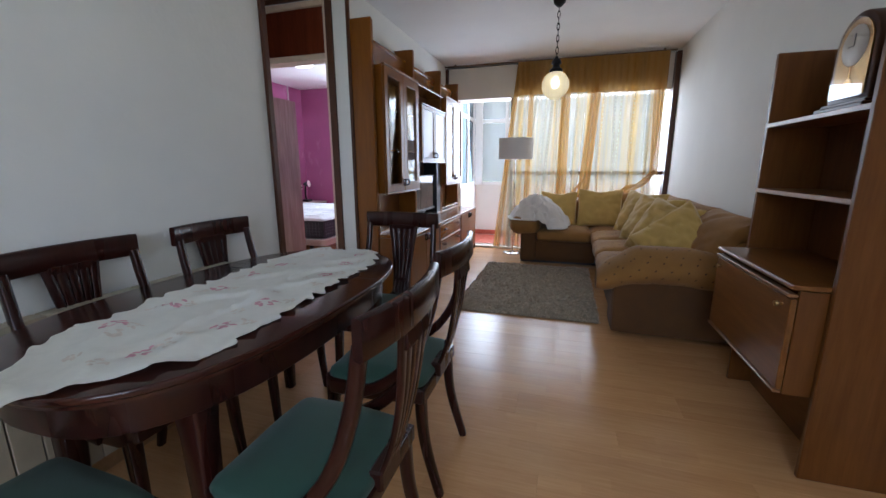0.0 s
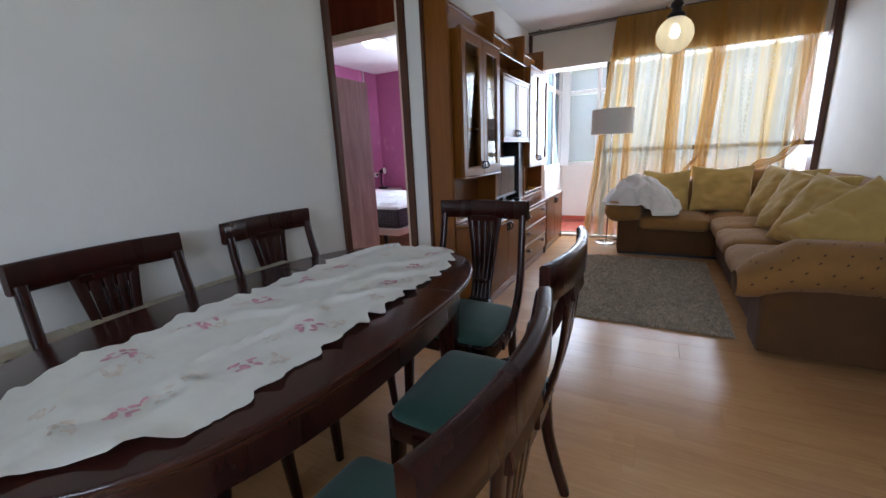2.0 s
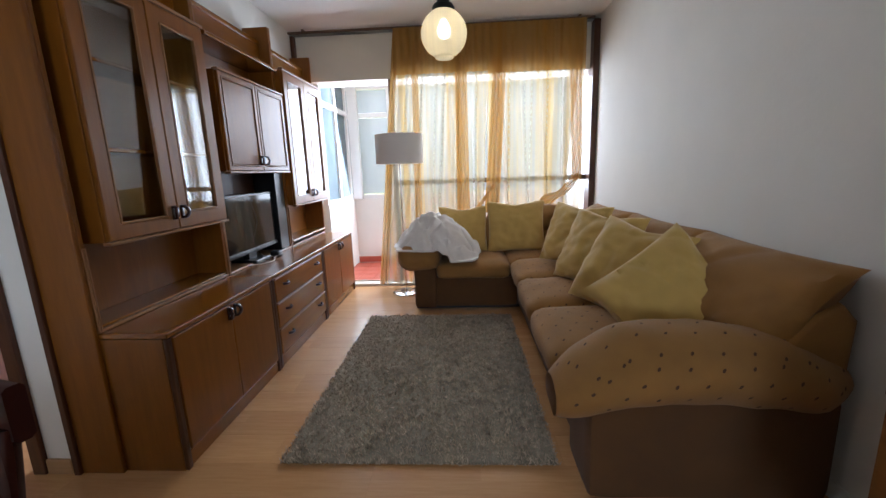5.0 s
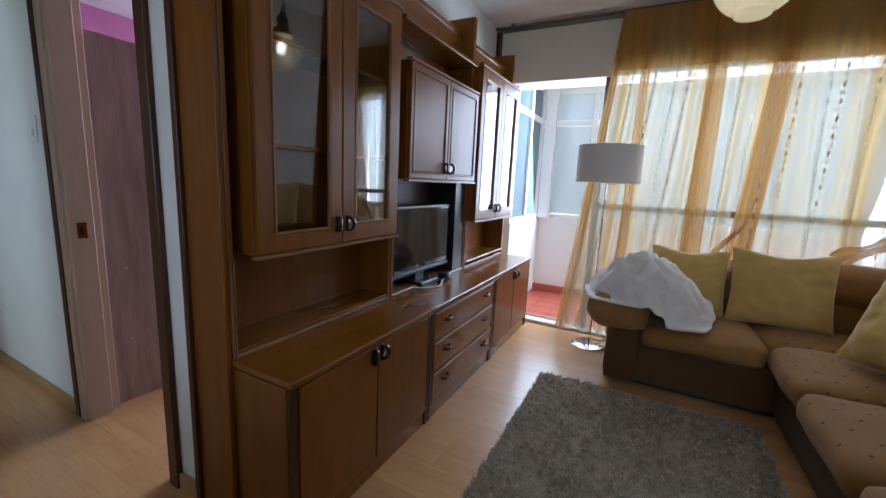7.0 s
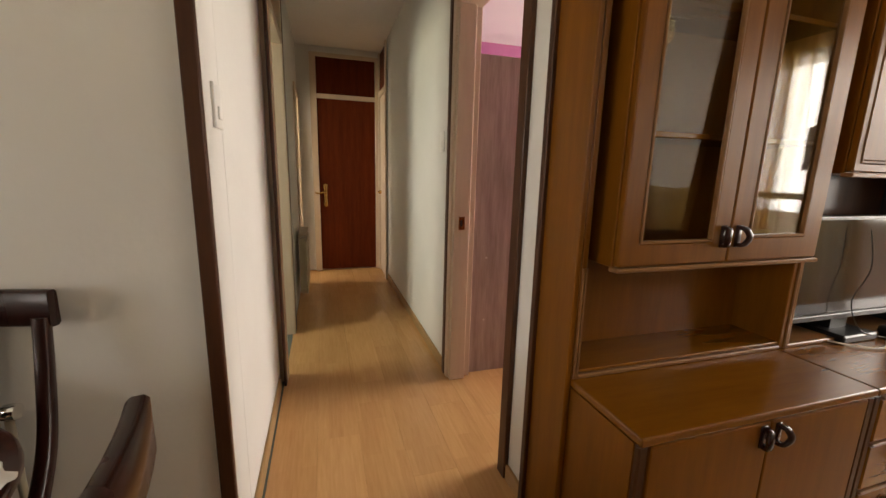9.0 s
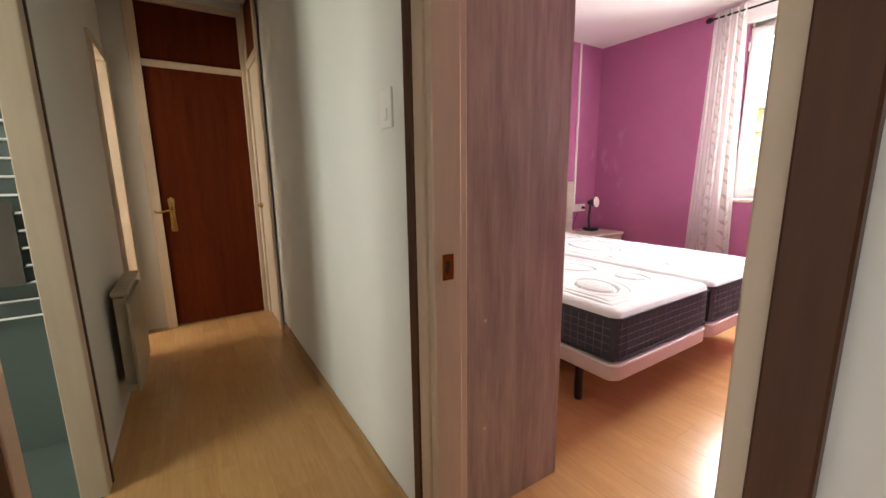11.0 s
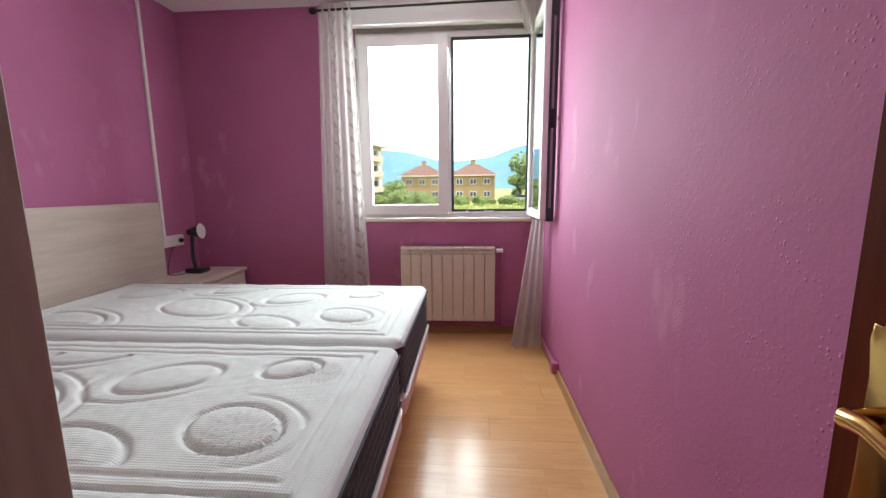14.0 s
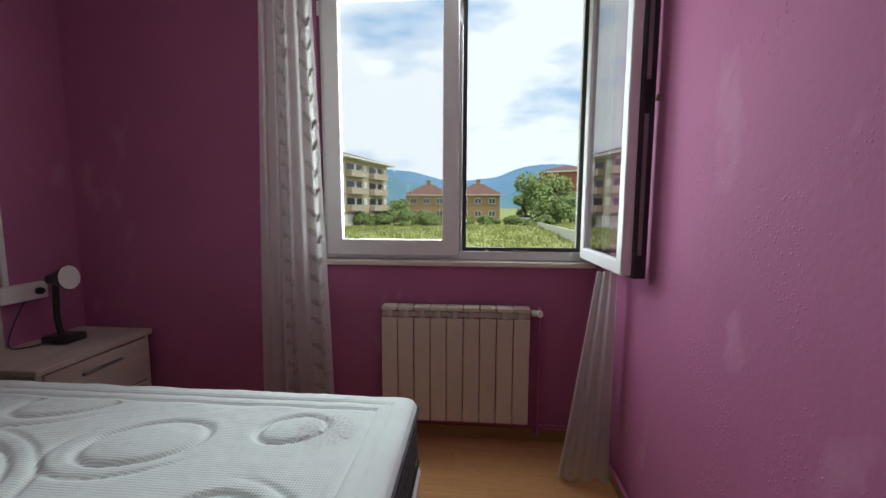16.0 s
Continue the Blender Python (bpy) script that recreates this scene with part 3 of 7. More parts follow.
wall("wall_west", [(-1.74, -1.56, -1.2, 3.176, 0, H), (-1.74, -1.56, 3.176, 4.16, 2.56, H), (-1.68, -1.56, 4.16, 6.97, 0, H), (-1.74, -1.68, 4.16, 4.3, 0, H)], WHITE_WALL, "white plastered dining room wall with an open passage")
wall("wall_east", [(1.5, 1.65, -1.2, 8.3, 0, H)], WHITE_WALL, "white plastered living room side wall")
wall("wall_south", [(-1.74, -0.5, -1.35, -1.2, 0, H), (1.1, 1.65, -1.35, -1.2, 0, H), (-0.5, 1.1, -1.35, -1.2, 0, 1.0), (-0.5, 1.1, -1.35, -1.2, 2.25, H)], WHITE_WALL, "white plastered end wall of the dining room with an added window")
wall("wall_bedroom_east", [(-1.74, -1.68, 4.302, 7.83, 0, H)], PINK_WALL, "magenta painted bedroom wall with rough plaster relief")
wall("wall_bedroom_south", [(-4.7, -2.588, 4.236, 4.3, 0, H), (-2.588, -1.74, 4.236, 4.3, 2.6, H)], PINK_WALL, "magenta painted bedroom wall beside the doorway")
wall("wall_bedroom_west", [(-4.83, -4.7, 4.236, 7.83, 0, H)], PINK_WALL, "magenta painted bedroom wall behind the headboard")
wall("wall_bedroom_north", [(-4.83, -3.24, 7.83, 7.89, 0, H), (-1.79, -1.68, 7.83, 7.89, 0, H), (-3.24, -1.79, 7.83, 7.89, 0, 0.99), (-3.24, -1.79, 7.83, 7.89, 2.62, H)], PINK_WALL, "magenta painted bedroom wall around the window")
wall("wall_facade", [(-4.83, -3.24, 7.89, 8.03, -2.5, H), (-1.79, -1.62, 7.89, 8.2, -2.5, H), (-3.24, -1.79, 7.89, 8.03, -2.5, 0.99), (-3.24, -1.79, 7.93, 8.03, 2.47, H)], WHITE_WALL, "plain outer wall of the flat")
wall("wall_corridor_north", [(-5.53, -2.63, 4.17, 4.234, 0, H), (-2.63, -1.74, 4.17, 4.234, 2.6, H)], WHITE_WALL, "white plastered corridor wall with a light switch")
wall("wall_corridor_south", [(-2.74, -1.742, 3.08, 3.176, 0, H), (-4.85, -3.5, 3.14, 3.2, 0, H), (-3.5, -2.74, 3.08, 3.2, 2.58, H), (-5.53, -4.85, 3.08, 3.2, 2.12, H), (-5.53, -5.47, 3.08, 3.2, 0, 2.12)], WHITE_WALL, "white plastered corridor wall with the bathroom doorway")
wall("wall_corridor_end", [(-5.68, -5.53, 1.4, 4.234, 0, H)], WHITE_WALL, "white plastered end wall of the corridor")
wall("wall_side_room", [(-4.1, -4.04, 1.4, 3.14, 0, H), (-5.53, -5.4, 1.4, 1.5, 0, H), (-4.4, -4.1, 1.4, 1.5, 0, H), (-5.4, -4.4, 1.4, 1.5, 0, 0.95), (-5.4, -4.4, 1.4, 1.5, 2.2, H)], WHITE_WALL, "white plastered wall of the room beside the corridor")
wall("wall_bathroom", [(-4.04, -4.0, 1.2, 3.14, 0, H), (-4.0, -3.35, 1.1, 1.2, 0, H), (-2.45, -1.742, 1.1, 1.2, 0, H), (-3.35, -2.45, 1.1, 1.2, 0, 1.1), (-3.35, -2.45, 1.1, 1.2, 2.1, H)], TILE_GREEN, "green tiled bathroom wall, darkened for the dim room")
wall("wall_balcony", [(-1.62, 1.5, 8.2, 8.3, -2.5, 0.9), (-1.62, 1.5, 8.2, 8.3, 2.4, H), (-1.68, -1.56, 6.97, 7.8, 0.0, H)], WHITE_WALL, "white balcony parapet wall")
solo("ceiling", B(-5.75, 1.7, -1.4, 8.35, H, H + 0.15), CEILING, "plain white plaster ceiling", "ceiling", "structure")
solo("balcony_floor", merge(*[B(-1.55 + 0.2 * i, -1.355 + 0.2 * i, 7.12 + 0.2 * j, 7.315 + 0.2 * j, -0.03, -0.005, 0.004) for i in range(15) for j in range(5)] + [B(-1.56, 1.5, 7.08, 8.2, -0.1, -0.012)]), TILE_RED, "red ceramic balcony floor tiles", "floor", "structure")

# skirting
SK = 0.07
for nm, b in (("west", (-1.56, -1.546, -1.2, 3.09, 0, SK)), ("corridor_north", (-4.88, -2.64, 4.156, 4.17, 0, SK)), ("corridor_south", (-2.66, -1.57, 3.177, 3.191, 0, SK)),
              ("passage_end", (-1.688, -1.57, 4.144, 4.158, 0, SK)), ("bedroom_east", (-1.754, -1.74, 5.08, 7.83, 0, SK)), ("bedroom_north", (-4.7, -1.755, 7.816, 7.83, 0, SK))):
    solo("baseboard_" + nm, B(*b, 0.003), BASEBOARD, "oak laminate skirting board along the wall", "baseboard", "structure")
solo("baseboard_east", B(1.486, 1.5, -1.2, 6.92, 0, SK, 0.003), WHITE_PLASTIC, "white skirting board along the wall", "baseboard", "structure")

# doorway trims, jambs
def trim(name, boxes, material, label):
    return solo(name, merge(*[B(*b, 0.003) for b in boxes]), material, label, "door trim", "structure")


trim("trim_passage_south", [(-1.56, -1.535, 3.138, 3.178, 0, 2.6)], TRIM_DARK, "dark brown wooden trim on the passage edge")
trim("trim_passage_north", [(-1.558, -1.53, 4.135, 4.162, 0, 2.6), (-1.75, -1.69, 4.138, 4.16, 0, 2.6)], TRIM_DARK, "dark brown wooden trim beside the wall unit")
trim("trim_passage_top", [(-1.56, -1.535, 3.168, 4.135, 2.54, 2.6)], TRIM_DARK, "dark brown wooden trim over the passage")
trim("trim_bedroom_door", [(-2.638, -2.593, 4.15, 4.17, 0, 2.63), (-2.593, -1.785, 4.15, 4.17, 2.585, 2.63)], TRIM_DARK, "dark brown trim around the bedroom doorway")
trim("jamb_bedroom_door", [(-2.591, -2.54, 4.154, 4.302, 0, 2.58), (-2.54, -2.51, 4.165, 4.26, 0, 2.12), (-1.79, -1.742, 4.171, 4.303, 0, 2.58), (-2.54, -1.79, 4.165, 4.302, 2.12, 2.17), (-2.54, -1.79, 4.165, 4.302, 2.54, 2.58)], CREAM_WOOD, "worn cream painted door frame of the bedroom")
trim("transom_bedroom_door", [(-2.538, -1.784, 4.2, 4.23, 2.17, 2.54)], DOOR_DARK, "dark reddish brown panel above the bedroom doorway")
strike = thing("strike_plate", (-2.5, 4.21, 0.975), "worn brass strike plate set in the cream jamb", "strike plate")
part("plate", merge(B(-2.511, -2.505, 4.192, 4.228, 0.935, 0.955), B(-2.511, -2.505, 4.192, 4.228, 0.99, 1.01), B(-2.511, -2.505, 4.192, 4.2, 0.955, 0.99), B(-2.511, -2.505, 4.214, 4.228, 0.955, 0.99)), BRASS, strike)
# dark plug that paints the shade inside the strike hole
part("recess_shade", B(-2.5115, -2.509, 4.2, 4.214, 0.955, 0.99), GASKET, strike)


def lever(parent, y, z, x, s, material):
    """A long back plate with a curled lever; s: the side on which it stands out along x."""
    prof = [(-0.024, -0.12), (-0.022, -0.136), (-0.012, -0.142), (0.012, -0.142), (0.022, -0.136), (0.024, -0.12), (0.019, -0.07), (0.019, 0.07), (0.024, 0.112), (0.021, 0.13), (0.012, 0.128), (0.008, 0.138), (-0.008, 0.138), (-0.012, 0.128), (-0.021, 0.13), (-0.024, 0.112), (-0.019, 0.07), (-0.019, -0.07)]
    plate = moved(prism(prof, 0, 0.006, 0.0015), Matrix(((0, 0, s, x), (1, 0, 0, y), (0, 1, 0, z), (0, 0, 0, 1))))
    p = part("handle_plate", plate, material, parent, "long brass handle plate", True)
    neck = [(x + s * 0.004, y, z + 0.03), (x + s * 0.045, y, z + 0.03)]
    arm = smoothline([(x + s * 0.045, y, z + 0.03), (x + s * 0.05, y - 0.03, z + 0.034), (x + s * 0.052, y - 0.07, z + 0.022), (x + s * 0.052, y - 0.105, z + 0.026), (x + s * 0.05, y - 0.118, z + 0.036)])
    part("lever", merge(tube(neck, 0.011, 10, (0, 1, 0)), sweep(arm, lambda t: disc(0.011 - 0.003 * t, 10), (0, 0, 1)), lathe([(0, 0), (0.006, 0.002), (0.006, 0.008), (0, 0.01)], (x + s * 0.006, y, z - 0.06), 10, "x")), material, p, "", True)


bdoor = thing("door_1", (-1.81, 4.305, 0.0), "open dark reddish brown bedroom door with brass handle", "door", kind="structure")
leaf = part("door_leaf", B(-1.83, -1.792, 4.305, 5.05, 0.012, 2.1, 0.003), DOOR_DARK, bdoor)
lever(bdoor, 4.995, 0.955, -1.83, -1, BRASS)
lever(bdoor, 4.995, 0.955, -1.792, 1, BRASS)
for z in (0.25, 1.05, 1.85):
    part("hinge", lathe([(0.007, -0.04), (0.007, 0.04)], (-1.79, 4.308, z), 10), OLD_BRASS, bdoor, "", True)
bdoor.matrix_basis = pose(-1.79, 4.305, 0, 0, 0, 4.0)

# corridor end door
edoor = thing("door_2", (-5.52, 3.78, 0), "closed dark reddish brown door at the corridor end", "door", kind="structure")
part("door_leaf", B(-5.528, -5.49, 3.42, 4.1, 0.012, 2.08, 0.003), DOOR_DARK, edoor)
part("transom_panel", B(-5.528, -5.5, 3.42, 4.1, 2.13, 2.54, 0.002), DOOR_DARK, edoor, "dark panel above the door")
part("door_frame", merge(B(-5.528, -5.47, 3.35, 3.42, 0, 2.58, 0.003), B(-5.528, -5.47, 4.1, 4.155, 0, 2.58, 0.003), B(-5.528, -5.47, 3.42, 4.1, 2.08, 2.13, 0.003), B(-5.528, -5.47, 3.42, 4.1, 2.54, 2.58, 0.003)), CREAM_WOOD, edoor, "cream painted frame")
lever(edoor, 3.49, 0.95, -5.49, 1, BRASS)


def side_door(name, x0, x1, y, s, label):
    """A cream framed doorway that lies along the corridor wall; s: the side it faces."""
    d = thing(name, ((x0 + x1) / 2, y, 0), label, "door", kind="structure")
    part("door_leaf", B(x0 + 0.06, x1 - 0.06, y - 0.01, y + 0.012 * s, 0.012, 2.12, 0.002), CREAM_WOOD, d)
    part("door_frame", merge(B(x0, x0 + 0.06, y - 0.01, y + 0.03 * s, 0, 2.62, 0.003), B(x1 - 0.06, x1, y - 0.01, y + 0.03 * s, 0, 2.62, 0.003), B(x0 + 0.06, x1 - 0.06, y - 0.01, y + 0.03 * s, 2.12, 2.18, 0.003)), CREAM_WOOD, d)
    part("transom_panel", B(x0 + 0.06, x1 - 0.06, y - 0.01, y + 0.016 * s, 2.18, 2.6, 0.002), DOOR_DARK, d, "dark panel above the door")
    part("knob", lathe([(0.02, 0), (0.022, 0.02 * s), (0.0, 0.045 * s)], (x0 + 0.12, y + 0.012 * s, 1.0), 12, "y"), BRASS, d, "", True)


side_door("door_3", -5.46, -4.89, 4.164, -1, "cream framed door in the corridor side wall")
trim("jamb_side_room", [(-5.47, -5.4, 3.07, 3.22, 0, 2.12), (-4.92, -4.85, 3.07, 3.22, 0, 2.12), (-5.4, -4.92, 3.07, 3.22, 2.06, 2.12)], CREAM_WOOD, "cream painted frame of an open doorway")
trim("jamb_bathroom", [(-2.81, -2.74, 3.07, 3.22, 0, 2.58), (-3.53, -3.46, 3.135, 3.22, 0, 2.58), (-3.46, -2.81, 3.135, 3.22, 2.08, 2.14), (-3.46, -2.81, 3.14, 3.16, 2.14, 2.58)], CREAM_WOOD, "cream painted bathroom door frame")
trim("trim_bathroom", [(-2.735, -2.68, 3.202, 3.216, 0, 2.6), (-3.555, -3.532, 3.202, 3.224, 0, 2.6)], TRIM_DARK, "dark brown trim beside the bathroom doorway")


def plain_window(name, x0, x1, y, z0, z1, label):
    w = thing(name, ((x0 + x1) / 2, y, z0), label, "window", kind="structure")
    part("window_frame", merge(B(x0, x1, y, y + 0.05, z0, z0 + 0.05, 0.003), B(x0, x1, y, y + 0.05, z1 - 0.05, z1, 0.003), B(x0, x0 + 0.05, y, y + 0.05, z0 + 0.05, z1 - 0.05, 0.003), B(x1 - 0.05, x1, y, y + 0.05, z0 + 0.05, z1 - 0.05, 0.003), B((x0 + x1) / 2 - 0.03, (x0 + x1) / 2 + 0.03, y, y + 0.05, z0 + 0.05, z1 - 0.05, 0.003)), PVC, w)
    g = part("pane", B(x0 + 0.05, x1 - 0.05, y + 0.02, y + 0.024, z0 + 0.05, z1 - 0.05), PANE, w)
    g.visible_shadow = False


# added window, never in view, as the opening for the dining fill
plain_window("unseen_window_4", -0.5, 1.1, -1.26, 1.0, 2.25, "added unseen white framed window in the dining room end wall")
# added window, never in view, around the bathroom fill
plain_window("unseen_window_5", -3.35, -2.45, 1.17, 1.1, 2.1, "added unseen white framed bathroom window")
plain_window("window_6", -5.4, -4.4, 1.47, 0.95, 2.2, "white framed window of the side room")

towel = thing("towel_radiator", (-3.96, 2.77, 0.6), "chrome ladder towel radiator on the tiled bathroom wall", "towel radiator")
for y in (2.5, 3.035):
    part("upright", tube([(-3.955, y, 0.6), (-3.955, y, 1.82)], 0.016, 10), CHROME, towel, "", True)
    for z in (0.72, 1.68):
        part("bracket", B(-3.999, -3.955, y - 0.012, y + 0.012, z - 0.015, z + 0.015), CHROME, towel)
for i in range(16):
    part("rail", tube([(-3.945, 2.5, 0.65 + 0.0745 * i), (-3.945, 3.035, 0.65 + 0.0745 * i)], 0.011, 8, (0, 0, 1)), CHROME, towel, "", True)
hung = thing("bath_towel", (-3.93, 2.8, 0.8), "dark grey-brown towel hanging over the radiator rails", "towel")
part("cloth", sheet(lambda u, v: (-3.926 + 0.006 * math.sin(u * 17) + 0.012 * (1 - v), 2.62 + 0.37 * u, 0.8 + 0.345 * v), 24, 8, 0.008), TOWEL, hung, "", True)


def switch(name, x, y, z, s, label):
    d = thing(name, (x, y, z), label, "light switch")
    part("plate", B(x - 0.042, x + 0.042, y, y + 0.009 * s, z - 0.06, z + 0.06, 0.003, 2), WHITE_PLASTIC, d)
    part("rocker", B(x - 0.016, x + 0.016, y + 0.008 * s, y + 0.014 * s, z - 0.035, z + 0.0, 0.002), WHITE_PLASTIC, d)


switch("light_switch", -2.785, 4.17, 1.44, -1, "white plastic light switch on the corridor wall")
switch("light_switch", -1.68, 3.176, 1.42, 1, "white plastic light switch at the passage corner")


def radiator(name, x0, x1, y, z0, z1, s, n, material, label, along="x"):
    """Aluminium column radiator: n elements with top grille slots; faces along s."""
    mid = (x0 + x1) / 2
    d = thing(name, (mid, y, z0) if along == "x" else (y, mid, z0), label, "radiator")
    w = (x1 - x0) / n

    def put(nm, a0, a1, b0, b1, c0, c1, bev=0.003, lab=""):
        b0, b1 = y + s * b0, y + s * b1
        b0, b1 = min(b0, b1), max(b0, b1)
        bm = B(a0, a1, b0, b1, c0, c1, bev, 2) if along == "x" else B(b0, b1, a0, a1, c0, c1, bev, 2)
        return part(nm, bm, material, d, lab)

    for i in range(n):
        a = x0 + w * i
        e = put("element", a + 0.002, a + w - 0.002, 0.085, 0.1, z0, z1 - 0.06)
        put("element_cap", a + 0.002, a + w - 0.002, 0.03, 0.1, z1 - 0.022, z1, 0.004)
        put("element_fin", a + 0.008, a + 0.014, 0.035, 0.086, z0 + 0.02, z1 - 0.02, 0.001)
        put("element_column", a + w / 2 - 0.014, a + w / 2 + 0.014, 0.035, 0.086, z0 + 0.01, z1 - 0.024, 0.003)
    put("header", x0, x1, 0.04, 0.08, z1 - 0.058, z1 - 0.03)
    put("footer", x0, x1, 0.04, 0.08, z0 + 0.01, z0 + 0.045)
    return d


radiator("radiator", -2.89, -2.11, 7.83, 0.138, 0.762, -1, 9, RADIATOR, "cream aluminium radiator under the bedroom window")
radiator("radiator", 1.05, 2.66, -1.56, 0.12, 0.74, 1, 20, OLD_RADIATOR, "aged cream radiator along the dining room wall", "y")
radiator("radiator", -4.62, -4.05, 3.2, 0.14, 0.68, 1, 7, OLD_RADIATOR, "aged cream radiator in the corridor")
valve = thing("radiator_valve", (-2.06, 7.75, 0.735), "white radiator valve with a painted pipe", "valve")
part("knob", lathe([(0.0, 0), (0.016, 0.004), (0.018, 0.03), (0.0, 0.034)], (-2.105, 7.775, 0.73), 12, "x"), WHITE_PLASTIC, valve, "", True)
part("knob_cap", lathe([(0.0, -0.03), (0.016, -0.028), (0.018, 0.0), (0.0, 0.004)], (-2.06, 7.775, 0.73), 12, "y"), WHITE_PLASTIC, valve, "", True)
part("pipe", tube(smoothline([(-2.06, 7.78, 0.73), (-2.055, 7.795, 0.7), (-2.055, 7.795, 0.1), (-2.04, 7.795, 0.085), (-1.8, 7.795, 0.085)]), 0.008), PIPE_PINK, valve, "", True)
dvalve = thing("radiator_valve", (-1.5, 2.7, 0.66), "small chrome radiator valve", "valve")
part("body", lathe([(0.0, 0), (0.014, 0.004), (0.014, 0.05), (0.02, 0.055), (0.02, 0.08), (0.0, 0.085)], (-1.5, 2.66, 0.67), 12, "y"), CHROME, dvalve, "", True)
part("pipe", tube([(-1.5, 2.72, 0.67), (-1.5, 2.72, 0.0)], 0.009), OLD_RADIATOR, dvalve, "", True)
runpipe = thing("heating_pipe", (-1.77, 7.23, 0.05), "magenta painted heating pipe above the skirting", "pipe")
part("pipe", merge(tube([(-1.765, 7.79, 0.095), (-1.765, 7.05, 0.095)], 0.009, 8, (0, 0, 1)), tube([(-4.6, 7.795, 0.1), (-1.77, 7.795, 0.1)], 0.009, 8, (0, 0, 1))), PIPE_PINK, runpipe, "", True)
part("cover", B(-1.785, -1.742, 7., 7.05, 0.04, 0.115, 0.005), PIPE_PINK, runpipe)
hook = thing("wall_hook", (-1.76, 7.27, 1.68), "small white curtain tie hook on the wall", "hook")
part("stem", tube(smoothline([(-1.742, 7.27, 1.68), (-1.78, 7.27, 1.675), (-1.8, 7.27, 1.685)]), 0.006), WHITE_PLASTIC, hook, "", True)
part("rose", lathe([(0.014, 0.0), (0.012, -0.006), (0.0, -0.008)], (-1.741, 7.27, 1.68), 12, "x"), OLD_BRASS, hook, "", True)

# ---- bedroom window ----
win = thing("window_1", (-2.5, 7.87, 1.0), "white window with one sash swung open inwards", "window", kind="structure")


def ring(x0, x1, z0, z1, y0, y1, w, bev=0.004):
    """A rectangular frame in the xz plane, one closed mesh."""
    return hollow([(x0, z0), (x1, z0), (x1, z1), (x0, z1)], [(x0 + w, z0 + w), (x1 - w, z0 + w), (x1 - w, z1 - w), (x0 + w, z1 - w)], lambda p, d: (p[0], (y0, y1)[d], p[1]), bev)


part("window_frame", merge(ring(-3.235, -1.795, 0.995, 2.455, 7.86, 7.93, 0.05), B(-2.52, -2.47, 7.86, 7.93, 1.045, 2.405, 0.004)), PVC, win)
fixed = part("sash", ring(-3.21, -2.49, 1.02, 2.43, 7.83, 7.87, 0.085), PVC, win, "closed white sash")
pn = part("pane", B(-3.125, -2.575, 7.847, 7.852, 1.105, 2.345), PANE, fixed)
pn.visible_shadow = False
part("gasket", ring(-2.47, -1.845, 1.045, 2.405, 7.845, 7.86, 0.022, 0.002), GASKET, win, "dark rubber seal round the open side")
part("window_sill", B(-3.26, -1.775, 7.805, 7.86, 0.965, 0.993, 0.004), PALE_PANEL, win)
for z in (1.12, 2.3):
    part("hinge", lathe([(0.008, -0.035), (0.008, 0.035)], (-3.225, 7.825, z), 10), PVC, win, "", True)
part("latch", merge(B(-2.35, -2.33, 7.835, 7.85, 1.045, 1.055), B(-2.2, -2.12, 7.835, 7.85, 1.045, 1.056)), CHROME, win)
box = solo("shutter_box", B(-3.3, -1.745, 7.75, 7.828, 2.48, 2.655, 0.004), PVC, "white roller shutter box above the bedroom window", "shutter box", "structure")

# the open sash, standing inwards along the side wall
op = thing("open_sash", (-1.83, 7.82, 1.03), "white window sash standing open against the wall", "window sash")
M = pose(-1.835, 7.82, 0, 0, 0, -89)


def swung(bm):
    return moved(bm, M)


so = part("sash_frame", swung(ring(0.0, 0.555, 1.02, 2.43, -0.02, 0.02, 0.055)), PVC, op)
pn = part("pane", swung(B(0.055, 0.5, -0.003, 0.002, 1.075, 2.375)), DOUBLE_GLAZING, so)
pn.visible_shadow = False
part("edge_gasket", swung(merge(B(0.53, 0.56, 0.021, 0.072, 1.01, 2.44, 0.004), B(0.0, 0.53, 0.021, 0.04, 1.01, 1.03), B(0.0, 0.53, 0.021, 0.04, 2.42, 2.44), B(0.0, 0.02, 0.021, 0.04, 1.03, 2.42))), GASKET, so, "dark grey seal and locking edge")
part("lock_strip", swung(B(0.5605, 0.562, 0.035, 0.05, 1.1, 2.3)), GREY_METAL, so, "thin metal locking strip")
part("lock_case", swung(B(0.5605, 0.566, 0.032, 0.056, 1.62, 1.74, 0.002)), BLACK, so)

# bedroom curtains
rod = thing("curtain_rod", (-2.6, 7.69, 2.6), "thin dark metal curtain rod with ball ends", "curtain rod")
part("bar", tube([(-3.47, 7.66, 2.555), (-1.78, 7.66, 2.58)], 0.009, 10, (0, 0, 1)), IRON, rod, "", True)
part("finial", lathe([(0, -0.03), (0.018, -0.024), (0.026, 0), (0.018, 0.024), (0, 0.03)], (-3.49, 7.66, 2.555), 14, "x"), IRON, rod, "", True)
for x in (-3.4, -1.85):
    part("bracket", tube([(x, 7.75, 2.56), (x, 7.66, 2.56)], 0.007, 8), IRON, rod, "", True)


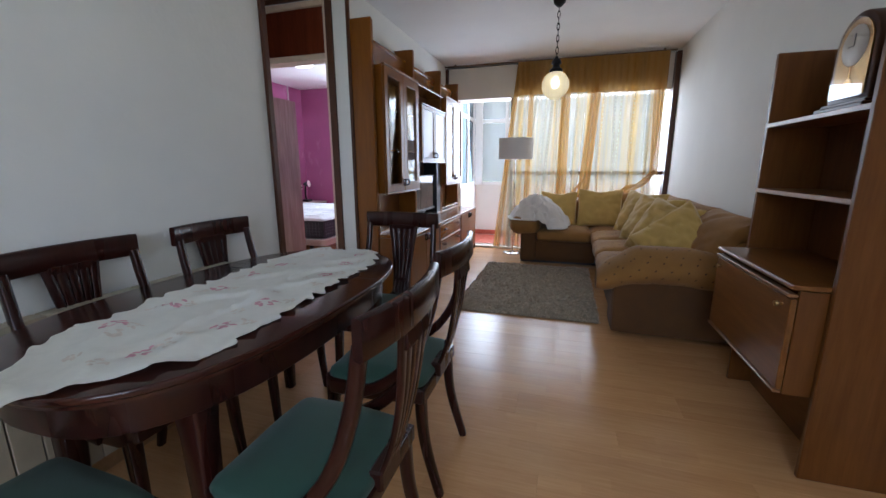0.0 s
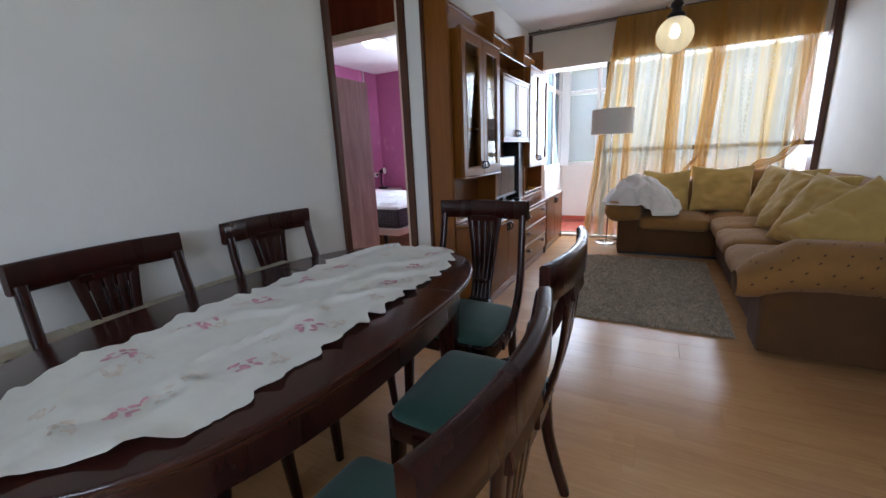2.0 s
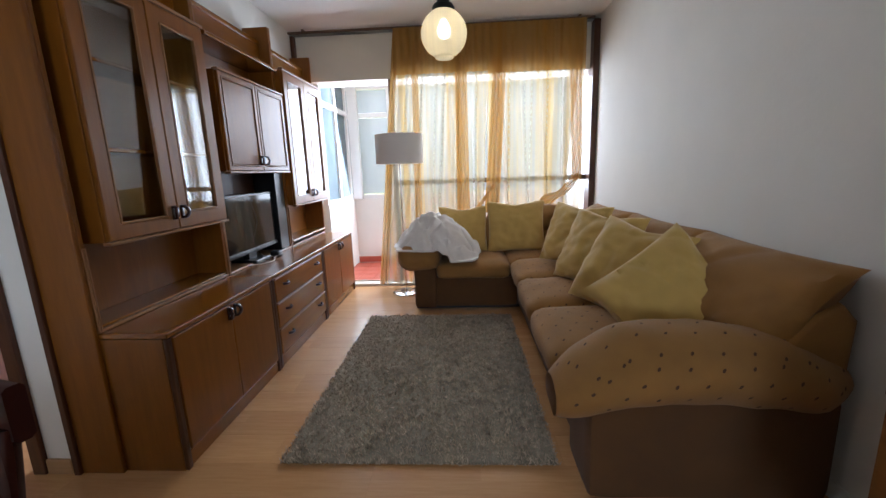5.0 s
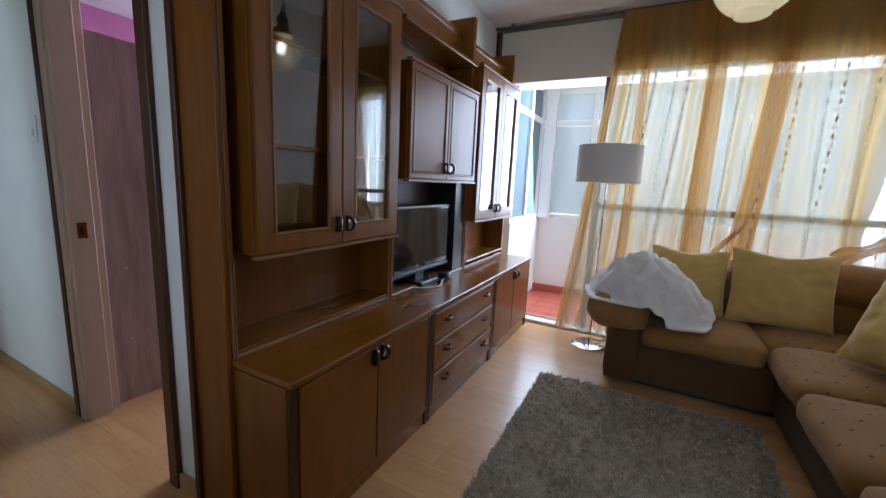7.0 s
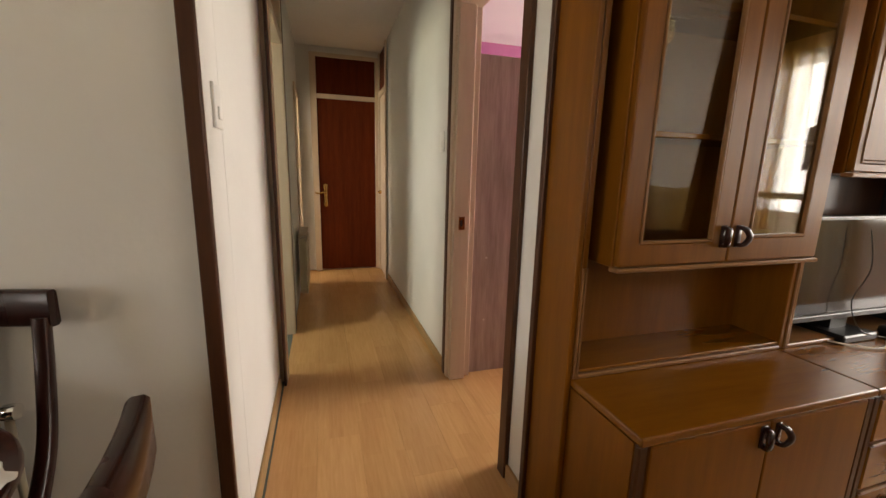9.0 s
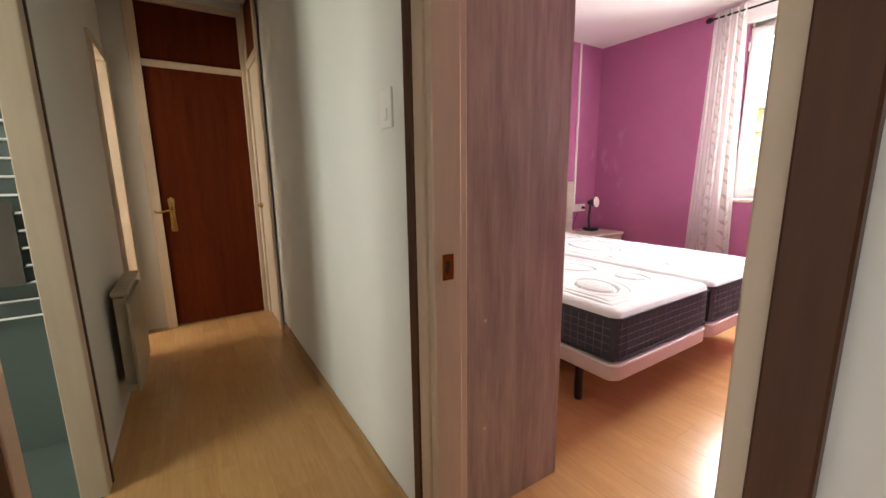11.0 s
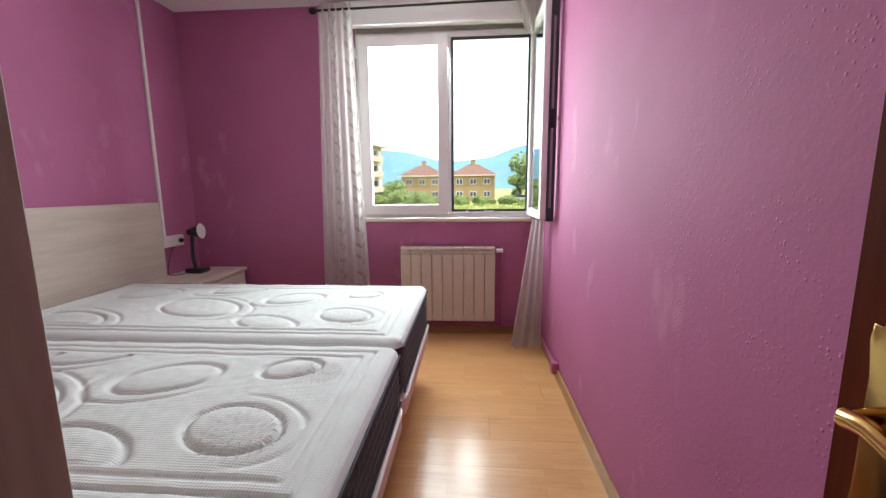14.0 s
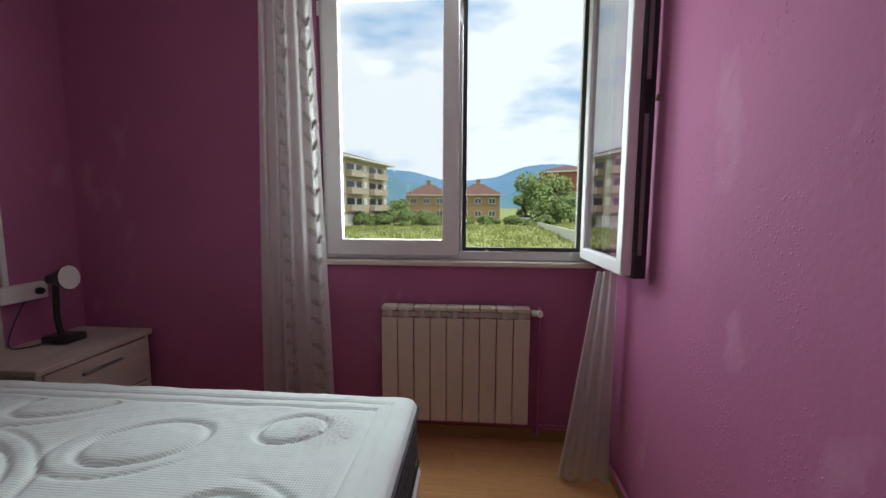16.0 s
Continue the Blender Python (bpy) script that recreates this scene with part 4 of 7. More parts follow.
def drape(x0, x1, z0, z1, y, folds, depth, flare=0.0, sway=0.0, nu=70, nv=30, seed=0.0, x0b=None, x1b=None):
    x0b, x1b = x0 if x0b is None else x0b, x1 if x1b is None else x1b

    def f(u, v):
        a, b = x0b + (x0 - x0b) * v, x1b + (x1 - x1b) * v
        ph = u * folds * 2 * math.pi
        amp = depth * (0.55 + 0.45 * (1 - v)) * (0.7 + 0.6 * noise.noise(Vector((u * 4, seed, 0))))
        return (a + (b - a) * u + sway * math.sin(ph * 0.5 + v * 3 + seed) * (1 - v), y + amp * math.sin(ph + 0.8 * noise.noise(Vector((u * 3, v * 1.5, seed)))), z0 + (z1 - z0) * v)

    return sheet(f, nu, nv)


def drape_at(x0, x1, z0, z1, y, folds, depth, seed, x0b, x1b, u, v, sway=0.0):
    """The place on a drape, as drape() lays it."""
    a, b = x0b + (x0 - x0b) * v, x1b + (x1 - x1b) * v
    ph = u * folds * 2 * math.pi
    amp = depth * (0.55 + 0.45 * (1 - v)) * (0.7 + 0.6 * noise.noise(Vector((u * 4, seed, 0))))
    return Vector((a + (b - a) * u + sway * math.sin(ph * 0.5 + v * 3 + seed) * (1 - v), y + amp * math.sin(ph + 0.8 * noise.noise(Vector((u * 3, v * 1.5, seed)))), z0 + (z1 - z0) * v))


def motif(name, at, columns, step, shape, material, parent, z0, z1, label):
    """Woven motifs in columns that follow the folds, just before the cloth."""
    rg = random.Random(8)
    bm = bmesh.new()
    for u0 in columns:
        z, k = 0.0, 0
        while z < 1.0:
            for du, dv in shape(k, rg):
                f = []
                for p, q in dv:
                    w = at(min(max(u0 + p, 0), 1), min(max(z + q, 0), 1))
                    f.append(bm.verts.new((w.x, w.y - 0.004, w.z)))
                bm.faces.new(f)
            z += step / (z1 - z0)
            k += 1
    tagged(part(name, bm, material, parent, label), kind="stuff")


cu = thing("curtain", (-3.38, 7.69, 0.03), "white voile curtain with grey leaf pattern at the bedroom window", "curtain", "bedroom curtains")
part("cloth", drape(-3.45, -3.2, 0.04, 2.6, 7.66, 5, 0.03, seed=2.0, x0b=-3.52, x1b=-3.12), VOILE, cu, "", True)


def leaf_shape(k, rg):
    """A pair of leaves on a winding stem."""
    out = []
    for s_ in ((-1, 1) if k % 2 else (1, -1))[:2]:
        c, d = 0.05 * s_ * (1 + 0.3 * rg.random()), 0.012 * rg.random() + (0.0 if s_ > 0 else 0.012)
        out.append((0, [(0.0, d), (c * 0.8, d + 0.001), (c * 1.9, d + 0.012), (c * 1.7, d + 0.02), (c * 0.6, d + 0.014)]))
    out.append((0, [(-0.006, 0), (0.006, 0), (0.006, 0.03), (-0.006, 0.03)]))
    return out


motif("leaf_print", lambda u, v: drape_at(-3.45, -3.2, 0.04, 2.6, 7.66, 5, 0.03, 2.0, -3.52, -3.12, u, v), (0.42, 0.86), 0.115, leaf_shape, LEAF_PRINT, cu, 0.04, 2.6, "grey printed leaf vine")
cu = thing("curtain", (-1.85, 7.65, 0.06), "white voile curtain gathered behind the open sash", "curtain", "bedroom curtains")
part("cloth", drape(-1.86, -1.772, 0.012, 1.0, 7.5, 3, 0.022, seed=5.0, x0b=-2.0, x1b=-1.768), VOILE, cu, "", True)
part("cloth_top", drape(-2.0, -1.77, 2.36, 2.62, 7.65, 3, 0.03, seed=7.03, x0b=-1.92, x1b=-1.78, nv=10), VOILE, cu, "knotted upper end of the voile", True)
part("cloth_middle", drape(-1.8, -1.765, 1.02, 2.42, 7.65, 2, 0.012, seed=9.0, nu=24), VOILE, cu, "", True)

# ---- living room window ----
lw = thing("window_2", (0, 7.05, 0), "sliding balcony window with brown rail and shutter panel", "window", kind="structure")
part("shutter_panel", B(-1.555, 1.48, 7.0, 7.3, 2.19, 2.625, 0.004), PALE_PANEL, lw, "pale cream shutter box panel")
part("upright", B(-0.6, -0.545, 7.02, 7.07, 0.03, 2.2, 0.003), ALU, lw, "brown aluminium upright")
part("rail", B(-0.545, 1.44, 7.025, 7.065, 1.11, 1.16, 0.003), ALU, lw, "brown aluminium middle rail")
part("track", merge(B(-1.555, 1.48, 6.95, 7.1, 0.0, 0.03, 0.004), B(-1.555, 1.48, 7.05, 7.06, 0.03, 0.045)), PALE_PANEL, lw, "metal floor track")
part("edge_post", merge(B(1.44, 1.498, 6.9, 7.06, 0.0, 2.62, 0.003), B(-1.555, -1.52, 6.94, 7.0, 2.2, 2.62, 0.003)), TRIM_DARK, lw, "dark brown wooden post")
rod = thing("curtain_rod", (0, 6.93, 2.66), "thin grey curtain track under the ceiling", "curtain rod")
part("bar", B(-1.55, 1.44, 6.885, 6.915, 2.622, 2.64, 0.003), ALU, rod)
for x in (-1.4, 0.0, 1.3):
    part("bracket", B(x - 0.01, x + 0.01, 6.89, 6.95, 2.64, 2.66), ALU, rod)
cu = thing("curtain", (-0.1, 6.94, 0.05), "sheer yellow voile curtain hanging to the floor", "curtain", "living room curtains")
part("cloth", drape(-0.5, 0.42, 0.04, 2.625, 6.92, 9, 0.035, seed=1.0, x0b=-0.78, x1b=0.36, sway=0.02, nu=150), CURTAIN, cu, "", True)


def dash_shape(k, rg):
    return [(0, [(-0.005, 0.0), (0.0, -0.006), (0.005, 0.0), (0.005, 0.012), (0.0, 0.018), (-0.005, 0.012)])] if k % 2 == 0 else [(0, [(0.004, 0.002), (0.009, 0.002), (0.009, 0.012), (0.004, 0.012)]), (0, [(-0.009, 0.002), (-0.004, 0.002), (-0.004, 0.012), (-0.009, 0.012)])]


# added band: its colour holds the tone of voile without light behind
part("heading_band", drape(-0.5, 0.42, 2.19, 2.62, 6.868, 12, 0.014, seed=6.1, nu=110, nv=6), GATHERED, cu, "added deeper-toned cloth band before the unlit shutter panel", True)
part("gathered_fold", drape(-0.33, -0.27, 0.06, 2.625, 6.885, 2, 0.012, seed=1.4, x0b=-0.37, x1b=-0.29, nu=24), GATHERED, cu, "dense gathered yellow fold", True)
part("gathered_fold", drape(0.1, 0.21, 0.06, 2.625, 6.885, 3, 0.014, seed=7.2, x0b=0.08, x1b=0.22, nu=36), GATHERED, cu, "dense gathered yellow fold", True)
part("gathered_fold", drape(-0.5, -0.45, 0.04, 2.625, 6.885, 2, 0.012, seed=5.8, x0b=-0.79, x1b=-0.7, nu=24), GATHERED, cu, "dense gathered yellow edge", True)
motif("dash_weave", lambda u, v: drape_at(-0.5, 0.42, 0.04, 2.625, 6.92, 9, 0.035, 1.0, -0.78, 0.36, u, v, 0.02), (0.16, 0.33, 0.48, 0.56, 0.72, 0.9), 0.055, dash_shape, DASH, cu, 0.04, 2.625, "olive woven dash pattern")
cu = thing("curtain", (0.8, 6.94, 0.7), "sheer yellow voile curtain bunched up behind the sofa", "curtain", "living room curtains")
part("cloth", drape(0.4, 1.37, 0.8, 2.625, 6.925, 9, 0.035, seed=3.4, x0b=0.44, x1b=1.34, sway=0.03, nu=150), CURTAIN, cu, "", True)
motif("dash_weave", lambda u, v: drape_at(0.4, 1.37, 0.8, 2.625, 6.925, 9, 0.035, 3.4, 0.44, 1.34, u, v, 0.03), (0.08, 0.24, 0.4, 0.47, 0.64, 0.8), 0.055, dash_shape, DASH, cu, 0.8, 2.625, "olive woven dash pattern")
part("heading_band", drape(0.42, 1.36, 2.17, 2.62, 6.868, 12, 0.014, seed=8.1, nu=110, nv=6), GATHERED, cu, "added deeper-toned cloth band before the unlit shutter panel", True)
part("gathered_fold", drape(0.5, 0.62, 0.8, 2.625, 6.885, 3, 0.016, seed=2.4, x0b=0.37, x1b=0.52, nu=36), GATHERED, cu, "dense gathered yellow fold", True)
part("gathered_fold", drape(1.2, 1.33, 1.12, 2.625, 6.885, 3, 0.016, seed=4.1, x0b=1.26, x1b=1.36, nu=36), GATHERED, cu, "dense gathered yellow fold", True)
part("gathered_end", sheet(lambda u, v: (1.34 - 0.4 * u - 0.03 * v, 6.875 + 0.014 * math.sin(v * 19 + 3 * u), 1.16 - 0.34 * u ** 0.8 - (0.1 + 0.09 * u) * (v - 0.5) * (1 + 0.3 * math.sin(u * 9))), 24, 16), GATHERED, cu, "hem pulled aside and bunched up", True)
part("gathered_end", sheet(lambda u, v: (0.47 - 0.2 * u - 0.03 * v, 6.872 + 0.014 * math.sin(v * 17 + 4 * u), 1.06 - 0.27 * u - (0.07 + 0.06 * u) * (v - 0.5)), 20, 14), GATHERED, cu, "hem pulled aside and bunched up", True)

# ---- balcony glazing ----
gz = thing("window_3", (0, 8.24, 0.9), "white framed balcony glazing above the parapet", "window", kind="structure")
part("frame", merge(B(-1.62, 1.5, 8.21, 8.27, 0.9, 0.96, 0.003), B(-1.62, 1.5, 8.21, 8.27, 2.34, 2.4, 0.003), B(-1.62, 1.5, 8.215, 8.265, 1.98, 2.04, 0.003)), PVC, gz)
for i in range(5):
    x = -1.59 + 0.77 * i
    part("mullion", B(x - 0.03, x + 0.03, 8.212, 8.268, 0.96, 2.34, 0.003), PVC, gz)
for i in range(4):
    pn = part("pane", B(-1.56 + 0.77 * i, -0.85 + 0.77 * i, 8.238, 8.242, 0.97, 1.975), GLARE_PANE, gz, "pane whitened to show outdoor glare")
    pn.visible_shadow = False
    pn = part("pane", B(-1.56 + 0.77 * i, -0.85 + 0.77 * i, 8.238, 8.242, 2.045, 2.335), GLARE_PANE, gz, "pane whitened to show outdoor glare")
    pn.visible_shadow = False
side = thing("window_7", (-1.38, 7.65, 0.9), "white framed side glazing of the balcony above a low wall", "window", kind="structure")
part("sill_wall", B(-1.45, -1.36, 7.12, 8.2, 0.0, 0.9, 0.003), WHITE_WALL, side, "white rendered low wall")
part("corner_post", B(-1.36, -1.235, 8.13, 8.205, 0.9, 2.4, 0.004), PVC, side, "wide white corner post")
part("frame", merge(B(-1.43, -1.37, 7.12, 8.13, 0.9, 0.95, 0.003), B(-1.43, -1.37, 7.12, 8.13, 2.34, 2.4, 0.003), B(-1.425, -1.375, 7.17, 8.13, 1.99, 2.05, 0.003)), PVC, side)
for y in (7.145, 7.65, 8.11):
    part("mullion", B(-1.428, -1.368, y - 0.025, y + 0.025, 0.95, 2.34, 0.003), PVC, side)
for y0, y1 in ((7.17, 7.625), (7.675, 8.085)):
    for z0, z1 in ((0.95, 1.99), (2.05, 2.34)):
        pn = part("pane", B(-1.402, -1.398, y0, y1, z0, z1), FROST, side, "pale translucent pane")
        pn.visible_shadow = False
solo("balcony_skirting", B(-1.61, 1.49, 8.185, 8.2, 0, 0.08, 0.003), TILE_RED, "red tile skirting on the balcony", "skirting", "structure")

# ---- wall unit in the living room ----
XB, XF, XU = -1.545, -1.06, -1.28          # back, base front, upper front
UNIT_LABEL = "honey brown walnut "


def d_knob(parent, y, z, x, flip):
    """A dark half-round pull on a small base."""
    pts = smoothline([(x, y, z + 0.026), (x + 0.02, y + 0.004 * flip, z + 0.024), (x + 0.028, y + 0.014 * flip, z), (x + 0.02, y + 0.004 * flip, z - 0.024), (x, y, z - 0.026)], 5)
    part("handle", merge(sweep(pts, rect(0.02, 0.012, 0.003), (0, 1, 0)), B(x - 0.001, x + 0.005, y - 0.012, y + 0.012, z - 0.034, z + 0.034, 0.002)), MAHOG, parent, "dark turned wooden pull", True)


def drawer_pull(parent, y, z, x):
    pts = smoothline([(x, y - 0.034, z), (x + 0.018, y - 0.022, z - 0.002), (x + 0.022, y, z - 0.004), (x + 0.018, y + 0.022, z - 0.002), (x, y + 0.034, z)], 4)
    part("handle", sweep(pts, rect(0.016, 0.012, 0.003), (0, 0, 1)), MAHOG, parent, "dark wooden drawer pull", True)


def panel_door(parent, y0, y1, z0, z1, x, knob_y, knob_z, flip, glazed=False, w=0.06, flat=False, loose=False):
    """A framed door on the plane x, with a raised or glazed field."""
    t = 0.022
    d = part("cabinet_door", yz_frame(x - t, x, y0, y1, z0, z1, w, 0.004), UNIT_Z, parent)
    a0, a1, b0, b1 = y0 + w, y1 - w, z0 + w, z1 - w
    e = 0.008
    if flat:
        bpy.data.objects.remove(d)
        d = part("cabinet_door", B(x - t, x, y0, y1, z0, z1, 0.005, 2), UNIT_Z, parent)
        d_knob(d, knob_y, knob_z, x, flip)
        return d
    part("bead", yz_frame(x - 0.012, x + 0.003, a0, a1, b0, b1, e, 0.002), UNIT_EDGE, d, "lighter moulded bead")
    if glazed:
        # pane tilted and enlarged to place the pendant's reflection in it
        q = 0.03 if loose else 0.0
        gb = B(-0.002, 0.002, (a0 - a1) / 2 - q, (a1 - a0) / 2 + q, (b0 - b1) / 2 - q, (b1 - b0) / 2 + q)
        gb = moved(gb, pose(x - 0.012 - (0.045 if loose else 0), (a0 + a1) / 2, (b0 + b1) / 2, 0, 3.2 if loose else 0, -8 if loose else 0))
        g = part("pane", gb, CABINET_GLASS, d, "clear glass pane")
        g.visible_shadow = False
    else:
        part("field", B(x - 0.016, x - 0.004, a0 + 0.006, a1 - 0.006, b0 + 0.006, b1 - 0.006, 0.006), UNIT_Z, d)
    d_knob(d, knob_y, knob_z, x, flip)
    return d


def base_unit(y0, y1, kind, label):
    u = thing("base_cabinet", ((XB + XF) / 2, (y0 + y1) / 2, 0), UNIT_LABEL + label, "cabinet", "wall unit base cabinets")
    for a0, a1 in ((y0, y0 + 0.02), (y1 - 0.02, y1)):
        part("side_panel", B(XB, XF - 0.022, a0, a1, 0.0, 0.61), UNIT_Z, u)
    part("bottom", B(XB, XF - 0.03, y0 + 0.02, y1 - 0.02, 0.07, 0.09), UNIT_Y, u)
    part("back_panel", B(XB, XB + 0.01, y0 + 0.02, y1 - 0.02, 0.09, 0.61), UNIT_Z, u)
    for a0, a1 in ((y0, y0 + 0.03), (y1 - 0.03, y1)):
        part("corner_post", B(XF - 0.022, XF - 0.002, a0, a1, 0.0, 0.61, 0.005), UNIT_DARK, u, "darker fluted post")
    part("top", B(XB, XF + 0.004, y0 - 0.001, y1 + 0.001, 0.612, 0.637, 0.006, 2), UNIT_Y, u, "glossy top board")
    part("plinth", B(XF - 0.05, XF - 0.012, y0 + 0.03, y1 - 0.03, 0.0, 0.075, 0.003), UNIT_Y, u)
    a, b, m = y0 + 0.033, y1 - 0.033, (y0 + y1) / 2
    if kind == "doors":
        panel_door(u, a, m - 0.002, 0.085, 0.606, XF, m - 0.028, 0.565, -1, flat=True)
        panel_door(u, m + 0.002, b, 0.085, 0.606, XF, m + 0.028, 0.565, 1, flat=True)
    else:
        zs = [0.085, 0.265, 0.44, 0.606]
        for z0, z1 in zip(zs, zs[1:]):
            dr = part("drawer", B(XF - 0.022, XF, a, b, z0 + 0.003, z1 - 0.012, 0.005), UNIT_Y, u)
            part("bead", B(XF - 0.02, XF + 0.006, a, b, z1 - 0.012, z1 - 0.001, 0.003), UNIT_EDGE, dr, "lighter moulded edge")
            for y in (a + 0.14, b - 0.14):
                drawer_pull(dr, y, (z0 + z1) / 2 + 0.02, XF)
    return u


base_unit(4.17, 5.063, "doors", "base cabinet with two panelled doors")
base_unit(5.065, 5.968, "drawers", "chest with three wide drawers")
base_unit(5.97, 6.87, "doors", "base cabinet with two panelled doors near the window")


def upper_case(y0, y1, label, x_side=-1.345, top=2.39):
    u = thing("wall_cabinet", (-1.45, (y0 + y1) / 2, 0.637), UNIT_LABEL + label, "cabinet", "wall unit upper cabinets")
    part("back_panel", B(XB, XB + 0.012, y0 + 0.02, y1 - 0.02, 0.64, 2.26), UNIT_Z, u)
    part("side_panel", B(XB, x_side, y0, y0 + 0.02, 0.638, top, 0.003), UNIT_Z, u)
    part("side_panel", B(XB, x_side, y1 - 0.02, y1, 0.638, top, 0.003), UNIT_Z, u)
    part("side_bead", merge(B(x_side, x_side + 0.006, y0 + 0.002, y0 + 0.008, 0.64, 0.99), B(x_side, x_side + 0.006, y0 + 0.012, y0 + 0.018, 0.64, 0.99)), UNIT_EDGE, u)
    part("bottom_bead", B(XB + 0.012, x_side + 0.004, y0 + 0.02, y1 - 0.02, 0.638, 0.652, 0.003), UNIT_EDGE, u)
    part("crown_rail", merge(B(XB + 0.012, -1.42, y0 + 0.02, y1 - 0.02, 2.26, 2.29, 0.004), B(-1.45, -1.43, y0 + 0.02, y1 - 0.02, 2.1, 2.26)), UNIT_Y, u)
    return u


def glazed_box(u, y0, y1, z0, z1, shelves):
    """A projecting box with two glazed doors."""
    part("case", yz_frame(XB + 0.012, XU - 0.022, y0, y1, z0, z1, 0.02, 0.002), UNIT_Z, u)
    part("bottom_bead", B(XU - 0.03, XU + 0.006, y0 - 0.004, y1 + 0.004, z0 - 0.012, z0 + 0.002, 0.003), UNIT_EDGE, u)
    part("top_bead", B(XU - 0.03, XU + 0.006, y0 - 0.004, y1 + 0.004, z1 - 0.002, z1 + 0.014, 0.003), UNIT_EDGE, u)
    for z in shelves:
        part("shelf", B(XB + 0.014, XU - 0.05, y0 + 0.021, y1 - 0.021, z, z + 0.016, 0.002), UNIT_Y, u)
    m = (y0 + y1) / 2
    panel_door(u, y0 + 0.004, m - 0.002, z0 + 0.004, z1 - 0.004, XU, m - 0.03, z0 + 0.085, -1, True, 0.066, loose=y0 < 5)
    panel_door(u, m + 0.002, y1 - 0.004, z0 + 0.004, z1 - 0.004, XU, m + 0.03, z0 + 0.085, 1, True, 0.075)


u = upper_case(4.17, 5.085, "display cabinet with two glazed doors and open niche")
part("end_panel", B(XB, -1.345, 4.15, 4.169, 0.0, 2.4, 0.003), UNIT_Z, u, "tall plain end panel")
glazed_box(u, 4.235, 5.05, 1.0, 2.065, (1.37, 1.73))
part("niche_floor", B(XB + 0.012, -1.35, 4.19, 5.065, 0.654, 0.664, 0.002), UNIT_Y, u)
u = upper_case(5.087, 6.02, "middle cabinet with two doors above a television niche")
part("case", yz_frame(XB + 0.012, XU - 0.022, 5.14, 6.0, 1.285, 1.88, 0.02, 0.002), UNIT_Z, u)
panel_door(u, 5.144, 5.568, 1.29, 1.875, XU, 5.54, 1.36, -1, False, 0.03)
panel_door(u, 5.572, 5.996, 1.29, 1.875, XU, 5.6, 1.36, 1, False, 0.03)
for z in (1.273, 1.878):
    part("bead", B(XU - 0.03, XU + 0.006, 5.136, 6.004, z, z + 0.014, 0.003), UNIT_EDGE, u)
part("shelf", B(XB + 0.012, -1.3, 5.11, 5.998, 2.06, 2.082, 0.004), UNIT_Y, u, "open top shelf")
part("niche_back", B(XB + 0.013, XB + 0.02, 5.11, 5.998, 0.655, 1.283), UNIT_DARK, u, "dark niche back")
part("niche_post", B(XB + 0.02, -1.35, 5.85, 5.998, 0.655, 1.283, 0.003), BLACK, u, "black wide post beside the niche")
u = upper_case(6.022, 6.87, "narrow display cabinet with glazed doors near the window")
glazed_box(u, 6.045, 6.89, 1.0, 2.09, (1.37, 1.73))
part("niche_floor", B(XB + 0.012, -1.33, 6.045, 6.85, 0.68, 0.696, 0.003), UNIT_Y, u)

tv = thing("television", (-1.38, 5.47, 0.637), "black flat screen television standing in the niche", "television")
part("housing", B(-1.42, -1.38, 5.105, 5.835, 0.715, 1.13, 0.008, 2), BLACK, tv)
part("screen", B(-1.38, -1.377, 5.12, 5.82, 0.745, 1.115), SCREEN, tv)
part("bezel", B(-1.381, -1.372, 5.105, 5.835, 0.715, 0.737, 0.003), BLACK, tv, "glossy lower bezel")
part("foot", merge(B(-1.5, -1.31, 5.37, 5.57, 0.637, 0.668, 0.006), B(-1.43, -1.39, 5.42, 5.52, 0.665, 0.725)), BLACK, tv)
cable = thing("power_cable", (-1.28, 5.57, 0.64), "white cable with black plug lying before the television", "cable")
part("cord", tube(smoothline([(-1.36, 5.32, 0.644), (-1.28, 5.38, 0.644), (-1.24, 5.47, 0.644), (-1.28, 5.57, 0.646), (-1.3, 5.66, 0.646)]), 0.004), WHITE_PLASTIC, cable, "", True)
part("adapter", soft(-1.35, -1.28, 5.64, 5.71, 0.638, 0.68, 0.012, 0.0, 4), BLACK, cable, "black plug adapter", True)
part("thin_cord", tube(smoothline([(-1.34, 5.44, 1.08), (-1.33, 5.47, 0.93), (-1.34, 5.42, 0.8), (-1.32, 5.48, 0.68), (-1.28, 5.62, 0.648)]), 0.0022, 6), BLACK, cable, "", True)

# ---- dining table, cloth ----
TX, TY, TA, TB_, TZ = -0.955, 2.235, 0.445, 0.755, 0.765


def oval(k=0.0, n=72, p=2.7):
    out = []
    for i in range(n):
        a = 2 * math.pi * i / n
        c, s = math.cos(a), math.sin(a)
        out.append((TX + (TA + k) * math.copysign(abs(c) ** (2 / p), c), TY + (TB_ + k) * math.copysign(abs(s) ** (2 / p), s)))
    return out


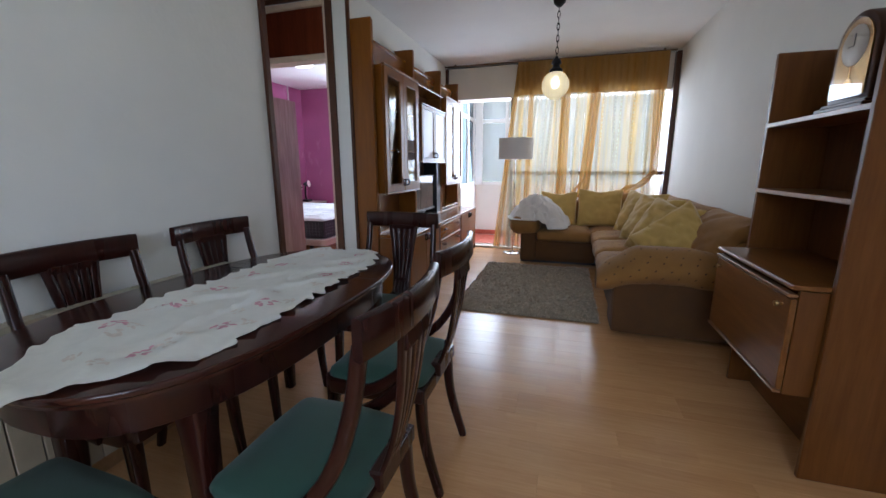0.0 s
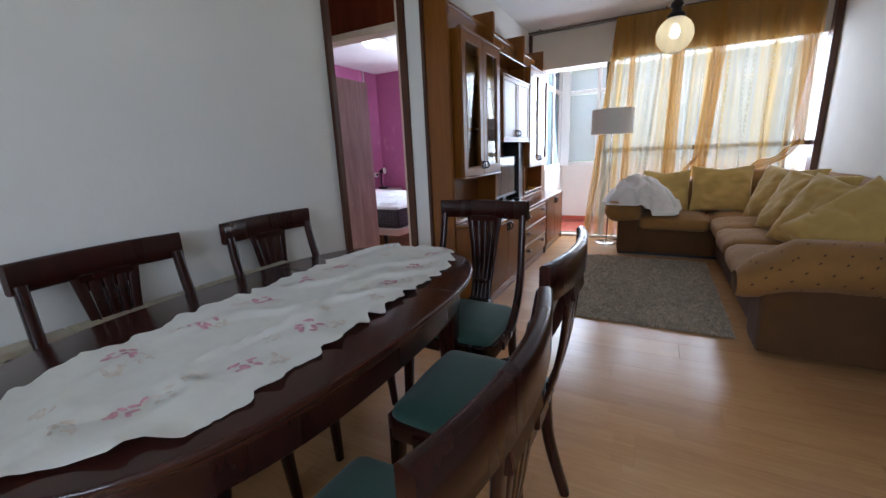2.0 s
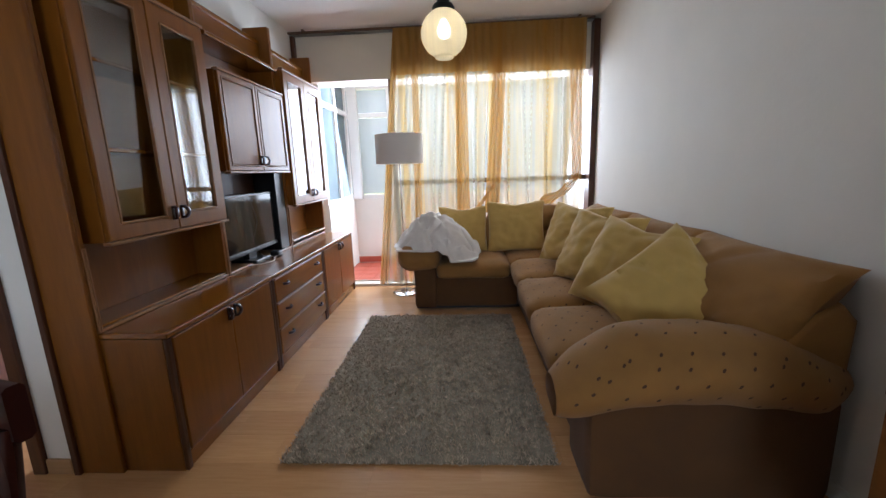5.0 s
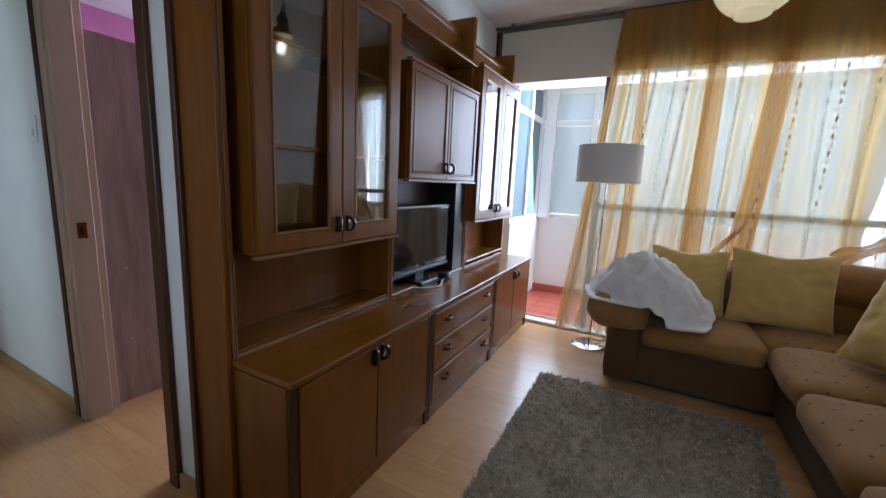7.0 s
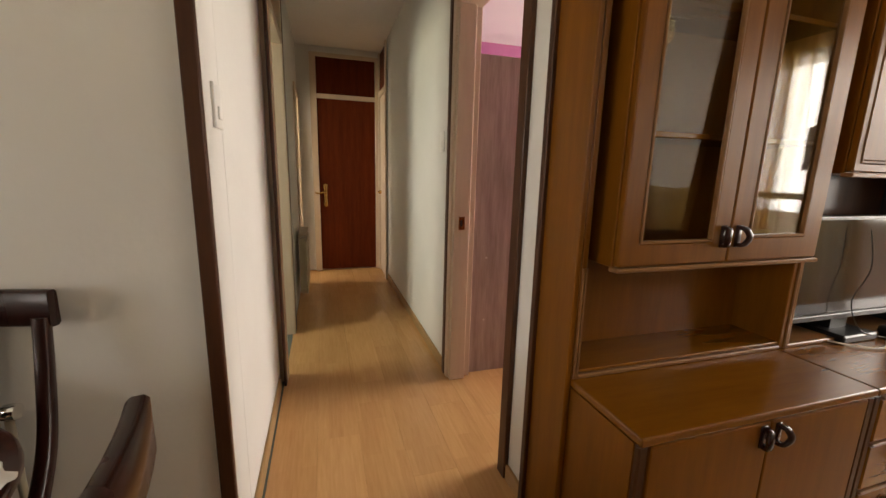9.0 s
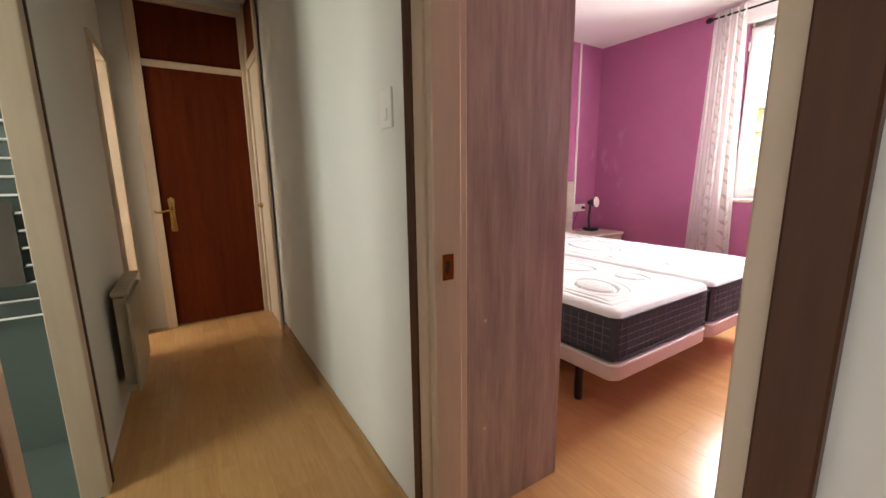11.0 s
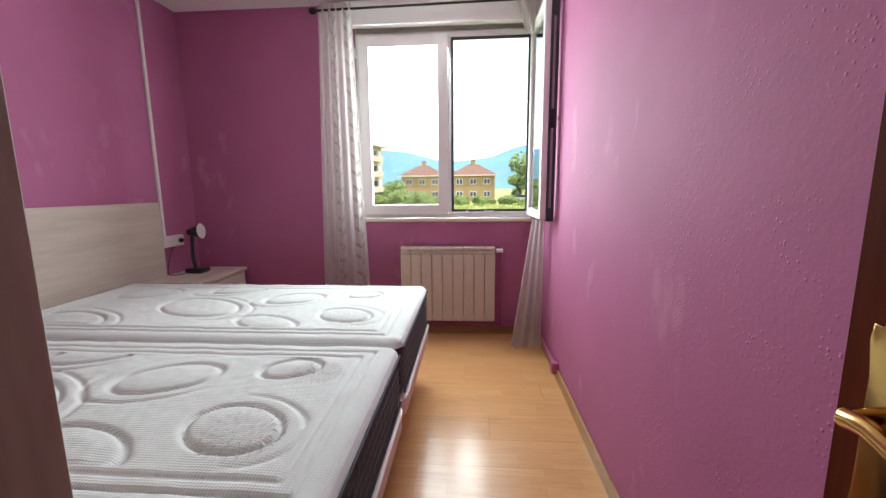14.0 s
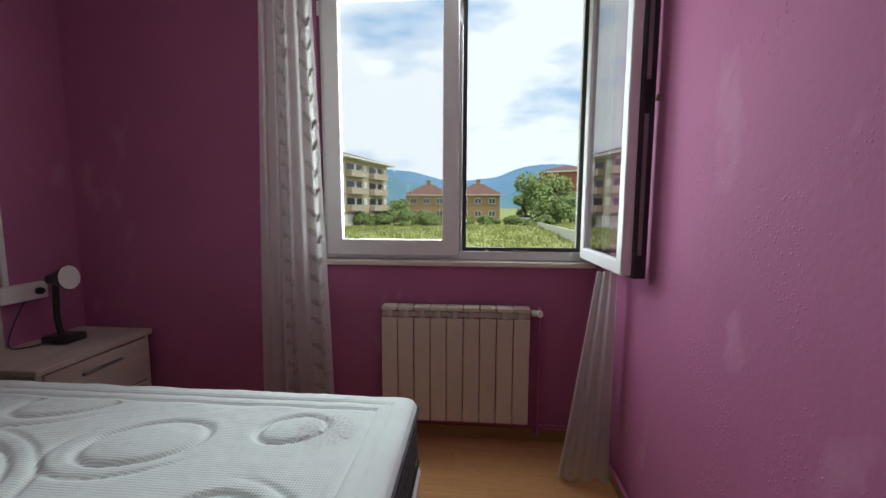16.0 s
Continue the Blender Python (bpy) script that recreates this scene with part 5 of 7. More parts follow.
table = thing("dining_table", (TX, TY, 0), "dark mahogany oval dining table with thick apron", "table")
part("tabletop", merge(prism(oval(), TZ - 0.022, TZ, 0.007), prism(oval(-0.012), TZ - 0.034, TZ - 0.022)), MAHOG_TOP, table, "", True)
part("leaf_joint", B(TX - TA + 0.01, TX + TA - 0.01, TY + 0.26, TY + 0.263, TZ, TZ + 0.0006), BLACK, table, "fine joint of the extension leaf")
part("apron", prism(oval(-0.05), TZ - 0.135, TZ - 0.034, 0.004), MAHOG, table, "", True)
for sx in (-1, 1):
    for sy in (-1, 1):
        x, y = TX + sx * 0.27, TY + sy * 0.5
        part("leg", sweep([(x, y, TZ - 0.13), (x, y, 0.55), (x + sx * 0.004, y + sy * 0.004, 0.3), (x + sx * 0.012, y + sy * 0.012, 0.0)], lambda t: rect(0.085 - 0.035 * t, 0.085 - 0.035 * t, 0.01)), MAHOG, table, "", True)

RX, RA, RB = -0.91, 0.25, 0.735


def cloth_z(x, y):
    """Height of the runner at a place on the table: wrinkles, long folds, a rim that hangs over the table's edge."""
    over = max(0, abs((y - TY) / TB_) ** 2.7 + abs((x - TX) / TA) ** 2.7 - 1)
    z = 0.021 * max(0, noise.noise(Vector((x * 9 + y * 5, y * 4 - x * 3, 0.3)))) ** 1.2
    z += 0.014 * max(0, 1 - 5 * abs(noise.noise(Vector((x * 5.5 - y * 2.6, y * 2.4 + x * 2.2, 4.7))))) ** 1.5
    z += 0.003 * abs(noise.noise(Vector((x * 24, y * 17, 2))))
    return TZ + 0.0035 + z - 0.1 * min(over, 0.4)


def runner(u, v):
    """The cloth, with a scalloped rim and ends that hang over the table's rim."""
    a, b = 2 * u - 1, 2 * v - 1
    end = 1 - (0.35 if b > 0 else 0.84) * (max(abs(b) - 0.66, 0) / 0.34) ** 1.3
    x, y = RX - 0.035 * b + a * RA * end, TY + b * RB
    if b < -0.66:
        x -= 0.045 * ((-b - 0.66) / 0.34) ** 2
        y -= 0.05 * ((-b - 0.66) / 0.34) ** 2
    if abs(a) > 0.99:
        x += math.copysign(0.026 * abs(math.sin(y * 34)) + 0.007 * math.sin(y * 101), a)
    if abs(b) > 0.99:
        y += math.copysign(0.016 * abs(math.sin(x * 42)), b)
    return (x, y, cloth_z(x, y))


cloth = thing("table_runner", (RX, TY, TZ), "white lace-edged table runner with pink embroidered flowers", "table runner")
part("cloth", sheet(runner, 40, 150), CLOTH, cloth, "", True)
rng = random.Random(4)


def flower(cx, cy, r, material, name):
    bm = bmesh.new()
    for k in range(7):
        a0, far = k * 2 * math.pi / 7 + rng.random(), r * (0.35 + 0.75 * rng.random())
        px, py = cx + math.cos(a0) * far, cy + math.sin(a0) * far
        turn, long = rng.random() * 6.28, r * (0.3 + 0.25 * rng.random())
        f = []
        for i in range(8):
            a = 2 * math.pi * i / 8
            u, w = long * math.cos(a), long * 0.5 * math.sin(a) * (0.8 + 0.4 * rng.random())
            x, y = px + u * math.cos(turn) - w * math.sin(turn), py + u * math.sin(turn) + w * math.cos(turn)
            f.append(bm.verts.new((x, y, cloth_z(x, y) + 0.0014 + 0.0002 * k)))
        bm.faces.new(f)
    part(name, bm, material, cloth, "", False)


for i in range(7):
    y = TY - 0.58 + 0.195 * i
    for sgn in (-1, 1):
        cx = RX - 0.035 * (y - TY) / RB
        k = 0.5 if i == 0 else 0.75 if i == 6 else 1
        if (i + (sgn > 0)) % 2 or rng.random() > 0.5:
            flower(cx + sgn * 0.15 * k + 0.02 * (rng.random() - 0.5), y + 0.05 * sgn, 0.03, PINK_STITCH, "pink_flower")
        flower(cx + sgn * 0.19 * k, y + 0.1, 0.024, PALE_STITCH, "pale_blossom")
        flower(cx + sgn * 0.1 * k, y - 0.03, 0.02, PALE_STITCH, "pale_blossom")

# ---- dining chairs ----
def chair_master():
    c = thing("dining_chair", (0, 0, 0), "dark mahogany dining chair with green upholstered seat", "chair", "dining chairs")
    seat = [(-0.2, -0.2), (0.2, -0.2), (0.225, 0.0), (0.225, 0.17), (0.19, 0.215), (-0.19, 0.215), (-0.225, 0.17), (-0.225, 0.0)]
    part("seat_frame", prism(seat, 0.385, 0.44, 0.006), MAHOG, c, "", True)
    bm = soft(-0.205, 0.205, -0.185, 0.2, 0.42, 0.478, 0.028, 0.02, 11, 2, 0.002)
    for v in bm.verts:
        v.co.x *= 1.0 - 0.16 * max(0, (0.02 - v.co.y) / 0.2) * 0.6
    part("seat", bm, GREEN, c, "green velvet seat pad", True)
    for s in (-1, 1):
        part("leg", sweep(smoothline([(s * 0.19, 0.18, 0.4), (s * 0.193, 0.19, 0.2), (s * 0.2, 0.205, 0.0)]), lambda t: rect(0.046 - 0.016 * t, 0.042 - 0.014 * t, 0.006)), MAHOG, c, "", True)
        part("leg", sweep(smoothline([(s * 0.175, -0.175, 0.42), (s * 0.177, -0.19, 0.22), (s * 0.182, -0.25, 0.0)]), lambda t: rect(0.042 - 0.01 * t, 0.04 - 0.01 * t, 0.006)), MAHOG, c, "", True)
        stile = smoothline([(s * 0.222, 0.1, 0.405), (s * 0.224, 0.0, 0.43), (s * 0.222, -0.1, 0.5), (s * 0.216, -0.18, 0.61), (s * 0.208, -0.228, 0.75), (s * 0.205, -0.255, 0.9)], 6)
        part("stile", sweep(stile, lambda t: rect(0.03, 0.042 - 0.012 * t, 0.006)), MAHOG, c, "", True)
    rail = [(x, -0.262 - 0.032 * (1 - (x / 0.228) ** 2), 0.92) for x in [-0.228 + 0.038 * i for i in range(13)]]
    part("top_rail", sweep(rail, rect(0.088, 0.026, 0.006), (0, 0, 1)), MAHOG, c, "", True)

    def slat(a):
        return smoothline([(0.03 * a, -0.19, 0.43), (0.026 * a, -0.235, 0.55), (0.034 * a, -0.268, 0.7), (0.048 * a, -0.288, 0.885)], 5)

    for a in (-1.6, -0.8, 0, 0.8, 1.6):
        part("slat", sweep(slat(a), lambda t: rect(0.019 + 0.014 * t * t, 0.014, 0.003)), MAHOG, c, "", True)
    part("slat_foot", B(-0.06, 0.06, -0.215, -0.175, 0.42, 0.48, 0.006), MAHOG, c)
    part("slat_tie", B(-0.045, 0.045, -0.246, -0.226, 0.548, 0.572, 0.004), MAHOG, c)
    part("slat_head", moved(B(-0.075, 0.075, -0.009, 0.009, -0.03, 0.03, 0.004), pose(0, -0.288, 0.86, -8)), MAHOG, c)
    return c


chair = chair_master()
seats = [(-1.235, 1.985, -90), (-1.245, 2.61, -90), (-0.722, 2.955, 180), (-0.435, 2.445, 90), (-0.405, 1.865, 90)]
for x, y, a in seats:
    copy_thing(chair, pose(x, y, 0, 0, 0, a))
chair.matrix_basis = pose(-0.89, 1.42, 0, 0, 0, -4)

# ---- sofa ----
sofa = thing("corner_sofa", (1.0, 5.5, 0), "tan patterned L-shaped corner sofa with loose cushions", "sofa")
part("base", soft(0.62, 1.46, 4.26, 6.94, 0.03, 0.31, 0.03, 0, 8, 1, 0.003), SOFA_DARK, sofa, "", True)
part("base", soft(-0.16, 0.62, 6.14, 6.94, 0.03, 0.31, 0.03, 0, 8, 2, 0.003), SOFA_DARK, sofa, "", True)
# black slabs below the base stand in for the shade there
part("skirt_shadow", merge(B(0.66, 1.42, 4.1, 6.9, 0.0, 0.03), B(-0.3, 0.66, 6.2, 6.9, 0.0, 0.03)), BLACK, sofa, "black slabs painting the shade under the sofa")
part("arm_panel", soft(0.585, 1.44, 4.01, 4.3, 0.025, 0.45, 0.03, 0.0, 8, 3, 0.003), SOFA_DARK, sofa, "plain brown side panel", True)


def arm_pad(u, v):
    """A thick rolled pad that lies over the arm; u along x, v round it."""
    x = 0.47 + 1.0 * u
    a = -0.35 * math.pi + v * 1.55 * math.pi
    bulge = 1 - 0.5 * abs(2 * u - 1) ** 5
    top = 0.47 + 0.06 * math.sin(math.pi * min(u * 1.1, 1)) - 0.07 * max(0, 0.25 - u) / 0.25
    ry, rz = 0.19 * bulge, 0.14 * bulge
    p = Vector((x, 4.13 - ry * math.cos(a), top + rz * math.sin(a)))
    return p + Vector((0, noise.noise(p * 7), noise.noise(p * 7 + Vector((5, 5, 5))))) * 0.014


pad = sheet(arm_pad, 34, 26)
bmesh.ops.holes_fill(pad, edges=[e for e in pad.edges if e.is_boundary], sides=0)
part("arm_pad", pad, SOFA, sofa, "thick rolled patterned arm pad", True)
part("arm", soft(-0.31, -0.1, 6.1, 6.92, 0.03, 0.46, 0.04, 0.0, 8, 5, 0.004), SOFA_DARK, sofa, "", True)
part("arm_roll", soft(-0.45, -0.07, 6.05, 6.9, 0.37, 0.595, 0.112, 0.02, 11, 6, 0.01), SOFA, sofa, "rolled arm top", True)
CUSH = [(0.53, 1.2, 4.33, 4.98, 11), (0.54, 1.2, 4.99, 5.6, 12), (0.56, 1.2, 5.61, 6.2, 13)]
for x0, x1, y0, y1, sd in CUSH:
    part("seat_cushion", soft(x0, x1, y0, y1, 0.29, 0.45, 0.06, 0.035, 10, sd, 0.008), SOFA, sofa, "patterned seat cushion", True)
for x0, x1, sd in ((-0.1, 0.55, 15), (0.56, 1.2, 16)):
    part("seat_cushion", soft(x0, x1, 6.1 if x0 < 0.5 else 6.21, 6.74, 0.29, 0.44, 0.05, 0.025, 10, sd, 0.006), SOFA, sofa, "patterned seat cushion", True)
for y0, y1, sd in ((4.04, 4.9, 21), (4.88, 5.8, 22), (5.78, 6.7, 23)):
    bm = pillow(y1 - y0, 0.56, 0.27, 30, sd, 0.014, 0.05)
    for v in bm.verts:
        q = 2 * v.co.z / 0.56
        fold = max(0.0, 1 - 4.5 * abs(noise.noise(Vector((v.co.x * 2.6 + sd, v.co.z * 4.5 - v.co.x * 1.5, 0.4)))))
        if max(abs(q), abs(2 * v.co.x / (y1 - y0))) < 0.9:
            v.co.y -= math.copysign(0.018 * fold, v.co.y)
        v.co.y += 0.07 * max(0.0, q) ** 2
    part("back_cushion", moved(bm, pose(1.29, (y0 + y1) / 2, 0.655, -24, 0, -90)), SOFA, sofa, "patterned back cushion", True)
part("back_end", moved(prism([(1.1, 0.4), (1.465, 0.4), (1.475, 0.7), (1.42, 0.76), (1.33, 0.72)], 0.0, 0.26, 0.02), Matrix(((1, 0, 0, 0), (0, 0, -1, 4.31), (0, 1, 0, 0), (0, 0, 0, 1)))), SOFA, sofa, "upholstered end of the backrest", True)
part("back", soft(1.3, 1.48, 4.3, 6.94, 0.1, 0.62, 0.05, 0, 8, 31, 0.004), SOFA, sofa, "", True)
part("back", soft(-0.2, 1.3, 6.72, 6.93, 0.1, 0.76, 0.06, 0, 8, 32, 0.006), SOFA, sofa, "", True)
part("back_roll", soft(0.4, 1.3, 6.68, 6.92, 0.6, 0.86, 0.1, 0.02, 8, 33, 0.01), SOFA, sofa, "", True)


def spots(name, pts):
    """Small woven motifs that lie on the fabric."""
    bm = bmesh.new()
    for p, nrm in pts:
        nrm = Vector(nrm).normalized()
        u = nrm.orthogonal().normalized()
        w = nrm.cross(u)
        a = rng.random() * 6.28
        f = []
        for i in range(7):
            q = a + i * 2 * math.pi / 7
            f.append(bm.verts.new(Vector(p) + nrm * 0.003 + (u * math.cos(q) * 0.009 + w * math.sin(q) * 0.005)))
        bm.faces.new(f)
    ob = part(name, bm, SPOT, sofa, "dark woven motifs on the fabric")
    tagged(ob, kind="stuff")


def on_top(x, y, z0=1.5):
    """Drops a point onto the sofa's pads."""
    hit, place, nrm, _, ob, _ = scene.ray_cast(dg, Vector((x, y, z0)), Vector((0, 0, -1)))
    return (place, nrm) if hit and ob.name.split(".")[0] in ("seat_cushion", "arm_pad", "back_cushion") else None


dg = bpy.context.evaluated_depsgraph_get()
dg.update()
found = []
for i in range(37):
    for j in range(11):
        x, y = 0.5 + 0.1 * j + (0.05 if i % 2 else 0), 3.99 + 0.078 * i
        r = on_top(x, y)
        if r and r[1].z > 0.25:
            found.append(r)
for i in range(20):
    for j in range(2):
        hit, place, nrm, _, ob, _ = scene.ray_cast(dg, Vector((0.53 + 0.05 * i, 3.5, 0.43 + 0.1 * j + (0.05 if i % 2 else 0))), Vector((0, 1, 0)))
        if hit and ob.name.startswith("arm_pad"):
            found.append((place, nrm))
spots("fabric_motifs", found)


def cushion(x, y, z, w, h, t, rx, rz, ry=0, seed=0, label="mustard yellow square scatter cushion on the sofa"):
    c = thing("scatter_cushion", (x, y, z), label, "cushion", "yellow sofa cushions")
    bm = pillow(w, h, t, 30, seed, 0.017)
    deep = 2.0 if "crumpled" in label else 1.0
    for v in bm.verts:
        u, q = 2 * v.co.x / w, 2 * v.co.z / h
        rim = max(abs(u), abs(q))
        fold = abs(noise.noise(Vector((u * 1.6 + q * 0.9 + seed * 3, q * 3.4 - u * 0.7, seed * 1.7))))
        fold = max(0.0, 1 - fold * 5)
        v.co.y -= math.copysign(0.01 * deep * fold * (0.35 + 0.65 * rim) * (rim < 0.88), v.co.y)
        v.co.z -= 0.03 * max(0, 1 - abs(u) * 1.4) * max(0, q) * (0.5 + deep * 0.5)
    bm = moved(bm, pose(x, y, z, rx, ry, rz))
    part("cover", bm, YELLOW, c, "", True)


cushion(1.1, 4.5, 0.63, 0.56, 0.54, 0.2, -42, -52, 38, 1, "crumpled mustard yellow cushion slumped on the sofa")
cushion(1.05, 4.9, 0.68, 0.54, 0.54, 0.2, -30, -58, 8, 2)
cushion(1.04, 5.36, 0.7, 0.54, 0.52, 0.2, -27, -56, 3, 3)
cushion(1.02, 5.85, 0.72, 0.52, 0.5, 0.18, -24, -52, 2, 4)
cushion(0.66, 6.6, 0.69, 0.56, 0.5, 0.17, -14, 0, 0, 5)
cushion(0.14, 6.62, 0.67, 0.48, 0.46, 0.16, -14, 0, 0, 6)


def fleece(u, v):
    a, b = 2 * u - 1, 2 * v - 1
    r = math.hypot(a, b)
    x, y = -0.1 + 0.4 * a * (1 - 0.2 * b * b) + 0.03 * noise.noise(Vector((a * 3, b * 3, 7))), 6.36 + 0.33 * b * (1 - 0.15 * a * a)
    z = 0.87 - 0.3 * r * r - 0.05 * max(0, a) + 0.05 * noise.noise(Vector((a * 2.4, b * 2.4, 1))) + 0.022 * noise.noise(Vector((a * 7, b * 7, 4))) - 0.045 * max(0, 1 - 4.5 * abs(noise.noise(Vector((a * 2.2 + b, b * 2.6 - a * 0.8, 9))))) 
    z = max(z, 0.575 if x < -0.1 else 0.475)
    return (x, y, z)


throw = thing("fleece_throw", (-0.13, 6.46, 0.56), "crumpled white fleece throw over the sofa arm", "blanket")
part("cloth", sheet(fleece, 70, 70, 0.012), THROW, throw, "", True)

# ---- rug ----
rug = thing("rug", (-0.07, 5.09, 0), "grey olive shaggy rectangular rug on the floor", "rug")
part("backing", B(-0.67, 0.525, 4.215, 5.975, 0.001, 0.012, 0.004), RUG, rug)
nr = np.random.default_rng(3)
N = 46000
px, py = nr.uniform(-0.68, 0.535, N), nr.uniform(4.205, 5.985, N)
an, ln_, hh = nr.uniform(0, 2 * np.pi, N), nr.uniform(0.006, 0.02, N), nr.uniform(0.016, 0.03, N)
clump = np.sin(px * 47 + 3 * np.sin(py * 31)) * np.sin(py * 43 + 2 * np.sin(px * 29))
hh += 0.009 * clump
an += clump
wd = 0.0035
verts = np.empty((N * 3, 3))
verts[0::3] = np.stack([px - wd * np.sin(an), py + wd * np.cos(an), np.full(N, 0.008)], 1)
verts[1::3] = np.stack([px + wd * np.sin(an), py - wd * np.cos(an), np.full(N, 0.008)], 1)
verts[2::3] = np.stack([px + ln_ * np.cos(an), py + ln_ * np.sin(an), hh], 1)
verts -= np.array([-0.07, 5.09, 0])
me = bpy.data.meshes.new("pile")
me.from_pydata(verts.tolist(), [], np.arange(N * 3).reshape(-1, 3).tolist())
me.materials.append(RUG_PILE)
pile = new("pile", me)
pile.parent = rug
tagged(pile, "shaggy grey olive pile", kind="stuff")

# ---- floor lamp, pendant ----
fl = thing("floor_lamp", (-0.47, 6.7, 0), "slim chrome floor lamp with white drum shade", "lamp")
part("base_plate", lathe([(0.0, 0.0), (0.14, 0.0), (0.14, 0.008), (0.13, 0.014), (0.02, 0.02), (0, 0.02)], (-0.47, 6.7, 0), 36), CHROME, fl, "", True)
part("pole", tube([(-0.47, 6.7, 0.015), (-0.47, 6.7, 1.5)], 0.008, 10), CHROME, fl, "", True)
part("shade", merge(lathe([(0.225, 1.33), (0.232, 1.33), (0.232, 1.605), (0.225, 1.605), (0.225, 1.33)], (-0.47, 6.7, 0), 48)), SHADE, fl, "white fabric drum shade", True)
part("spider", merge(tube([(-0.69, 6.7, 1.5), (-0.25, 6.7, 1.5)], 0.003, 6, (0, 0, 1)), tube([(-0.47, 6.48, 1.5), (-0.47, 6.92, 1.5)], 0.003, 6, (0, 0, 1))), CHROME, fl)
part("cord", tube(smoothline([(-0.47, 6.78, 0.012), (-0.4, 6.85, 0.006), (-0.33, 6.86, 0.006), (-0.38, 6.9, 0.006), (-0.2, 6.93, 0.006)]), 0.003, 6), BLACK, fl, "", True)

pd = thing("pendant_lamp", (0.07, 5.0, 1.83), "lit frosted glass globe pendant on a dark iron chain", "lamp")
gl = part("globe", lathe([(0.045, -0.122), (0.05, -0.118), (0.052, -0.108)] + [(0.122 * math.sin(a), 0.122 * math.cos(a) * -1) for a in [0.45 + 0.18 * i for i in range(13)]] + [(0.05, 0.115)], (0.07, 5.0, 1.955), 36), GLOBE, pd, "frosted ribbed glass globe", True)
gl.visible_shadow = False
part("bulb", lathe([(0, -0.04), (0.025, -0.03), (0.034, 0.0), (0.026, 0.03), (0.014, 0.05), (0.0, 0.055)], (0.07, 5.0, 1.97), 16), BULB, pd, "glowing bulb", True)
part("cap", lathe([(0.0, 0.09), (0.058, 0.09), (0.06, 0.11), (0.05, 0.125), (0.034, 0.135), (0.03, 0.16), (0.044, 0.17), (0.04, 0.19), (0.02, 0.215), (0.01, 0.23), (0, 0.232)], (0.07, 5.0, 1.97), 24), IRON, pd, "dark iron fitting", True)
for i in range(9):
    z = 2.2 + 0.049 * i
    lk = [(0.07 + 0.011 * math.cos(a) * (i % 2), 5.0 + 0.011 * math.cos(a) * ((i + 1) % 2), z + 0.032 * math.sin(a)) for a in [k * math.pi / 5 for k in range(11)]]
    part("chain_link", tube(lk, 0.0032, 6), IRON, pd, "", True)
part("canopy", lathe([(0.0, 2.6), (0.02, 2.605), (0.05, 2.635), (0.055, 2.659)], (0.07, 5.0, 0), 24), IRON, pd, "", True)

# ---- sideboard on the east wall ----
sb = thing("sideboard_unit", (1.28, 3.15, 0), "walnut shelf unit with drop-front cabinet against the wall", "cabinet")
part("end_panel", B(1.165, 1.47, 2.755, 2.78, 0, 1.77, 0.003), SIDE_Z, sb)
part("end_panel", B(1.19, 1.47, 3.555, 3.58, 0, 1.78, 0.003), SIDE_Z, sb)
part("back_panel", B(1.455, 1.465, 2.781, 3.554, 0.34, 1.55), SIDE_Z, sb)
for a0, a1 in ((2.782, 2.8), (3.535, 3.553)):
    part("box_side", B(1.075, 1.454, a0, a1, 0.345, 0.77), SIDE_Z, sb)
part("box_bottom", B(1.075, 1.454, 2.8, 3.535, 0.345, 0.365), SIDE_Z, sb)
part("box_top", B(1.05, 1.454, 2.782, 3.553, 0.772, 0.792, 0.004, 2), SIDE_Y, sb)
ff = part("drop_front", B(1.052, 1.074, 2.785, 3.55, 0.36, 0.735, 0.003), SIDE_Y, sb, "drop-down front")
for a0, a1 in ((0.742, 0.756), (0.345, 0.357), (0.776, 0.788)):
    part("edge_bead", B(1.044, 1.06 if a0 > 0.77 else 1.074, 2.785, 3.55, a0, a1, 0.003), UNIT_EDGE, sb, "lighter moulded edge")
for y in (2.84, 3.47):
    part("knob", lathe([(0.006, 0.0), (0.006, -0.012), (0.013, -0.018), (0.012, -0.026), (0, -0.03)], (1.052, y, 0.7), 12, "x"), OLD_BRASS, ff, "small brass knob", True)
for z in (1.115, 1.44):
    sh = part("shelf", B(1.185, 1.454, 2.781, 3.554, z - 0.018, z, 0.002), SIDE_Y, sb)
    part("shelf_edge", B(1.178, 1.186, 2.781, 3.554, z - 0.02, z + 0.001, 0.002), UNIT_EDGE, sh, "lighter edge band")
part("plinth", B(1.3, 1.32, 2.781, 3.554, 0, 0.344), SIDE_Y, sb, "recessed dark plinth")

ck = thing("mantel_clock", (1.32, 3.06, 1.44), "dark wooden arched mantel clock with glass front", "clock")


def arch(w, h, n=14):
    return [(-w, 0), (w, 0), (w, h - w)] + [(w * math.cos(a), h - w + w * math.sin(a)) for a in [math.pi * (i + 1) / n for i in range(n - 1)]] + [(-w, h - w)]


def upright_arch(w, h, x0, x1, z, bev=0.0):
    return moved(prism(arch(w, h), 0, x1 - x0, bev), Matrix(((0, 0, 1, x0), (1, 0, 0, 3.06), (0, 1, 0, z), (0, 0, 0, 1))))


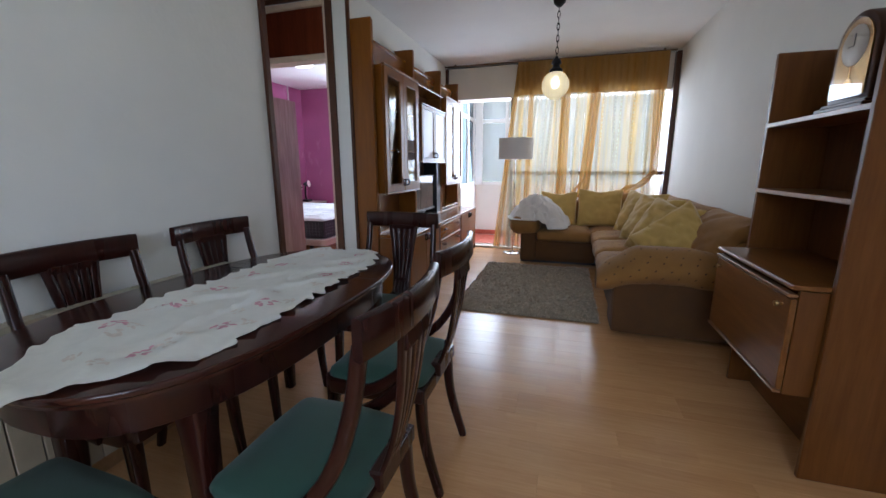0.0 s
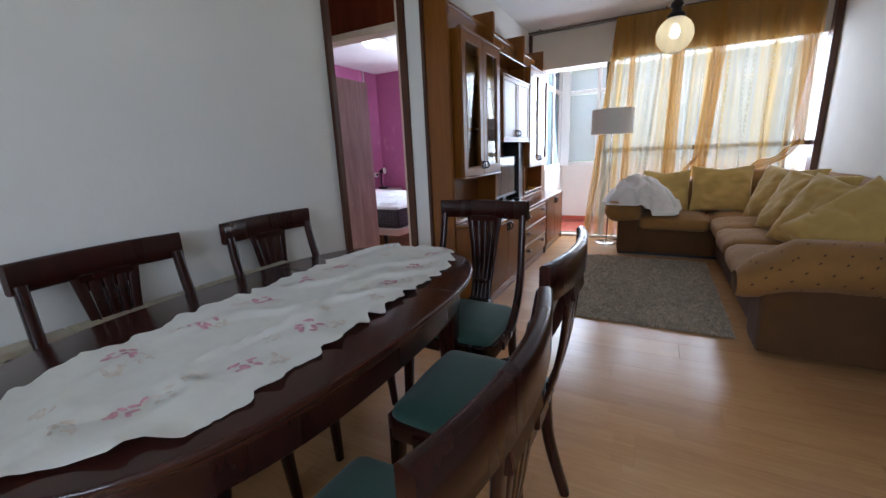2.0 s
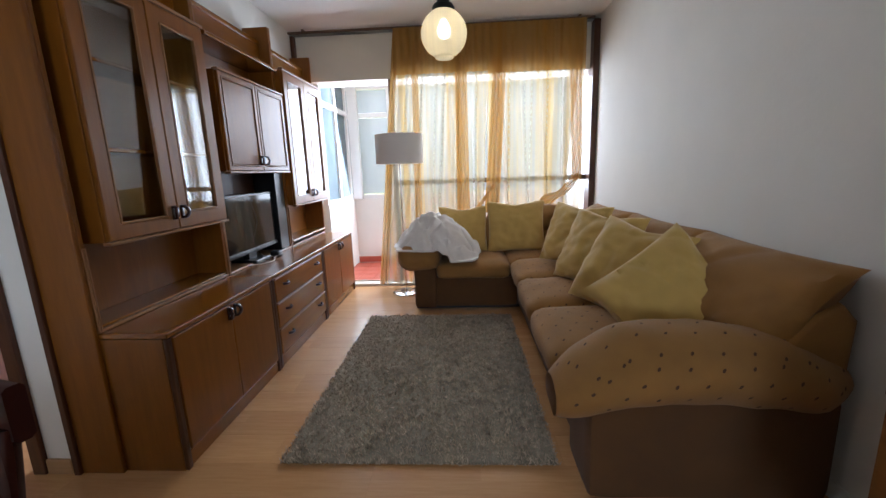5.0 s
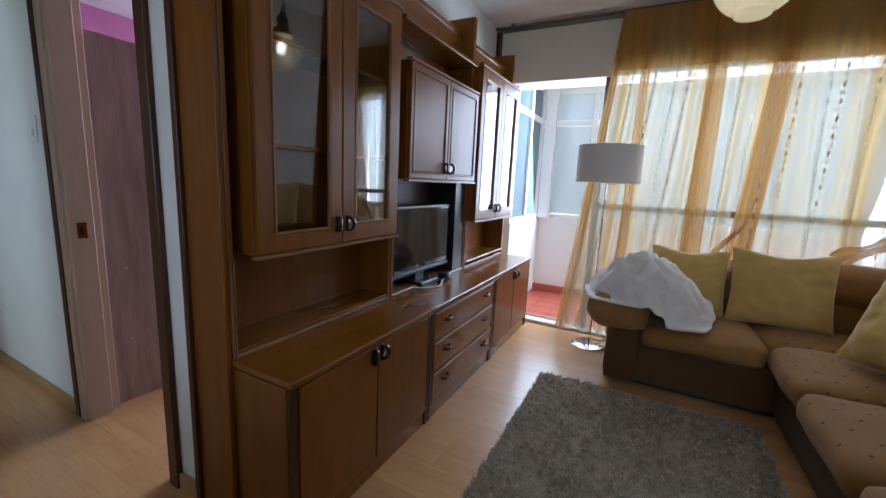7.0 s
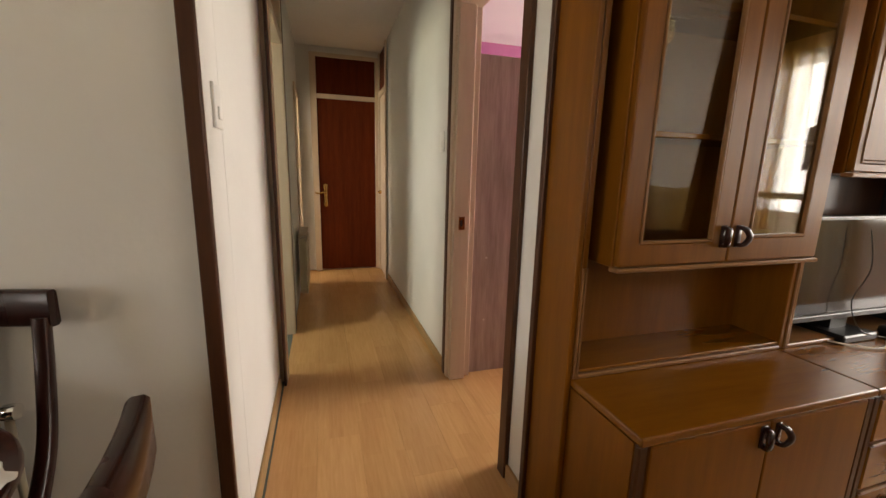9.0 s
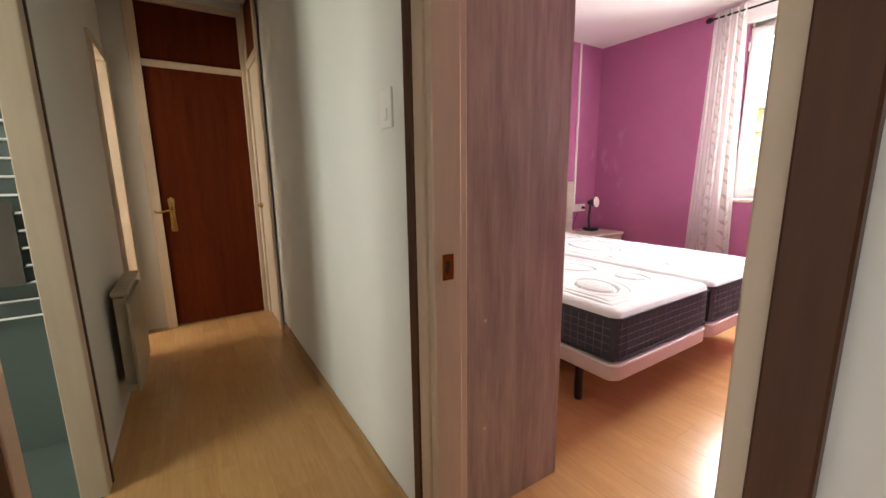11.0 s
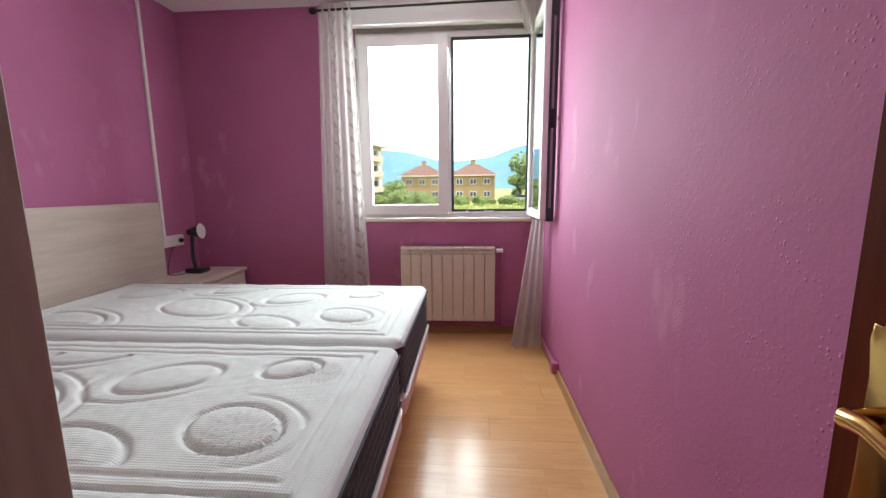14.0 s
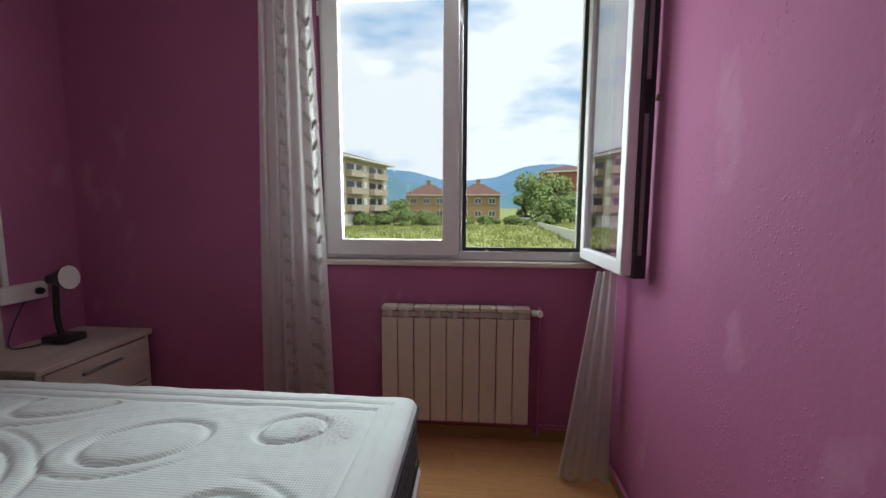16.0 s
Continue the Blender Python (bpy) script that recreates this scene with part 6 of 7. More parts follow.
part("case", merge(upright_arch(0.12, 0.33, 1.24, 1.38, 1.47, 0.006)), UNIT_DARK, ck, "", True)
part("plinth", merge(B(1.21, 1.4, 2.91, 3.21, 1.441, 1.462, 0.004), B(1.225, 1.39, 2.925, 3.195, 1.462, 1.475, 0.003)), UNIT_DARK, ck)
part("dial_plate", upright_arch(0.095, 0.28, 1.236, 1.2395, 1.495), OLD_BRASS, ck, "worn brass dial plate")
part("dial", lathe([(0.0, -0.002), (0.07, -0.002), (0.074, 0.0)], (1.235, 3.06, 1.68), 28, "x"), WHITE_PLASTIC, ck, "white round dial", True)
part("pendulum", merge(lathe([(0.0, -0.004), (0.026, -0.003), (0.028, 0.0)], (1.235, 3.06, 1.535), 20, "x"), B(1.233, 1.2345, 3.057, 3.063, 1.54, 1.61)), BRASS, ck, "", True)
part("pointer", merge(B(1.2315, 1.2325, 3.058, 3.062, 1.68, 1.725), B(1.2315, 1.2325, 3.06, 3.095, 1.678, 1.682)), BLACK, ck)
pn = part("front_glass", upright_arch(0.1, 0.29, 1.227, 1.229, 1.49), PANE, ck)

# ---- bedroom ----
wd = thing("wardrobe", (-3.3, 4.47, 0), "tall grey-brown wood laminate wardrobe beside the doorway", "wardrobe")
part("side_panel", B(-2.594, -2.572, 4.306, 4.782, 0.0, 1.905, 0.002), WARD, wd)
part("carcass", B(-4.0, -2.594, 4.306, 4.757, 0.06, 1.9, 0.002), WARD, wd)
part("plinth", B(-3.99, -2.61, 4.31, 4.72, 0, 0.06), WARD, wd)
for x0, x1 in ((-3.998, -3.305), (-3.3, -2.596)):
    part("wardrobe_door", B(x0, x1, 4.758, 4.778, 0.065, 1.895, 0.002), WARD, wd)
for z in (0.35, 0.75):
    part("cover_cap", lathe([(0.0, 0.0), (0.006, 0.0), (0.006, 0.0015), (0, 0.0015)], (-2.572, 4.4, z), 10, "x"), PALE_PANEL, wd, "small screw cap")

HOLES = [(0.17, 0.22, 0.2, 0.1), (0.17, 0.72, 0.17, 0.1), (0.42, 0.45, 0.25, 0.14), (0.43, 0.83, 0.17, 0.08), (0.66, 0.22, 0.17, 0.085), (0.64, 0.64, 0.16, 0.1), (0.83, 0.35, 0.14, 0.1), (0.83, 0.74, 0.1, 0.07)]


def groove(d, w):
    return math.exp(-(d / w) ** 2)


def bed(y0, y1, label):
    x0, x1 = -4.64, -2.595
    b = thing("bed", ((x0 + x1) / 2, (y0 + y1) / 2, 0), label, "bed", "single beds")
    L, W = x1 - x0, y1 - y0

    def top(u, v):
        x, y = x0 + L * u, y0 + W * v
        r = 0.05
        for _ in range(1):
            dx, dy = max(r - (x - x0), 0, r - (x1 - x)), max(r - (y - y0), 0, r - (y1 - y))
        drop = r - math.sqrt(max(r * r - min(dx * dx + dy * dy, r * r), 0))
        if dx and dy and math.hypot(dx, dy) > r:
            k = r / math.hypot(dx, dy)
            x = x0 + r - dx * k if x < x0 + r else x1 - r + dx * k
            y = y0 + r - dy * k if y < y0 + r else y1 - r + dy * k
        z = 0.612 - drop * 0.7
        ex, ey = min(x - x0, x1 - x), min(y - y0, y1 - y)
        e = min(ex, ey)
        for k in (0.08, 0.125):
            z -= 0.009 * groove(e - k, 0.006)
        if e > 0.15:
            best = 0.0
            for i, (cu, cv, a, c) in enumerate(HOLES):
                px, py = (x - x0 - cu * L), (y - y0 - cv * W)
                w = 0.35 * (1 if i % 2 else -1)
                qx, qy = px * math.cos(w) + py * math.sin(w), -px * math.sin(w) + py * math.cos(w)
                d = (math.hypot(qx / a, qy / c) - 1) * min(a, c)
                z -= 0.012 * groove(d, 0.008)
                if d < 0:
                    z += 0.006 * min(1, -d / 0.05)
                turn = math.atan2(qy, qx) + (2.2 if i % 2 else -0.7)
                if i % 3 != 1:
                    z -= 0.008 * groove(d - 0.05, 0.007) * max(0, math.cos(turn)) ** 0.5
        else:
            z += 0.004 * noise.noise(Vector((x * 9, y * 9, 1)))
        return (x, y, z + 0.0015 * noise.noise(Vector((x * 30, y * 30, 2))))

    m = part("mattress", soft(x0, x1, y0, y1, 0.35, 0.579, 0.03, 0.0, 8, 3, 0.002), SLATE, b, "thick mattress with dark slate quilted sides", True)
    part("mattress_top", sheet(top, 300, 132), TICKING, m, "white quilted stretch top with oval relief", True)
    lace = bmesh.new()
    for cx, cy, r0 in ((x1 - 0.3, y0 + 0.28, 0.1), (x1 - 0.24, y1 - 0.26, 0.075)):
        for ring_n in range(4):
            rad, cnt = r0 * (0.25 + 0.25 * ring_n), 6 + 6 * ring_n
            for k in range(cnt):
                a = 2 * math.pi * k / cnt + ring_n * 0.3
                tip = [(rad - 0.01, 0.0), (rad, 0.006), (rad + 0.011, 0.0), (rad, -0.006)]
                f = []
                for rr_, ss in tip:
                    px, py = cx + rr_ * math.cos(a) - ss * math.sin(a), cy + rr_ * math.sin(a) + ss * math.cos(a)
                    f.append(lace.verts.new((px, py, top((px - x0) / L, (py - y0) / W)[2] + 0.0016)))
                lace.faces.new(f)
    tagged(part("medallion", lace, LACE, m, "grey knitted rosette pattern"), kind="stuff")
    bead = []
    for z in (0.375, 0.574):
        bead.append(tube([(x1 + 0.003, y0 + 0.03, z), (x1 + 0.003, y1 - 0.03, z)], 0.005, 6, (0, 0, 1)))
        bead.append(tube([(x0 + 0.03, y0 - 0.003, z), (x1 - 0.03, y0 - 0.003, z)], 0.005, 6, (0, 0, 1)))
    part("piping", merge(*bead), SLATE, m, "", True)
    quilt = []
    for k in range(1, 5):
        z = 0.375 + 0.037 * k
        quilt.append(B(x1 - 0.001, x1 + 0.0018, y0 + 0.03, y1 - 0.03, z - 0.0014, z + 0.0014))
        quilt.append(B(x0 + 0.03, x1 - 0.03, y0 - 0.0018, y0 + 0.001, z - 0.0014, z + 0.0014))
    n = int(W / 0.045)
    for k in range(1, n):
        quilt.append(B(x1 - 0.001, x1 + 0.0018, y0 + k * W / n - 0.0014, y0 + k * W / n + 0.0014, 0.38, 0.555))
    for k in range(1, 44):
        xx = x0 + 0.046 * k
        quilt.append(B(xx - 0.0014, xx + 0.0014, y0 - 0.0018, y0 + 0.001, 0.38, 0.555))
    part("quilting", merge(*quilt), STITCH, m, "grey stitched check lines")
    o = [(x0, y0), (x1 - 0.06, y0)] + [(x1 - 0.06 + 0.07 * math.sin(a), y0 + 0.06 - 0.065 * math.cos(a)) for a in [0.26 * i for i in range(1, 6)]] + [(x1 + 0.01, y0 + 0.07), (x1 + 0.01, y1 - 0.07)] + [(x1 - 0.06 + 0.07 * math.cos(a), y1 - 0.06 + 0.065 * math.sin(a)) for a in [0.26 * i for i in range(1, 6)]] + [(x1 - 0.06, y1), (x0, y1)]
    part("bed_base", prism(o, 0.265, 0.345, 0.01), BEDBASE, b, "pale upholstered base with rounded corners", True)
    part("base_rim", moved(prism([(px * 1.0, py) for px, py in o], 0.338, 0.35, 0.004), Matrix.Translation((0.004, 0, 0))), WHITE_PLASTIC, b, "", True)
    for x in (x0 + 0.25, x1 - 0.29):
        for y in (y0 + 0.14, y1 - 0.14):
            part("leg", lathe([(0.0, 0.0), (0.02, 0.0), (0.022, 0.02), (0.026, 0.27), (0, 0.27)], (x, y, 0), 14), BLACK, b, "black tapered leg", True)
    return b


bed(5.18, 6.07, "single bed with bare white quilted mattress")
bed(6.095, 7.075, "single bed with bare white quilted mattress near the window")
hb = thing("headboard", (-4.69, 6.1, 0), "bleached oak laminate headboard against the magenta wall", "headboard")
part("board", B(-4.698, -4.66, 4.86, 6.115, 0.0, 1.15, 0.004), HEAD, hb)
part("board", B(-4.698, -4.66, 6.12, 7.4, 0.0, 1.15, 0.004), HEAD, hb)

ns = thing("nightstand", (-4.47, 7.48, 0), "pale oak two-drawer nightstand in the corner", "nightstand")
part("carcass", merge(B(-4.7, -4.27, 7.2, 7.23, 0.0, 0.55, 0.003), B(-4.7, -4.27, 7.76, 7.79, 0.0, 0.55, 0.003), B(-4.7, -4.3, 7.23, 7.76, 0.04, 0.06)), HEAD, ns)
part("top", B(-4.7, -4.25, 7.19, 7.8, 0.55, 0.58, 0.004), HEAD, ns)
for z0, z1 in ((0.07, 0.29), (0.3, 0.54)):
    dr = part("drawer", B(-4.29, -4.262, 7.232, 7.758, z0, z1, 0.003), HEAD, ns)
    part("handle", merge(B(-4.262, -4.248, 7.39, 7.6, z1 - 0.07, z1 - 0.055, 0.003)), GREY_METAL, dr, "grey bar handle")
# black sheet behind the drawer fronts paints the shade in their gaps
part("gap_shade", B(-4.3, -4.294, 7.24, 7.75, 0.06, 0.55), BLACK, ns)

dl = thing("desk_lamp", (-4.52, 7.55, 0.58), "small black desk lamp with white reflector on the nightstand", "lamp")
part("foot", B(-4.59, -4.45, 7.49, 7.61, 0.58, 0.62, 0.012, 2), BLACK, dl, "", True)
part("neck", tube(smoothline([(-4.53, 7.55, 0.6), (-4.55, 7.55, 0.7), (-4.545, 7.55, 0.8), (-4.535, 7.545, 0.9)]), 0.014, 10), BLACK, dl, "", True)
hd = moved(lathe([(0.0, -0.075), (0.025, -0.07), (0.03, -0.04), (0.05, 0.0), (0.064, 0.03), (0.06, 0.032), (0.046, 0.004), (0.0, -0.02)], (0, 0, 0), 24), pose(-4.49, 7.545, 0.915, 0, 84, 6))
part("head", hd, BLACK, dl, "", True)
part("reflector", moved(lathe([(0.0, 0.012), (0.03, 0.016), (0.052, 0.026), (0.061, 0.033), (0.058, 0.0335), (0.0, 0.02)], (0, 0, 0), 24), pose(-4.49, 7.545, 0.915, 0, 84, 6)), WHITE_PLASTIC, dl, "white reflector", True)
part("cord", tube(smoothline([(-4.55, 7.49, 0.595), (-4.6, 7.43, 0.585), (-4.66, 7.41, 0.6), (-4.68, 7.47, 0.72), (-4.67, 7.53, 0.83)]), 0.003, 6), BLACK, dl, "", True)
so = thing("wall_socket", (-4.7, 7.5, 0.84), "white surface socket box with a plugged black plug", "socket")
part("box", B(-4.698, -4.655, 7.4, 7.61, 0.8, 0.885, 0.004), WHITE_PLASTIC, so)
part("plug", lathe([(0.018, 0.0), (0.018, 0.02), (0.008, 0.035), (0, 0.036)], (-4.655, 7.56, 0.842), 14, "x"), BLACK, so, "black plug", True)
part("ring", lathe([(0.026, 0.0), (0.026, 0.003), (0.02, 0.003)], (-4.655, 7.56, 0.842), 18, "x"), WHITE_PLASTIC, so, "", True)
solo("cable_conduit", B(-4.699, -4.683, 7.435, 7.46, 0.885, H, 0.002), WHITE_PLASTIC, "white plastic cable conduit running up the wall", "conduit")
cl = thing("ceiling_lamp", (-3.36, 6.05, 2.6), "round white dome ceiling lamp", "lamp")
part("dome", lathe([(0.0, 2.58), (0.09, 2.588), (0.15, 2.61), (0.17, 2.645), (0.17, 2.659)], (-3.36, 6.05, 0), 32), DOME, cl, "lit white dome", True)
part("ring", lathe([(0.17, 2.64), (0.18, 2.64), (0.18, 2.6595), (0.17, 2.6595)], (-3.36, 6.05, 0), 32), WHITE_PLASTIC, cl, "", True)

# ---- outdoors ----
GZ = -2.5


def gz(y):
    """Height of the meadow, which rises gently away from the flat."""
    t = min(max((y - 38) / 60, 0), 1)
    return GZ + 0.8 * t * t * (3 - 2 * t)


def meadow(u, v):
    y = 8.35 + 3000 * v ** 3 if v > 0 else -200
    return (-1600 + 3200 * u, y, gz(y) + 0.12 * noise.noise(Vector((u * 400, v * 60, 0))))


solo("ground", sheet(meadow, 60, 120), GRASS, "rough grass ground that reaches the hills", "ground", "structure", smooth=True)


def hill(name, y, humps, seed, material):
    """A wooded ridge; humps are (x, height, half-width)."""
    def f(u, v):
        x = -1500 + 3000 * u
        z = 70 + sum(h * math.exp(-((x - c) / w) ** 2) for c, h, w in humps) + 26 * noise.fractal(Vector((u * 9 + seed, 0.3, 0)), 1.0, 2.0, 6)
        return (x, y + 140 * v, v * z)

    solo(name, sheet(f, 260, 6), material, "distant wooded hills with blue haze in their colour", "hill", "structure", smooth=True)


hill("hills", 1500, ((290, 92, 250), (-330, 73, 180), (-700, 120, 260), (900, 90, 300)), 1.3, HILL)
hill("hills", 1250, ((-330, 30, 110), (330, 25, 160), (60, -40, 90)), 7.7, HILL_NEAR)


def house(x, y, w, d, h, label, turn=0):
    g = gz(y)
    o = thing("house", (x, y, g), label, "house", "detached houses")
    part("wall", B(x - w / 2, x + w / 2, y - d / 2, y + d / 2, g, g + h), OCHRE, o, "ochre rendered walls")
    r = 0.7
    a, b, z0, z1 = w / 2 + r, d / 2 + r, g + h, g + h + 2.7
    bm = bmesh.new()
    q = [bm.verts.new(p) for p in ((x - a, y - b, z0), (x + a, y - b, z0), (x + a, y + b, z0), (x - a, y + b, z0))]
    t = [bm.verts.new(p) for p in ((x - w * 0.12, y, z1), (x + w * 0.12, y, z1))]
    for f in ((q[0], q[1], t[1], t[0]), (q[1], q[2], t[1]), (q[2], q[3], t[0], t[1]), (q[3], q[0], t[0]), (q[3], q[2], q[1], q[0])):
        bm.faces.new(f)
    roof = part("roof", bm, ROOF, o, "hipped red-brown tile roof")
    part("chimney", merge(B(x - 0.5, x + 0.5, y - 0.4, y + 0.4, z1 - 0.6, z1 + 0.9), B(x - 0.6, x + 0.6, y - 0.5, y + 0.5, z1 + 0.9, z1 + 1.05)), OCHRE, roof)
    part("eaves", B(x - a, x + a, y - b, y + b, z0 - 0.15, z0), PVC, o)
    for i in range(3):
        for z in (g + 1.0, g + 3.9):
            wx = x - w * 0.32 + w * 0.32 * i
            wn_ = part("window", B(wx - 0.75, wx + 0.75, y - d / 2 - 0.05, y - d / 2 + 0.02, z, z + 1.3), PVC, o, "white framed window")
            for k in (-0.36, 0.36):
                part("pane", B(wx + k - 0.3, wx + k + 0.3, y - d / 2 - 0.07, y - d / 2 - 0.04, z + 0.1, z + 1.2), DARK_PANE, wn_)
    for z in (g + 1.0, g + 3.9):
        wn_ = part("window", B(x + w / 2 - 0.02, x + w / 2 + 0.05, y - 0.7, y + 0.7, z, z + 1.3), PVC, o, "white framed window")
        part("pane", B(x + w / 2 + 0.04, x + w / 2 + 0.07, y - 0.6, y + 0.6, z + 0.1, z + 1.2), DARK_PANE, wn_)


house(-14.0, 104, 9.8, 9, 6.0, "ochre two-storey house with hipped roof and white windows")
house(-1.8, 102, 10.0, 9, 6.0, "ochre two-storey house with chimney and white windows")
house(-9.5, 140, 13, 10, 6.2, "farther pale house behind the others")


def block(x, y, w, d, storeys, turn, material, label):
    """A long block; its balcony side runs back from the corner (x, y) and faces east, turned about that corner."""
    g = gz(y) - 1.0
    o = thing("apartment_building", (x, y, g), label, "apartment building")
    top = g + 3.0 * storeys + 0.8
    part("wall", B(x - w, x, y - d, y, g, top), material, o)
    bm = bmesh.new()
    a = [bm.verts.new(p) for p in ((x - w - 1, y - d - 1, top), (x + 1.6, y - d - 1, top), (x + 1.6, y + 1, top), (x - w - 1, y + 1, top))]
    b = [bm.verts.new(p) for p in ((x - w / 2, y - d + w / 2, top + 2.2), (x - w / 2, y - w / 2, top + 2.2))]
    for f in ((a[0], a[1], b[0]), (a[1], a[2], b[1], b[0]), (a[2], a[3], b[1]), (a[3], a[0], b[0], b[1]), (a[3], a[2], a[1], a[0])):
        bm.faces.new(f)
    part("roof", bm, ROOF, o, "low hipped tile roof")
    part("eaves", B(x - w - 1, x + 1.6, y - d - 1, y + 1, top - 0.35, top - 0.002), PVC, o, "white eaves board")
    n = max(2, int(d / 6.5))
    for s in range(1, storeys):
        z = g + 3.0 * s + 0.6
        for i in range(n):
            y0 = y - d + d * i / n
            y1 = y0 + d / n
            part("balcony", merge(B(x, x + 1.3, y0 + 0.3, y1 - 1.9, z - 0.2, z), B(x + 1.2, x + 1.3, y0 + 0.3, y1 - 1.9, z, z + 0.95), B(x, x + 1.2, y0 + 0.3, y0 + 0.4, z, z + 0.95), B(x, x + 1.2, y1 - 2.0, y1 - 1.9, z, z + 0.95)), BLOCK, o, "beige balcony with solid parapet")
            wn_ = part("window", B(x - 0.03, x + 0.05, y0 + 0.7, y1 - 2.4, z + 0.05, z + 2.1), DARK_PANE, o, "dark glazed opening")
            part("frame", B(x + 0.04, x + 0.09, (y0 + y1) / 2 - 0.9, (y0 + y1) / 2 - 0.2, z + 0.05, z + 2.1), PVC, wn_, "white blind")
            part("shutter", B(x - 0.03, x + 0.06, y1 - 1.5, y1 - 0.3, z + 0.3, z + 2.2), PVC, o, "white shuttered window")
        for i in range(3):
            wx = x - w + w * (i + 0.5) / 3
            part("window", B(wx - 0.7, wx + 0.7, y - d - 0.05, y - d + 0.03, z + 0.7, z + 2.1), DARK_PANE, o, "dark window")
    part("ground_floor", B(x - w - 0.05, x + 0.06, y - d - 0.06, y + 0.06, g, g + 2.8), PVC, o, "white ground floor")
    o.matrix_basis = pose(x, y, g, 0, 0, turn)


block(-21.0, 88, 13, 32, 4, -14, BLOCK, "four-storey beige apartment building with balconies")
block(24.5, 150, 12, 14, 5, 60, BRICK_RED, "brick red apartment building behind the trees")


def tree(x, y, h, r, label, seed, name="tree"):
    g = gz(y)
    o = thing(name, (x, y, g), label, "tree", "trees")
    rg = random.Random(seed)
    trunk = [sweep(smoothline([(x, y, g), (x + 0.1, y, g + h * 0.3), (x - 0.1, y, g + h * 0.65)]), lambda t: disc(0.09 * h ** 0.6 * (1 - 0.6 * t), 8))]
    cl_ = []
    for k in range(9):
        a, e = rg.random() * 6.28, 0.15 + rg.random() * 0.85
        tip = (x + math.cos(a) * r * 0.75, y + math.sin(a) * r * 0.75, g + h * (0.12 + 0.78 * e))
        trunk.append(sweep(smoothline([(x, y, g + h * 0.3), ((x + tip[0]) / 2, (y + tip[1]) / 2, g + h * 0.5), tip]), lambda t: disc(0.03 * h ** 0.6 * (1 - 0.7 * t), 6)))
        cl_.append((tip, r * (0.35 + 0.3 * rg.random())))
    cl_.append(((x, y, g + h * 0.82), r * 0.6))
    part("trunk", merge(*trunk), BARK, o, "", True)
    vs = []
    for (cx, cy, cz), cr in cl_:
        for _ in range(420):
            d = Vector((rg.gauss(0, 1), rg.gauss(0, 1), rg.gauss(0, 0.8)))
            d = d.normalized() * cr * (0.45 + 0.6 * rg.random() ** 0.6)
            p = Vector((cx, cy, cz)) + d
            if p.z < g + 0.1:
                continue
            s = 0.05 * r + 0.1
            u = Vector((rg.gauss(0, 1), rg.gauss(0, 1), rg.gauss(0, 1))).normalized()
            w = u.orthogonal().normalized()
            for q in (u * s, w * s * 0.7, -u * s, -w * s * 0.7):
                vs.append(p + q - Vector((x, y, g)))
    me = bpy.data.meshes.new("crown")
    me.from_pydata(vs, [], [(4 * i, 4 * i + 1, 4 * i + 2, 4 * i + 3) for i in range(len(vs) // 4)])
    me.materials.append(LEAF)
    c = new("crown", me)
    c.parent = o
    tagged(c, "leafy green crown")


tree(12.0, 92, 9.4, 5.2, "large leafy green tree beside the houses", 1)
tree(16, 84, 5.0, 2.8, "lower green tree in the hedge", 2)
tree(9.0, 98, 6.5, 2.2, "narrow dark green tree", 3)
tree(21, 95, 6.5, 3.5, "leafy green tree near the road", 6)
for i, (x, y, h) in enumerate(((-25, 88, 4.6), (-19.5, 88, 4.8), (-15.5, 76, 3.2), (-11.5, 76, 2.7), (-23, 76, 2.7), (-7, 80, 2.2), (-1, 82, 1.7), (5, 82, 1.8), (11, 80, 2.0), (-18, 72, 2.4))):
    tree(x, y, h * 0.8, h * 0.5, "round green garden shrub in the hedge", 10 + i, "shrub")
hr = random.Random(21)
for i in range(22):
    x, h = -24 + 1.75 * i + hr.uniform(-0.6, 0.6), hr.uniform(0.9, 1.9) * (1.25 if i < 9 else 0.85)
    tree(x, hr.uniform(74, 86), h, h * hr.uniform(0.55, 0.8), "uneven green bush in the hedge", 40 + i, "shrub")
wr = np.random.default_rng(9)
NW = 16000
wx, wy = wr.uniform(-40, 26, NW), 24 + 56 * wr.uniform(0, 1, NW) ** 0.8
wh = wr.uniform(0.15, 0.5, NW) * (0.6 + 0.8 * (np.sin(wx * 0.9 + 2 * np.sin(wy * 0.35)) > 0.2))
wz = np.array([gz(v) for v in wy])
wa, wb = wr.uniform(-0.25, 0.25, NW), wr.uniform(0.05, 0.16, NW)
weeds = np.empty((NW * 3, 3))
weeds[0::3] = np.stack([wx - wb, wy, wz - 0.1], 1)
weeds[1::3] = np.stack([wx + wb, wy + wa * 0.3, wz - 0.1], 1)
weeds[2::3] = np.stack([wx + wa, wy + wa, wz + wh], 1)
me = bpy.data.meshes.new("meadow_grass")
me.from_pydata(weeds.tolist(), [], np.arange(NW * 3).reshape(-1, 3).tolist())
me.materials.append(WEED)
tagged(new("meadow_grass", me), "tall uneven meadow grass and weeds", "grass", kind="stuff")
solo("garden_wall", B(8.5, 8.8, 46, 78, GZ - 0.1, GZ + 1.3), PVC, "low white garden wall along the meadow", "wall")
CG = gz(94)
